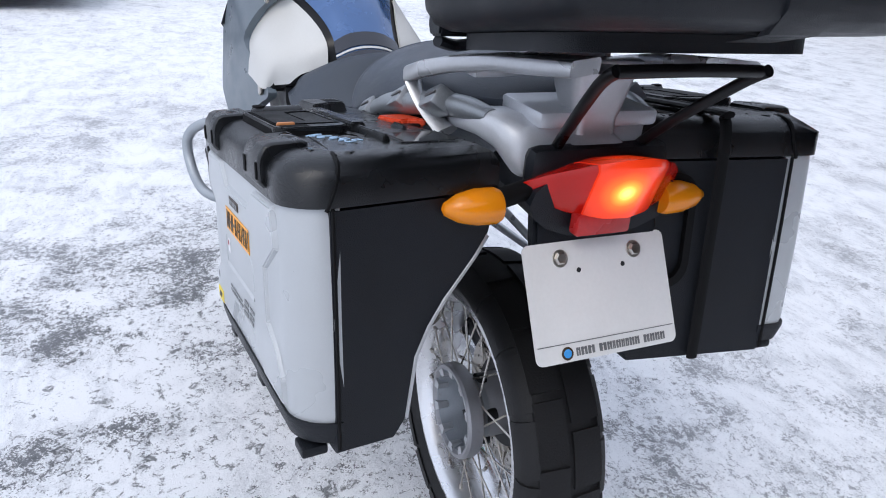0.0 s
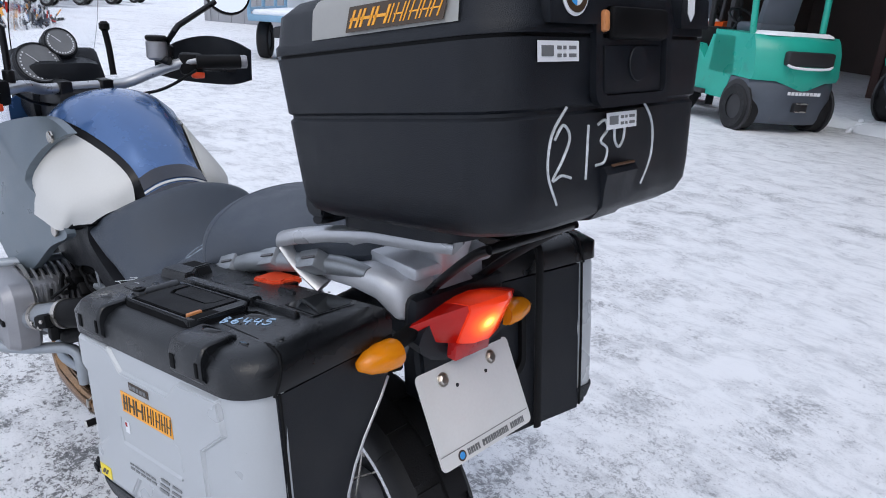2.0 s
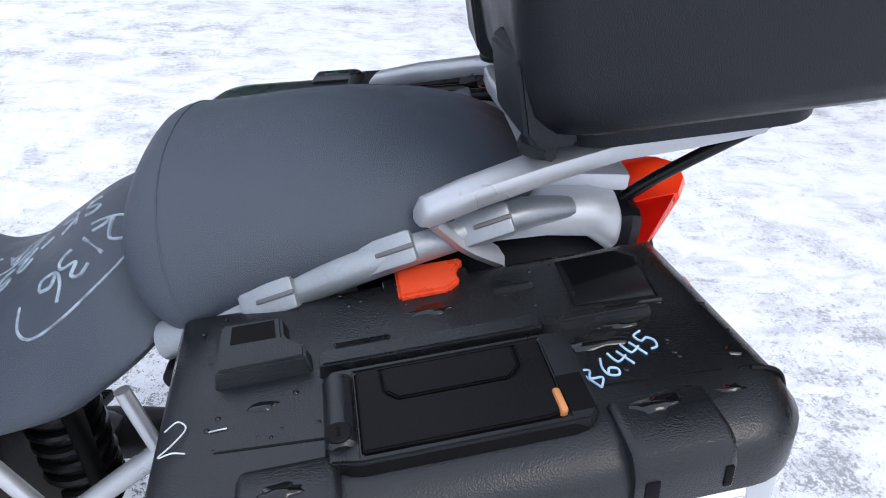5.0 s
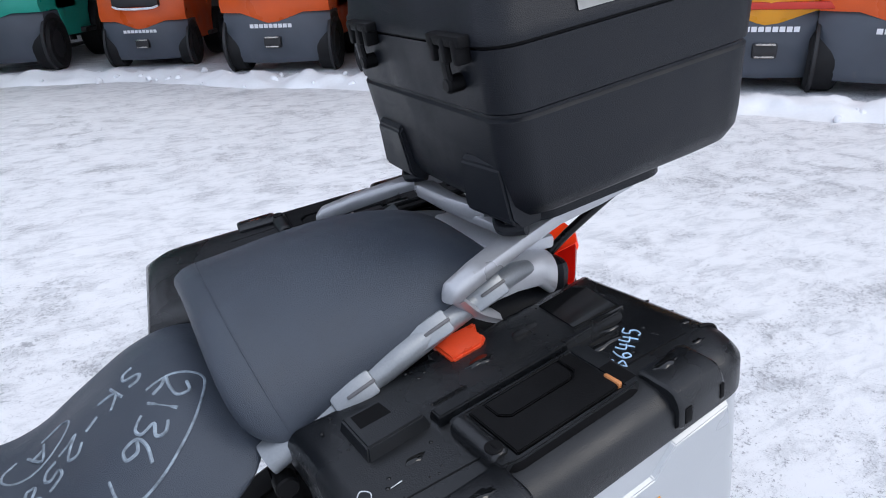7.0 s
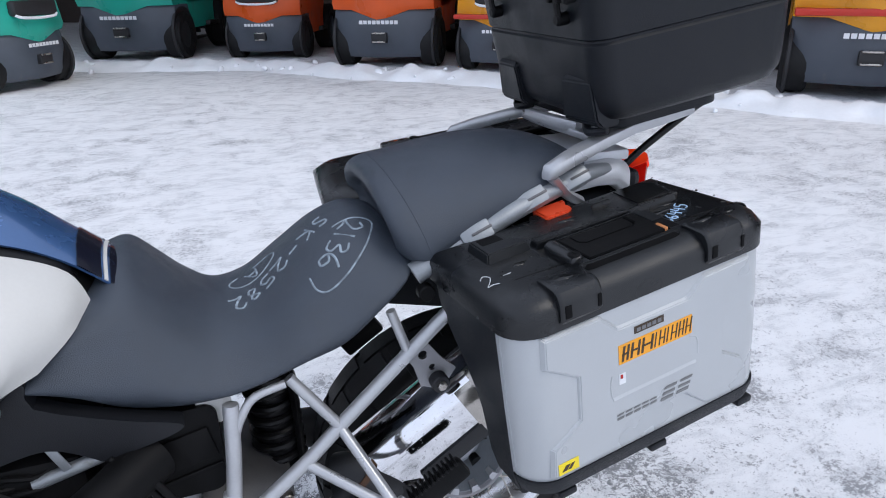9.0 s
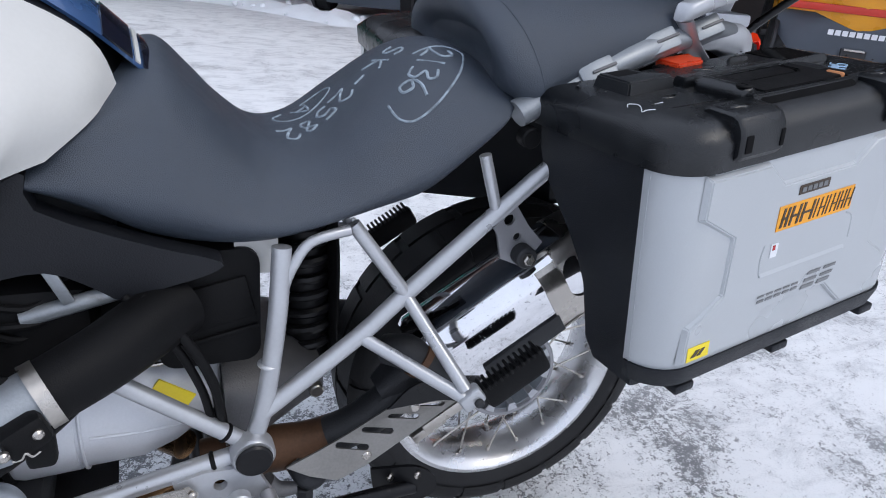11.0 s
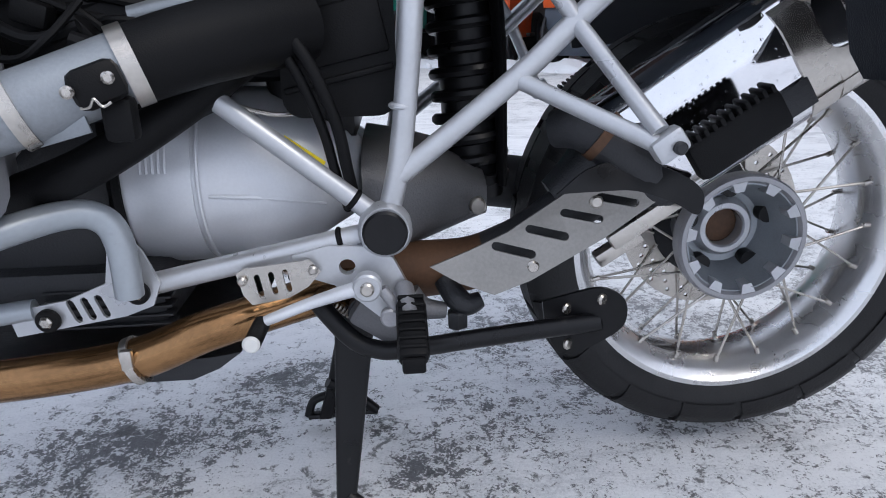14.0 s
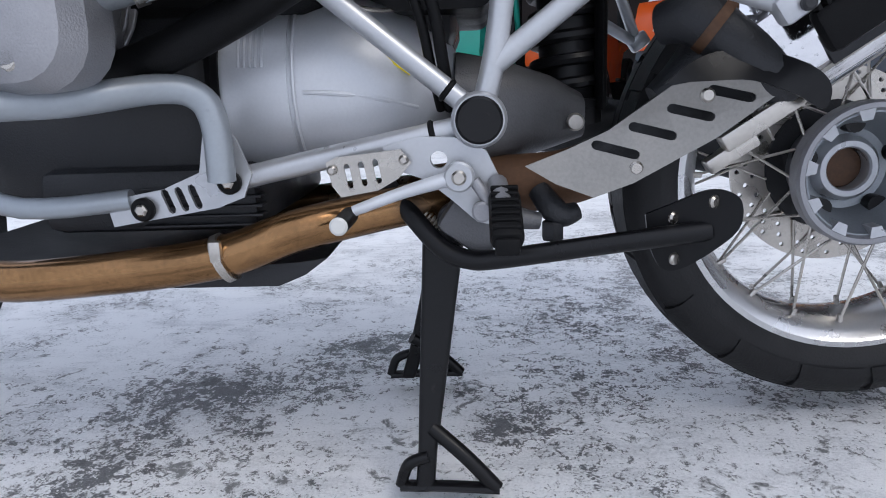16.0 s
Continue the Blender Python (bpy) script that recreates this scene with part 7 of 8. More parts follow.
def front_end():
    hb = part("handlebar", tube(B(), [(-0.745, yy(-1, 0.335), 1.050), (-0.80, yy(-1, 0.235), 1.068), (-0.87, yy(-1, 0.155), 1.068), (-0.925, yy(-1, 0.10), 1.052), (-0.938, CY, 1.052), (-0.935, yy(1, 0.10), 1.056), (-0.90, yy(1, 0.165), 1.086), (-0.84, yy(1, 0.235), 1.118), (-0.80, yy(1, 0.33), 1.122)], 0.0135, seg=14), SILVER, bike, "silver wide handlebar")
    for s in (-1, 1):
        y = lambda d: yy(s, d)
        dz, dx = (0.006, -0.055) if s > 0 else (-0.040, -0.012)
        e0, e1 = ((-0.782, y(0.350), 1.121), (-0.825, y(0.245), 1.118)) if s > 0 else ((-0.728, y(0.362), 1.048), (-0.780, y(0.262), 1.064))
        grip = part("grip", tube(B(), [e0, e1], 0.0185, seg=16), BLACK_SOFT, hb, "black rubber grip")
        part("bar_end", disc(B(), Vector(e0) + (Vector(e0) - Vector(e1)).normalized() * 0.008, Vector(e0) - Vector(e1), 0.0175, 0.018), CAST, grip)
        # dark disc painted as the shade inside the hollow bar end
        part("bar_end_hole", disc(B(), Vector(e0) + (Vector(e0) - Vector(e1)).normalized() * 0.0165, Vector(e0) - Vector(e1), 0.009, 0.003), SHADOW, grip)
        part("switch_block", rbox(B(), (dx - 0.795, y(0.245), 1.105 + dz), (0.05, 0.06, 0.055), 0.01, Matrix.Rotation(radians(-25 * s), 3, "Z")), BLACK_SOFT, hb)
        part("switch", rbox(B(), (dx - 0.768, y(0.262), 1.118 + dz), (0.012, 0.025, 0.016), 0.003), CAST, hb)
        part("switch_button", rbox(B(), (dx - 0.772, y(0.25), 1.078 + dz), (0.022, 0.03, 0.016), 0.004), RED_CLIP, hb, "red switch button")
        part("lever", tube(B(), [(dx - 0.83, y(0.25), 1.09 + dz), (dx - 0.82, y(0.34), 1.085 + dz), (dx - 0.79, y(0.42), 1.083 + dz)], 0.006, seg=8), BLACK_PAINT, hb)
        # hand guard
        bm = B()
        rows = [[Vector((x + dx, y(d - 0.035), 1.10 + dz + z)) for d, x in ((0.43, -0.74), (0.42, -0.81), (0.37, -0.865), (0.29, -0.885), (0.22, -0.875))] for z in (-0.062, -0.02, 0.025, 0.068)]
        for k, row in enumerate(rows):
            for i, p in enumerate(row):
                mid = 1.10 + dz + 0.004
                p.z = mid + (p.z - mid) * (0.62, 0.92, 1.0, 0.78, 0.34)[i] + (0.0, 0.0, 0.004, 0.0, -0.01)[i]
        grid_skin(bm, rows, 4, 4, 0.004)
        part("hand_guard", bm, BLACK, hb, "black plastic hand guard")
        # mirror
        elbow = [(-0.815 + dx, y(0.200), 1.10 + dz), (-0.825 + dx, y(0.197), 1.16 + dz * 0.5), (-0.838, y(0.198), 1.196), (-0.846, y(0.212), 1.207), (-0.885, y(0.318 if s < 0 else 0.345), 1.268)]
        stem = part("mirror_stem", tube(B(), elbow, 0.0075, seg=10, bend=False), BLACK_PAINT, hb)
        part("mirror_nut", disc(B(), (-0.822 + dx, y(0.198), 1.135 + dz), (0, 0, 1), 0.0125, 0.03, 0.003, 12), BLACK_PAINT, hb)
        mc = Vector((-0.89, y(0.337 if s < 0 else 0.386), 1.295))
        fc = Vector((0.93, -s * 0.16 - 0.12, 0.40 if s < 0 else 0.34)).normalized()
        bm = B()
        lathe(bm, [(0, -0.03), (0.03, -0.027), (0.055, -0.012), (0.064, 0.0), (0.064, 0.006), (0.059, 0.008), (0, 0.006)], mc, fc, 32, False)
        mir = part("mirror", bm, BLACK_PAINT, hb, "round black mirror")
        part("mirror_glass", disc(B(), mc + fc * 0.009, fc, 0.0585, 0.002, 0.0005, 36), MIRROR, mir, "mirror glass")
    for s in (-1, 1):
        part("bar_clamp", rbox(B(), (-0.935, yy(s, 0.05), 1.050), (0.045, 0.03, 0.04), 0.006), BLACK_PAINT, hb)
    # fluid reservoir
    rs = part("fluid_reservoir", disc(B(), (-0.88, yy(1, 0.168), 1.145), (0, 0, 1), 0.026, 0.05, 0.006), CAST, bike, "brake fluid reservoir with black cap")
    part("reservoir_bracket", tube(B(), [(-0.88, yy(1, 0.168), 1.125), (-0.85, yy(1, 0.185), 1.118)], 0.011, seg=10), BLACK_PAINT, rs)
    part("reservoir_cap", disc(B(), (-0.88, yy(1, 0.168), 1.174), (0, 0, 1), 0.027, 0.012, 0.003), BLACK_SOFT, rs)
    # instruments
    face = Vector((0.86, 0, 0.5)).normalized()
    bm = B()
    rot = Matrix.Rotation(radians(-32), 3, "Y")
    rbox(bm, (-1.085, CY + 0.0, 1.080), (0.05, 0.22, 0.11), 0.02, rot)
    disc(bm, (-1.060, CY - 0.058, 1.090), face, 0.058, 0.035, 0.006, 32)
    disc(bm, (-1.085, CY + 0.008, 1.138), face, 0.043, 0.035, 0.006, 32)
    ins = part("instrument_panel", bm, BLACK, bike, "black instrument cluster with two dials")
    for p, r in (((-1.060, CY - 0.058, 1.090), 0.050), ((-1.085, CY + 0.008, 1.138), 0.036)):
        c = Vector(p) + face * 0.019
        dial = part("dial", disc(B(), c, face, r, 0.002, 0.0005, 32), GREY_INK, ins, "grey dial with pale marks")
        bm = B()
        e1 = Vector((0, 1, 0))
        e2 = face.cross(e1)
        for k in range(22):
            a = radians(-40 + k * 12.5)
            q = c + face * 0.0015 + r * 0.84 * (math.cos(a) * e1 - math.sin(a) * e2)
            disc(bm, q, face, 0.0022, 0.001, 0.0003, 8)
        tube(bm, [c + face * 0.002, c + face * 0.002 + r * 0.7 * (-0.7 * e1 + 0.7 * e2)], 0.0012, seg=6)
        part("dial_marks", bm, WHITE_INK, dial)
        part("dial_rim", lathe(B(), [(r, -0.002), (r * 1.07, -0.002), (r * 1.07, 0.004), (r, 0.004)], c, face, 32), BLACK_PAINT, dial)
    part("display", rbox(B(), (-1.052, CY + 0.043, 1.080), (0.004, 0.075, 0.034), 0.001, rot), STEEL, ins, "grey display")
    # stalk for a holder
    part("holder_stalk", tube(B(), [(-1.0, CY + 0.105, 1.07), (-1.01, CY + 0.104, 1.14), (-1.015, CY + 0.10, 1.18)], 0.008, seg=10), BLACK_SOFT, bike, "black ball-joint holder stalk")
    part("holder_ball", disc(B(), (-1.016, CY + 0.10, 1.192), (0, 0, 1), 0.013, 0.026, 0.009, 16), BLACK_SOFT, bike)
    # windscreen
    bm = B()
    rows = [[Vector((x0 - 0.10 * (1 - (k / 3.0) ** 2) * 1.0, CY + 0.02 + 0.105 * g * k / 3.0, z)) for k in (-3, -2, -1, 0, 1, 2, 3)] for x0, g, z in ((-1.16, 0.95, 1.08), (-1.12, 1.05, 1.20), (-1.07, 0.95, 1.32), (-1.045, 0.65, 1.37))]
    grid_skin(bm, rows, 4, 3, 0.003)
    ws = part("windscreen", bm, GLASS, bike, "clear scratched plastic windscreen")
    ws.visible_shadow = False
    bm = B()
    rbox(bm, (-1.10, CY, 1.03), (0.16, 0.20, 0.16), 0.04)
    part("headlamp_housing", bm, BLACK, bike)
    bm = B()
    loft(bm, [[Vector((x, CY + a, z + b)) for a, b in rr(w, h, 0.03)] for x, w, z, h in ((-1.08, 0.26, 0.97, 0.10), (-1.25, 0.20, 0.93, 0.08), (-1.42, 0.12, 0.86, 0.04), (-1.52, 0.08, 0.82, 0.02))])
    part("beak", bm, BLUE, bike, "blue front beak")
    part("cable", tube(B(), [(-0.80, yy(1, 0.23), 1.10), (-0.88, yy(1, 0.16), 1.04), (-0.97, yy(1, 0.05), 1.02)], 0.004, seg=8), BLACK_SOFT, bike)
    part("cable", tube(B(), [(-0.80, yy(-1, 0.23), 1.09), (-0.90, yy(-1, 0.14), 1.03), (-0.98, yy(-1, 0.04), 1.0)], 0.004, seg=8), BLACK_SOFT, bike)
    bm = B()
    rbox(bm, (-0.97, CY, 0.93), (0.14, 0.16, 0.24), 0.03)
    part("steering_head", bm, BLACK_PAINT, bike)


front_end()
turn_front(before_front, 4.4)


# ---- the yard round it ----
GREEN_P = surface("sea_green_paint", (0.02, 0.40, 0.30), 0.35, vary=0.1, scale=3, spots=((0.05, 0.25, 0.2), 5, 0.2))
ORANGE_P = surface("orange_paint", (0.72, 0.10, 0.012), 0.35, vary=0.1, scale=3, spots=((0.5, 0.1, 0.03), 5, 0.2))
YELLOW_P = surface("yellow_paint", (0.78, 0.33, 0.012), 0.35, vary=0.1, scale=3, spots=((0.55, 0.25, 0.03), 5, 0.2))
SLATE = surface("slate_grey_paint", (0.075, 0.088, 0.11), 0.5, vary=0.15, scale=4, spots=((0.13, 0.13, 0.13), 6, 0.25))
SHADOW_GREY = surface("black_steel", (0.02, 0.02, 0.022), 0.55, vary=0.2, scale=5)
RED_P = surface("red_paint", (0.55, 0.03, 0.015), 0.35, vary=0.1, scale=3)
CLAD = surface("grey_cladding", (0.30, 0.31, 0.33), 0.6, vary=0.08, scale=1.2, fine=30)
BROWN = surface("brown_sheet_metal", (0.045, 0.032, 0.028), 0.65, vary=0.25, scale=1.5, fine=20)
SHEDROOF = surface("rusty_shed_steel", (0.06, 0.03, 0.025), 0.7, vary=0.3, scale=1.0, fine=15)
CONCRETE = surface("pale_concrete", (0.30, 0.29, 0.275), 0.8, vary=0.15, scale=0.6, fine=8)
CAR_SILVER = surface("silver_car_paint", (0.40, 0.41, 0.42), 0.28, metal=0.5, vary=0.05, scale=3)
CAR_NAVY = surface("dark_blue_car_paint", (0.025, 0.035, 0.07), 0.25, metal=0.2, vary=0.05, scale=3)
CAR_WHITE = surface("white_car_paint", (0.72, 0.73, 0.74), 0.3, vary=0.05, scale=3)
DARK_GLASS = surface("dark_window_glass", (0.03, 0.04, 0.05), 0.08, vary=0.1, scale=2, rough_vary=0.03)
TARP = surface("blue_tarpaulin", (0.03, 0.20, 0.48), 0.5, vary=0.2, scale=2, bump=0.4, fine=12)
TURQ = surface("turquoise_sheet", (0.02, 0.34, 0.36), 0.5, vary=0.15, scale=2)
RED_BOX = surface("dull_red_container", (0.28, 0.03, 0.03), 0.55, vary=0.15, scale=1)
BLUE_BOX = surface("dark_blue_container", (0.02, 0.05, 0.16), 0.55, vary=0.15, scale=1)
TRUCK_BLUE = surface("pale_blue_frame_paint", (0.20, 0.36, 0.50), 0.4, vary=0.1, scale=3)


def wheel_part(parent, x, y, r, w, name="wheel"):
    bm = B()
    lathe(bm, [(r * 0.55, -w * 0.42), (r * 0.9, -w * 0.5), (r, -w * 0.38), (r, w * 0.38), (r * 0.9, w * 0.5), (r * 0.55, w * 0.42)], (x, y, r), (0, 1, 0), 28)
    wh = part(name, bm, RUBBER, parent)
    s = 1 if y > 0 else -1
    bm = B()
    lathe(bm, [(0, s * w * 0.2), (r * 0.2, s * w * 0.25), (r * 0.24, s * w * 0.12), (r * 0.5, s * w * 0.2), (r * 0.57, s * w * 0.4), (r * 0.57, -s * w * 0.3), (0, -s * w * 0.3)], (x, y, r), (0, 1, 0), 20, False)
    part("rim", bm, SLATE, wh)


def forklift(m, paint, post, label, group, snow=True, stripe=False):
    f = thing("forklift", m, label, "forklift", group)

    def box_ring(x, w, z0, z1, r):
        return [Vector((x, a, (z0 + z1) / 2 + b)) for a, b in rr(w, z1 - z0, r, n=4)]

    # dark counterweight base with a rounded plan
    bm = B()
    loft(bm, [[Vector((x0 + 0.30 * (1 - math.cos(min(1.0, abs(y) / 0.52) * 1.25)) * g + dx, y, z)) for y, dx in ((-0.52, 0), (-0.45, 0), (-0.3, 0), (0, 0), (0.3, 0), (0.45, 0), (0.52, 0))] + [Vector((0.62, 0.52, z)), Vector((0.62, -0.52, z))] for x0, g, z in ((0.10, 0.9, 0.10), (0.05, 1, 0.16), (0.01, 1, 0.36), (0.02, 1, 0.52), (0.04, 1, 0.56))])
    cw = part("counterweight", bm, SLATE, f, "slate grey counterweight", smooth=45)
    bm = B()
    # black block in place of a hollow; its colour paints the shade within
    rbox(bm, (0.02, 0, 0.30), (0.06, 0.16, 0.10), 0.01)
    part("tow_recess", bm, SHADOW_GREY, cw)
    for z in (0.262, 0.345):
        part("tow_pin", rbox(B(), (0.0, 0, z), (0.05, 0.13, 0.014), 0.004), STEEL, cw)
    for k in range(9):
        part("letter_bar", bars(B(), lambda a, b, d: Vector((-0.004 - d, a, 0.43 + b)), [(-0.2 + k * 0.045, -0.165 + k * 0.045)], 0.035, 0.004), WHITE_INK, cw)
    for y in (-0.43, 0.43):
        bm = B()
        disc(bm, (0.40, y * 1.19, 0.26), (0, 1, 0), 0.285, 0.03, 0.005, 24)
        part("wheel_arch", bm, SHADOW_GREY, cw)
    # painted hood
    bm = B()
    loft(bm, [[Vector((x0 + 0.26 * (1 - math.cos(min(1.0, abs(y) / 0.52) * 1.25)) * g, y, z - dz * (0.10 if abs(y) < 0.1 else 0))) for y in (-0.525, -0.45, -0.3, 0, 0.3, 0.45, 0.525)] + [Vector((1.02, 0.525, z + ext)), Vector((1.02, -0.525, z + ext))] for x0, g, z, dz, ext in ((0.02, 1, 0.56, 1, 0.02), (-0.01, 1, 0.62, 0, 0), (0.03, 1, 0.86, 0, 0), (0.08, 1, 0.97, 0, 0.0), (0.16, 0.8, 1.02, 0, 0.02))])
    hood = part("hood", bm, paint, f, smooth=45)
    bm = B()
    rbox(bm, (0.03, 0, 0.80), (0.10, 0.56, 0.15), 0.03)
    part("grille", bm, SHADOW_GREY, hood)
    part("grille_lip", tube(B(), [(0.0, -0.27, 0.74), (-0.025, -0.2, 0.715), (-0.035, 0, 0.705), (-0.025, 0.2, 0.715), (0.0, 0.27, 0.74)], 0.014, seg=8), FRESH if snow else SLATE, hood)
    if stripe:
        part("stripe", rbox(B(), (0.10, 0, 0.60), (0.22, 1.04, 0.05), 0.01), RED_P, hood, "red stripe")
    # flanks, step, floor
    for s in (-1, 1):
        bm = B()
        plate(bm, [(0.66, 0.30), (1.28, 0.30), (1.30, 0.52), (1.42, 0.72), (1.85, 0.80), (1.86, 0.88), (1.36, 0.86), (1.16, 0.70), (1.06, 0.98), (0.62, 0.98), (0.55, 0.62)], lambda a, b, d: (a, s * (0.525 - d), b), 0.12)
        part("flank", bm, paint, f)
        part("step", rbox(B(), (1.16, s * 0.50, 0.33), (0.3, 0.16, 0.05), 0.01), SHADOW_GREY, f)
        wheel_part(f, 0.40, s * 0.455, 0.245, 0.2, "rear_wheel")
        wheel_part(f, 1.68, s * 0.46, 0.32, 0.24, "front_wheel")
        # overhead guard
        part("front_post", tube(B(), [(1.62, s * 0.45, 0.82), (1.44, s * 0.46, 1.55), (1.36, s * 0.46, 1.85)], 0.038, seg=10), post, f)
        part("rear_post", tube(B(), [(0.46, s * 0.43, 0.98), (0.52, s * 0.45, 1.55), (0.55, s * 0.46, 1.85)], 0.035, seg=10), post, f)
        part("rear_lamp", disc(B(), (0.44, s * 0.44, 1.5), (1, 0, 0), 0.03, 0.04), WHITE_INK, f)
        part("mast_rail", rbox(B(), (2.02, s * 0.30, 1.12), (0.10, 0.07, 1.9), 0.01), SHADOW_GREY, f)
        bm = B()
        loft(bm, [[Vector((x, s * 0.26 + a, z + b)) for a, b in ((-0.06, -h), (0.06, -h), (0.06, h), (-0.06, h))] for x, z, h in ((2.10, 0.5, 0.02), (2.13, 0.06, 0.03), (2.16, 0.045, 0.022), (3.1, 0.035, 0.008))])
        part("fork", bm, SHADOW_GREY, f)
    for k in range(2):
        part("mast_crossbar", rbox(B(), (2.02, 0, 0.5 + 1.4 * k), (0.06, 0.56, 0.09), 0.01), SHADOW_GREY, f)
    part("lift_cylinder", tube(B(), [(2.0, 0.0, 0.15), (2.0, 0.0, 1.8)], 0.04, seg=10), SHADOW_GREY, f)
    part("carriage", rbox(B(), (2.09, 0, 0.40), (0.05, 0.9, 0.42), 0.01), SHADOW_GREY, f)
    bm = B()
    plate(bm, rr(0.98, 1.0, 0.08, 0.92, 0), lambda a, b, d: (a, b, 1.85 + d), 0.05, [rr(0.13, 0.84, 0.02, 0.55 + k * 0.18, 0) for k in range(5)])
    roof = part("guard_roof", bm, post, f)
    part("engine_box", rbox(B(), (0.95, 0, 0.70), (0.42, 0.94, 0.52), 0.03), SLATE, f)
    part("floor_plate", rbox(B(), (1.30, 0, 0.42), (0.62, 0.9, 0.05), 0.01), SHADOW_GREY, f)
    part("dashboard", rbox(B(), (1.66, 0, 0.85), (0.14, 0.8, 0.42), 0.04), SHADOW_GREY, f)
    part("steering_column", tube(B(), [(1.60, 0, 0.9), (1.38, 0, 1.18)], 0.025, seg=8), SHADOW_GREY, f)
    bm = B()
    lathe(bm, [(0.145, -0.012), (0.17, -0.012), (0.17, 0.012), (0.145, 0.012)], (1.37, 0, 1.19), (-0.6, 0, 0.8), 24)
    part("steering_wheel", bm, SHADOW_GREY, f)
    bm = B()
    rbox(bm, (0.88, 0, 1.08), (0.46, 0.46, 0.12), 0.04)
    seat_ = part("seat", bm, SLATE, f)
    part("backrest", rbox(B(), (0.68, 0, 1.32), (0.12, 0.44, 0.44), 0.05, Matrix.Rotation(radians(-10), 3, "Y")), SLATE, seat_)
    if snow:
        bm = B()
        loft(bm, [[Vector((0.92 + a * g, b * g, z)) for a, b in rr(0.96, 0.98, 0.1)] for g, z in ((1.0, 1.901), (0.99, 1.92), (0.93, 1.945))])
        part("snow_cover", bm, FRESH, roof)
        bm = B()
        loft(bm, [[Vector((0.40 + a * g, b * g, z)) for a, b in rr(0.44, 0.86, 0.12)] for g, z in ((1.0, 1.018), (0.97, 1.04), (0.85, 1.06))])
        part("snow_cover", bm, FRESH, hood)
    return f


def ground_pose(x, y, deg, s=1.0):
    return Matrix.Translation((x, y, -0.004)) @ Matrix.Rotation(radians(deg), 4, "Z") @ Matrix.Scale(s, 4)


green = forklift(ground_pose(-1.95, 8.6, 146, 1.17), GREEN_P, GREEN_P, "sea-green forklift with snow on its hood in the yard", "parked forklifts")
copy_thing(green, ground_pose(-1.25, 11.1, 66, 1.27))
orange = forklift(ground_pose(0.78, 10.3, 64, 1.18), ORANGE_P, SHADOW_GREY, "orange and grey forklift parked rear outwards", "parked forklifts")
for x, y, a in ((2.18, 8.4, 58), (6.35, 2.75, 38)):
    copy_thing(orange, ground_pose(x, y, a, 1.18))
for x, y, a in ((-8.1, 12.5, 95), (-6.6, 12.9, 100), (-5.75, 12.75, 100)):
    copy_thing(orange, ground_pose(x, y, a, 1.08))
yellow = forklift(ground_pose(3.45, 7.2, 52, 1.18), YELLOW_P, SHADOW_GREY, "yellow and grey forklift with a red stripe", "parked forklifts", stripe=True)
copy_thing(yellow, ground_pose(5.75, 3.75, 45, 1.18))


# ---- ridge of ploughed snow before the row ----
def snow_ridge():
    rnd = random.Random(5)
    path = spline([(-4.6, 12.4, 0), (-2.6, 10.9, 0), (-1.1, 10.1, 0), (0.6, 9.4, 0), (1.8, 7.9, 0), (3.0, 6.7, 0), (4.2, 4.9, 0), (5.1, 3.5, 0), (5.9, 2.3, 0), (7.2, 0.6, 0)], 26)
    verts, faces = [], []
    m = 11
    for i, p in enumerate(path):
        d = (path[min(i + 1, len(path) - 1)] - path[max(i - 1, 0)]).normalized()
        n = Vector((-d.y, d.x, 0))
        for k in range(m):
            t = k / (m - 1) * 2 - 1
            w = 0.36 + 0.1 * noise.noise((i * 0.11, 0, 0))
            q = p + n * (t * w + 0.12 * noise.noise((i * 0.2, k * 0.4, 2)))
            h = max(0, 1 - t * t) ** 1.3 * (0.12 + 0.07 * noise.noise((i * 0.16, 5, 0))) + 0.06 * noise.noise((q.x * 5, q.y * 5, 1)) * (1 - t * t) + 0.025 * noise.noise((q.x * 14, q.y * 14, 1)) * (1 - t * t)
            verts.append((q.x, q.y, max(h, 0) - 0.012))
    for i in range(len(path) - 1):
        for k in range(m - 1):
            a = i * m + k
            faces.append((a, a + 1, a + m + 1, a + m))
    me = bpy.data.meshes.new("snow_ridge")
    me.from_pydata(verts, [], faces)
    me.materials.append(FRESH)
    for p in me.polygons:
        p.use_smooth = True
    tagged(new("snow_ridge", me), "low ridge of ploughed snow before the forklifts", "snow ridge", kind="stuff")
    bm = B()
    for k in range(240):
        p = path[rnd.randrange(len(path))]
        r = rnd.uniform(0.015, 0.055)
        c = p + Vector((rnd.gauss(0, 0.22), rnd.gauss(0, 0.22), rnd.uniform(0.0, 0.06)))
        v = bmesh.ops.create_icosphere(bm, subdivisions=2, radius=r, matrix=Matrix.Translation(c))["verts"]
        for q in v:
            q.co += Vector((noise.noise(q.co * 14), noise.noise(q.co * 14 + Vector((5, 0, 0))), noise.noise(q.co * 14 + Vector((0, 5, 0))))) * r * 0.55
    ob = part("snow_clods", bm, FRESH, None, smooth=80)
    tagged(ob, "loose clods of snow on the ridge", "snow", kind="stuff")


snow_ridge()


# ---- buildings, turned together about the yard ----
YARD = Matrix.Translation((1.07, -0.65, 0)) @ Matrix.Rotation(radians(4.2), 4, "Z") @ Matrix.Translation((-1.07, 0.65, 0))


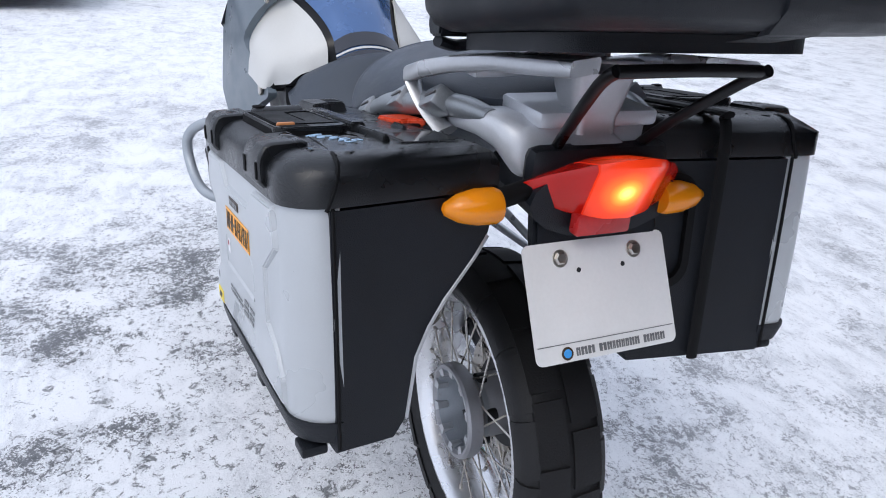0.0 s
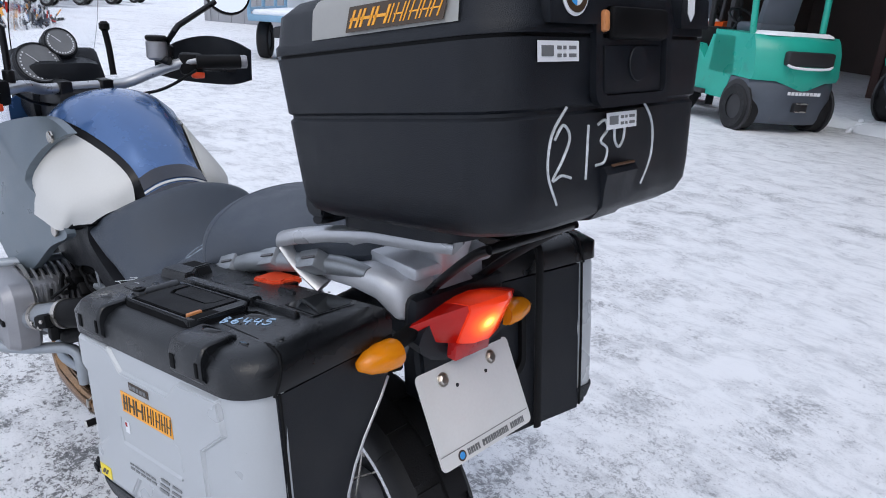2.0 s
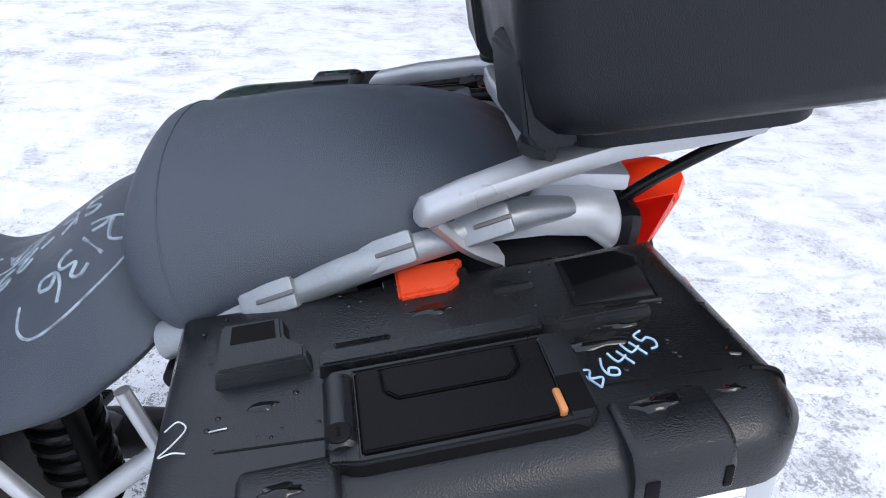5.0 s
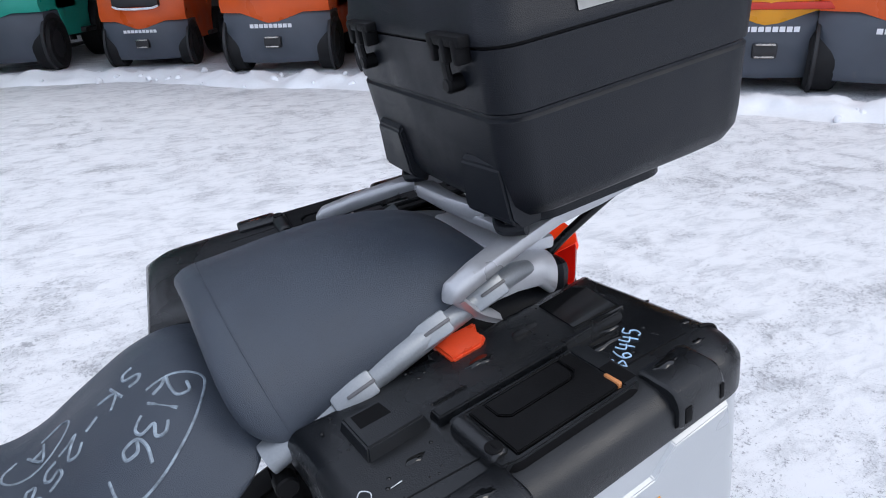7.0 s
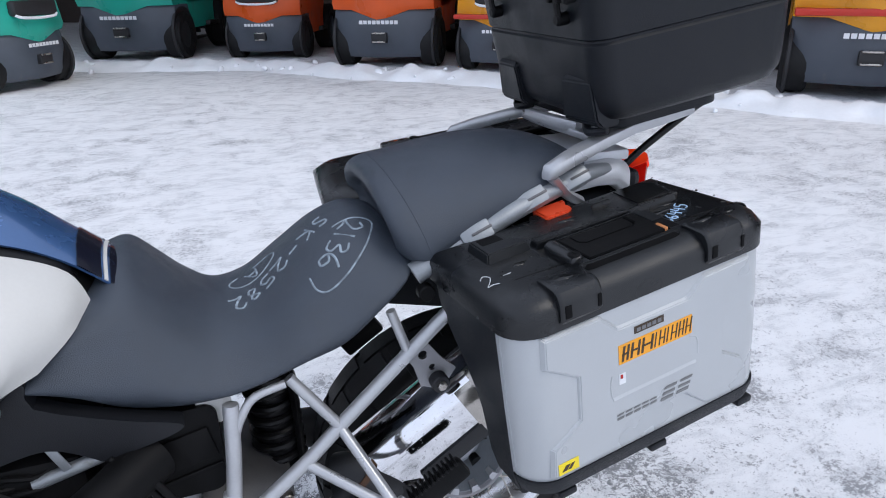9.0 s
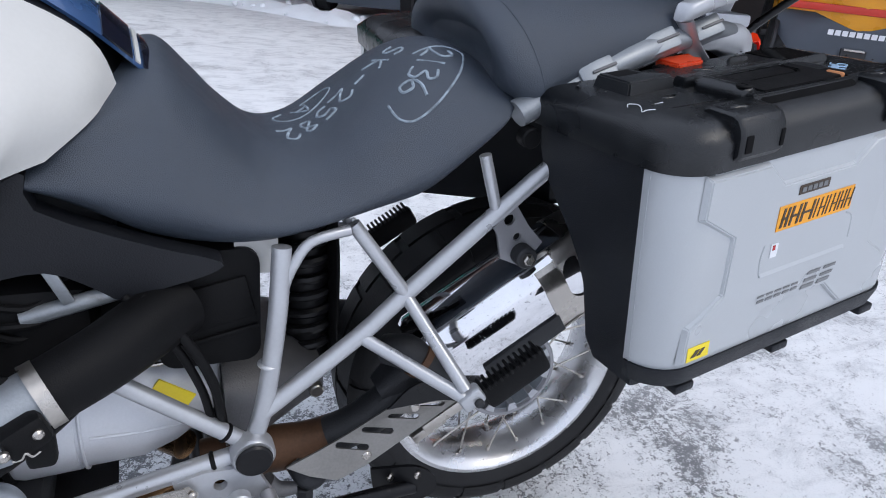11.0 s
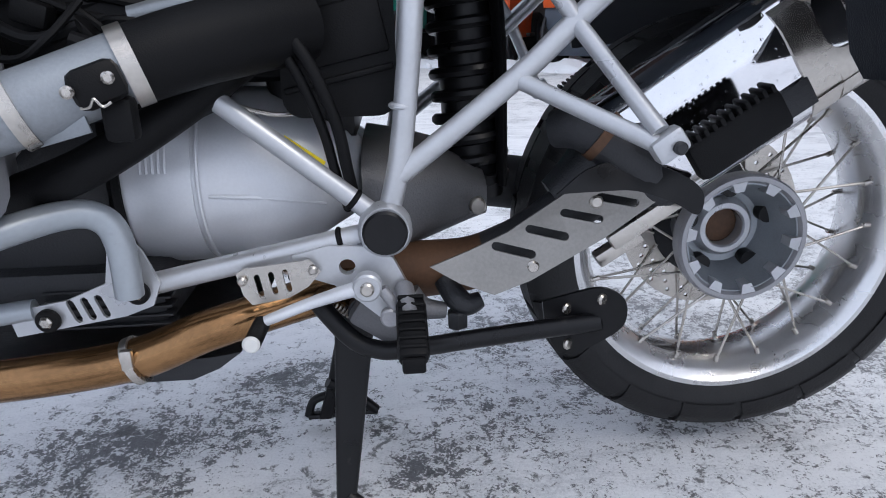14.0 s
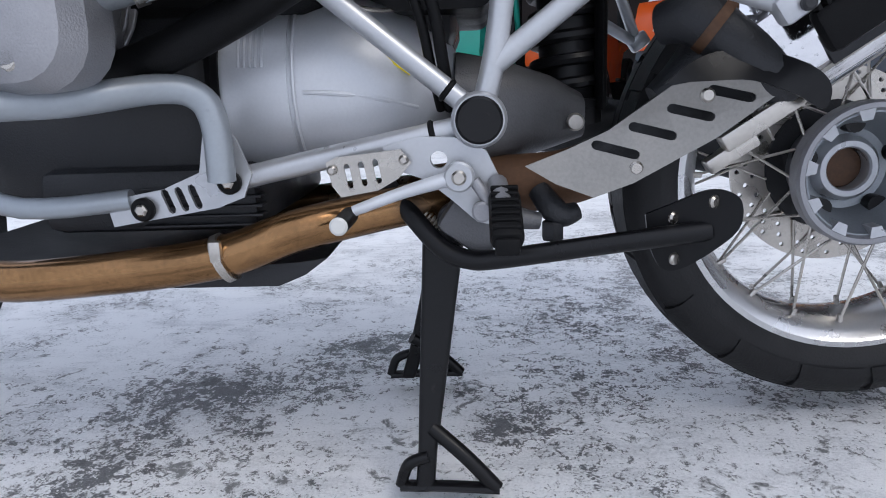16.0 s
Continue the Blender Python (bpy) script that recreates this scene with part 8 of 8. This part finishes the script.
def wall_between(name, a, b, z0, z1, thick, mat, label, cat="wall", kind="structure", ribs=0.0):
    a, b = Vector((*a, 0)), Vector((*b, 0))
    d = (b - a).normalized()
    n = Vector((-d.y, d.x, 0))
    bm = B()
    ln = (b - a).length
    q = [a, b, b + n * thick, a + n * thick]
    loft(bm, [[p + Vector((0, 0, z)) for p in q] for z in (z0, z1)])
    if ribs:
        k = 0.0
        while k < ln:
            c = a + d * k
            loft(bm, [[c - n * 0.03 + Vector((0, 0, z)), c - n * 0.03 + d * 0.06 + Vector((0, 0, z)), c + n * 0.01 + d * 0.06 + Vector((0, 0, z)), c + n * 0.01 + Vector((0, 0, z))] for z in (z0, z1)])
            k += ribs
    ob = part(name, bm, mat, None)
    return tagged(ob, label, cat, kind=kind)


HA, HB = Vector((-25.3, 15.0)), Vector((-9.6, 21.2))


def along(t):
    p = YARD @ (HA + (HB - HA) * t).to_3d()
    return (p.x, p.y)


hall = wall_between("wall_hall", along(0), along(0.43), 0, 8.0, 0.3, CLAD, "grey ribbed metal wall of a hall", ribs=0.6)
wall_between("wall_hall_end", along(0.71), along(0.85), 0, 8.0, 0.3, CLAD, "grey metal wall beside a big door", ribs=0.6)
wall_between("wall_hall_top", along(0.43), along(0.71), 5.2, 8.0, 0.3, CLAD, "grey metal wall over a big door", ribs=0.6)
wall_between("wall_hall_side", tuple(YARD @ Vector((-27.5, 26.0, 0)))[:2], along(0), 0, 8.0, 0.3, CLAD, "grey metal side wall of a hall", ribs=0.6)
door = wall_between("door_1", along(0.432), along(0.708), 0, 5.2, 0.12, BROWN, "large brown sheet-metal sliding door", "door", ribs=0.45)
p0, p1 = Vector((*along(0.575), 0)), Vector((*along(0.635), 0))
dd = (p1 - p0).normalized()
nn = Vector((dd.y, -dd.x, 0))
bm = B()
plate(bm, rr(0.95, 2.0, 0.02, 0.5, 1.15), lambda a, b, d: p0 + dd * a + nn * (0.05 + d) + Vector((0, 0, b)), 0.05, [rr(0.83, 1.88, 0.02, 0.5, 1.15)])
part("wicket_frame", bm, CONCRETE, door)
sg0 = Vector((*along(0.13), 0))
bm = B()
plate(bm, rr(0.7, 0.8, 0.02, 0, 2.9), lambda a, b, d: sg0 + dd * a + nn * (0.06 + d) + Vector((0, 0, b)), 0.03)
sign = part("wall_sign", bm, WHITE_INK, None)
tagged(sign, "small white and red sign on the hall wall", "sign")
bm = B()
bars(bm, lambda a, b, d: sg0 + dd * a + nn * (0.10 + d) + Vector((0, 0, 2.55 + b)), [(-0.3, 0.3)], 0.08, 0.01)
bars(bm, lambda a, b, d: sg0 + dd * a + nn * (0.10 + d) + Vector((0, 0, 3.2 + b)), [(-0.3, 0.3)], 0.07, 0.01)
part("sign_stripes", bm, RED_P, sign)
bm = B()
bars(bm, lambda a, b, d: sg0 + dd * a + nn * (0.10 + d) + Vector((0, 0, 2.85 + b)), [(-0.25, -0.1), (-0.06, 0.04), (0.08, 0.25)], 0.14, 0.01)
part("sign_bars", bm, GREY_INK, sign)


def shed():
    d = Vector((0.73, -0.68, 0)).normalized()
    n = Vector((0.68, 0.73, 0)).normalized()
    o = Vector((-12.1, 20.45, 0))
    ln = 44.0

    def P(a, b, z):
        return YARD @ (o + d * a + n * b + Vector((0, 0, z)))

    bm = B()
    loft(bm, [[P(a, b, z) for b, z in ((-0.8, 6.4), (9.5, 7.4), (9.5, 7.55), (-0.8, 6.55))] for a in (-0.5, ln)])
    tagged(part("roof_shed", bm, SHEDROOF, None), "rusty brown open shed roof", "roof", kind="structure")
    bm = B()
    loft(bm, [[P(a, b, z) for b, z in ((9.2, 0), (9.4, 0), (9.4, 7.38), (9.2, 7.38))] for a in (-0.3, ln)])
    tagged(part("wall_shed_back", bm, BROWN, None), "dark brown back wall of the shed", "wall", kind="structure")
    for a in (-0.3, ln - 0.2):
        bm = B()
        loft(bm, [[P(a + t, b, z) for b, z in ((0, 0), (9.4, 0), (9.4, 7.38), (0, 6.46))] for t in (0, 0.2)])
        tagged(part("wall_shed_end", bm, BROWN, None), "dark brown end wall of the shed", "wall", kind="structure")
    for k in range(9):
        bm = B()
        rbox(bm, P(0.3 + k * 5.1, 4.0, 3.42), (0.16, 0.16, 6.86), 0.01)
        tagged(part("shed_post", bm, SHEDROOF, None), "rusty brown steel shed post", "post", "posts of the shed")
    bm = B()
    loft(bm, [[P(a, b, z) for b, z in ((-0.75, 5.9), (-0.55, 5.9), (-0.55, 6.42), (-0.75, 6.42))] for a in (-0.3, ln)])
    tagged(part("shed_beam", bm, SHEDROOF, None), "rusty brown beam along the shed front", "beam", kind="structure")


shed()


# far low building with windows
def far_building():
    b = thing("far_building", YARD @ Matrix.Translation((-66, 24, 0)) @ Matrix.Rotation(radians(22), 4, "Z"), "grey concrete works building with a flat snowy roof", "building")
    bm = B()
    rbox(bm, (0, -4.5, 3.6), (7, 25, 7.2), 0.05)
    wl_ = part("wall", bm, CONCRETE, b)
    part("roof", rbox(B(), (0, -4.5, 7.35), (7.6, 25.6, 0.3), 0.05), FRESH, b)
    for r in range(2):
        for k in range(8):
            bm = B()
            rbox(bm, (3.5, -15 + k * 3, 1.9 + r * 3.0), (0.12, 2.1, 1.3), 0.02)
            win = part("window", bm, DARK_GLASS, b)
            part("window_frame", rbox(B(), (3.54, -15 + k * 3, 1.9 + r * 3.0), (0.1, 0.07, 1.3), 0.01), CONCRETE, win)
    part("cornice", rbox(B(), (3.55, -4.5, 6.7), (0.2, 25.2, 0.25), 0.03), SLATE, b)
    s = thing("far_hall", YARD @ Matrix.Translation((-92, 44, 0)) @ Matrix.Rotation(radians(25), 4, "Z"), "long low hall under a snowy gable roof", "building")
    part("wall", rbox(B(), (0, 0, 2.0), (12, 30, 4.0), 0.05), CONCRETE, s)
    bm = B()
    loft(bm, [[Vector((x, y, z)) for x, z in ((-6.5, 3.9), (6.5, 3.9), (0, 6.0))] for y in (-15.4, 15.4)])
    part("roof", bm, FRESH, s)
    for x, y, mat, ln, lab in ((-78, 38, RED_BOX, 7.0, "dull red shipping container"), (-70, 40, RED_BOX, 5.0, "dull red shipping container"), (-46, 14, BLUE_BOX, 9.0, "dark blue shipping container")):
        c = thing("container", YARD @ Matrix.Translation((x, y, 0)) @ Matrix.Rotation(radians(25), 4, "Z"), lab + " with snow on top", "container", "shipping containers")
        bm = B()
        rbox(bm, (0, 0, 1.3), (2.4, ln, 2.6), 0.03)
        part("body", bm, mat, c)
        part("snow_cover", rbox(B(), (0, 0, 2.67), (2.4, ln, 0.14), 0.05), FRESH, c)
        for k in range(int(ln / 0.4)):
            part("corrugation", rbox(B(), (1.21, -ln / 2 + 0.3 + k * 0.4, 1.3), (0.05, 0.16, 2.3), 0.01), mat, c)
    hill = B()
    pts = [(-420, -60), (-415, 60), (-400, 160), (-370, 260)]
    loft(hill, [[Vector((x, y, -1)), Vector((x, y, z)), Vector((x - 60, y, -1))] for (x, y), z in zip(pts, (14, 22, 18, 12))])
    tagged(part("backdrop", hill, CONCRETE, None), "pale snowy hills in the distance", "hills", kind="structure")


far_building()


# ---- parked cars ----
def car(m, paint, label, high=1.0):
    c = thing("car", m, label, "car", "parked cars")
    prof = [(0, 0.35), (0.02, 0.75), (0.12, 0.95 * high), (1.0, 1.0 * high), (3.2, 0.98 * high), (4.2, 0.85 * high), (4.35, 0.6), (4.3, 0.32), (0.1, 0.30)]
    bm = B()
    loft(bm, [[Vector((x, y, z if k else z)) for x, z in prof] for k, y in enumerate((-0.85, -0.80, 0.80, 0.85))])
    bmesh.ops.bevel(bm, geom=[e for e in bm.edges if e.calc_face_angle(0) > 0.35], offset=0.05, segments=2, affect="EDGES")
    body = part("body", bm, paint, c, smooth=50)
    cab = [(0.15, 0.96 * high), (0.35, 1.45 * high), (0.9, 1.6 * high), (2.1, 1.6 * high), (2.9, 1.0 * high)]
    bm = B()
    loft(bm, [[Vector((1.5 + (x - 1.5) * g, y, z)) for x, z in cab] for y, g in ((-0.78, 1), (-0.62, 0.99), (0.62, 0.99), (0.78, 1))])
    part("cabin", bm, DARK_GLASS, c, "dark glazed cabin")
    bm = B()
    rbox(bm, (1.5, 0, 1.61 * high), (1.5, 1.36, 0.07), 0.03)
    part("roof", bm, paint, c)
    for s in (-1, 1):
        for x in (0.75, 3.4):
            bm = B()
            lathe(bm, [(0.2, -0.1), (0.3, -0.11), (0.33, -0.08), (0.33, 0.08), (0.3, 0.11), (0.2, 0.1)], (x, s * 0.78, 0.33), (0, 1, 0), 24)
            w = part("wheel", bm, RUBBER, c)
            bm = B()
            disc(bm, (x, s * 0.82, 0.33), (0, 1, 0), 0.2, 0.1, 0.02, 20)
            part("rim", bm, CAR_SILVER, w)
            for k in range(5):
                a = 2 * math.pi * k / 5
                # dark discs on the solid rim paint the shade between spokes
                part("spoke_gap", disc(B(), (x + 0.11 * math.cos(a), s * 0.872, 0.33 + 0.11 * math.sin(a)), (0, 1, 0), 0.035, 0.01, 0.002, 10), SHADOW_GREY, w)
        for x in (0.5, 1.55, 2.5):
            part("pillar", tube(B(), [(x, s * 0.79, 0.98 * high), (x + 0.1 if x < 2 else 2.1, s * 0.66, 1.6 * high)], 0.035, seg=8), paint, c)
        part("tail_light", rbox(B(), (0.0, s * 0.68, 0.85 * high), (0.06, 0.2, 0.18), 0.02), RED_P, c)
        part("headlight", rbox(B(), (4.3, s * 0.62, 0.72 * high), (0.1, 0.32, 0.14), 0.03), WHITE_INK, c)
        part("side_mirror", rbox(B(), (2.75, s * 0.93, 1.1 * high), (0.1, 0.18, 0.14), 0.03), paint, c)
    part("bumper", rbox(B(), (4.38, 0, 0.45), (0.14, 1.62, 0.22), 0.04), SLATE, c)
    part("bumper", rbox(B(), (0.0, 0, 0.45), (0.14, 1.62, 0.22), 0.04), SLATE, c)
    part("snow_cover", rbox(B(), (1.5, 0, 1.67 * high), (1.4, 1.26, 0.08), 0.03), FRESH, c)
    return c


car(Matrix.Translation((-11.7, -3.3, 0)) @ Matrix.Rotation(radians(88), 4, "Z"), CAR_SILVER, "silver off-road car parked on the snow", 1.18)
car(Matrix.Translation((-9.3, -5.6, 0)) @ Matrix.Rotation(radians(86), 4, "Z"), CAR_NAVY, "dark blue car parked beside a silver one")
for x, y, a, p in ((-36.0, 9.6, 60, CAR_WHITE), (-39.0, 12.4, 58, CAR_SILVER), (-42.5, 15.6, 55, CAR_WHITE), (-47.5, 19.5, 50, CAR_SILVER)):
    car(YARD @ Matrix.Translation((x, y, 0)) @ Matrix.Rotation(radians(a), 4, "Z"), p, ("white" if p is CAR_WHITE else "silver") + " car parked in a row on snow")


def truck():
    t = thing("truck", YARD @ Matrix.Translation((-11.9, 9.65, 0)) @ Matrix.Rotation(radians(133), 4, "Z"), "small white cab truck with a pale blue open bed frame", "truck")

    def ring(x, w, z, h):
        return [Vector((x, a, z + b)) for a, b in rr(w, h, 0.09, n=4)]

    bm = B()
    loft(bm, [ring(1.7, 1.66, 1.72, 1.74), ring(1.74, 1.7, 1.72, 1.78), ring(3.1, 1.7, 1.70, 1.78), ring(3.25, 1.6, 1.5, 1.3)])
    cab = part("cab", bm, CAR_WHITE, t)
    part("rear_window", rbox(B(), (1.70, 0, 2.14), (0.06, 1.0, 0.40), 0.05), DARK_GLASS, cab)
    for s in (-1, 1):
        part("side_window", rbox(B(), (2.5, s * 0.845, 2.10), (0.7, 0.03, 0.42), 0.01), DARK_GLASS, cab)
        part("side_mirror", rbox(B(), (3.0, s * 1.15, 1.95), (0.08, 0.16, 0.36), 0.03), SHADOW_GREY, cab)
        part("mirror_arm", tube(B(), [(3.0, s * 0.84, 1.8), (3.0, s * 1.12, 1.85)], 0.02, seg=6), SHADOW_GREY, cab)
        for z in (0.95, 1.3, 1.7):
            part("bed_rail", tube(B(), [(-2.4, s * 0.85, z), (1.55, s * 0.85, z)], 0.04, seg=8), TRUCK_BLUE, t)
        for x in (-2.4, -1.1, 0.2, 1.5):
            part("bed_post", tube(B(), [(x, s * 0.85, 0.8), (x, s * 0.85, 1.75)], 0.04, seg=8), TRUCK_BLUE, t)
        for x in (-1.6, 2.4):
            wheel_part(t, x, s * 0.72, 0.36, 0.24)
    for z in (1.3, 1.75):
        part("bed_crossbar", tube(B(), [(1.55, -0.85, z), (1.55, 0.85, z)], 0.04, seg=8), TRUCK_BLUE, t)
    part("bed", rbox(B(), (-0.45, 0, 0.8), (4.0, 1.75, 0.12), 0.02), TRUCK_BLUE, t)
    part("chassis", rbox(B(), (0.2, 0, 0.55), (5.2, 0.8, 0.2), 0.02), SHADOW_GREY, t)
    part("snow_cover", rbox(B(), (-0.45, 0, 0.9), (3.9, 1.6, 0.1), 0.04), FRESH, t)


truck()


def excavator():
    e = thing("excavator", YARD @ Matrix.Translation((-29.5, 5.6, 0)) @ Matrix.Rotation(radians(72), 4, "Z"), "orange excavator with its arm reaching over a scrap heap", "excavator")
    part("cabin", rbox(B(), (-0.3, 0.6, 2.3), (1.6, 1.2, 1.7), 0.08), DARK_GLASS, e)
    part("house", rbox(B(), (-1.4, -0.2, 1.9), (2.4, 2.4, 1.2), 0.12), ORANGE_P, e)
    for s in (-1, 1):
        bm = B()
        rbox(bm, (-0.6, s * 1.1, 0.45), (3.6, 0.55, 0.9), 0.3)
        part("track", bm, SHADOW_GREY, e)
    bm = B()
    loft(bm, [[Vector((x, a, z + b)) for a, b in ((-0.18, -h), (0.18, -h), (0.18, h), (-0.18, h))] for x, z, h in ((0.2, 1.5, 0.3), (1.1, 2.8, 0.34), (1.9, 3.5, 0.34), (2.7, 3.55, 0.28), (4.6, 3.2, 0.2))])
    boom = part("boom", bm, ORANGE_P, e)
    bm = B()
    loft(bm, [[Vector((x + a, b, z)) for a, b in ((-h, -0.15), (h, -0.15), (h, 0.15), (-h, 0.15))] for x, z, h in ((4.8, 3.7, 0.2), (4.6, 3.0, 0.3), (4.0, 1.5, 0.16))])
    part("dipper", bm, ORANGE_P, e)
    part("hydraulic_ram", tube(B(), [(2.0, 0, 3.95), (4.7, 0, 3.65)], 0.07, seg=8), SHADOW_GREY, boom)
    bm = B()
    rbox(bm, (3.95, 0, 1.3), (0.5, 0.6, 0.7), 0.15)
    part("bucket", bm, SHADOW_GREY, e)


excavator()


def heap(name, c, rad, n, mats, size, seed, label, cat):
    rnd = random.Random(seed)
    for i, mat in enumerate(mats):
        bm = B()
        for k in range(n // len(mats)):
            a, r = rnd.uniform(0, 2 * math.pi), rad * math.sqrt(rnd.random())
            x, y = tuple(YARD @ Vector((c[0] + r * math.cos(a), c[1] + r * math.sin(a) * 0.6, 0)))[:2]
            top = max(0.05, 1.0 * (1 - r / rad))
            rot = Euler((rnd.uniform(0, 3), rnd.uniform(0, 3), rnd.uniform(0, 3))).to_matrix()
            s = rnd.uniform(0.5, 1.2) * size
            rbox(bm, (x, y, rnd.uniform(0.1, top + 0.1)), (s * rnd.uniform(0.8, 2.6), s * rnd.uniform(0.06, 0.3), s * rnd.uniform(0.06, 0.35)), s * 0.02, rot, 1)
        tagged(part(name, bm, mat, None), label, cat, kind="stuff")


heap("scrap_heap", (-24.0, 5.0), 5.4, 2400, (SHADOW_GREY, SLATE, CAR_SILVER, FRESH, SHADOW_GREY, RED_P, YELLOW_P, TARP, SLATE, FRESH, SHADOW_GREY, SHADOW_GREY, SLATE, SLATE, SHADOW_GREY, FRESH), 0.27, 3, "heap of coloured scrap motorcycle and machine parts", "scrap heap")


def tarp(m, mat, label):
    bm = B()
    rows = []
    for i in range(13):
        rows.append([])
        for j in range(13):
            x, y = i / 6 - 1, j / 6 - 1
            z = 2.1 * (1 - abs(x) ** 3) * (1 - abs(y) ** 4) + 0.25 * noise.noise((x * 2.3 + m.translation.x, y * 2.3, 1))
            rows[-1].append(Vector((x * 2.4, y * 1.8, max(0, z))))
    loft(bm, rows, caps=False, closed=False)
    ob = part("tarpaulin_pile", bm, mat, None, smooth=80)
    ob.matrix_world = m
    tagged(ob, label, "tarpaulin", "covered piles")


for x, y, mat in ((-50.0, 19.0, TARP), (-55.0, 23.0, TARP), (-60.5, 27.0, TURQ)):
    tarp(YARD @ Matrix.Translation((x, y, 0)) @ Matrix.Rotation(radians(30), 4, "Z"), mat, ("blue" if mat is TARP else "turquoise") + " tarpaulin over a pile of goods")
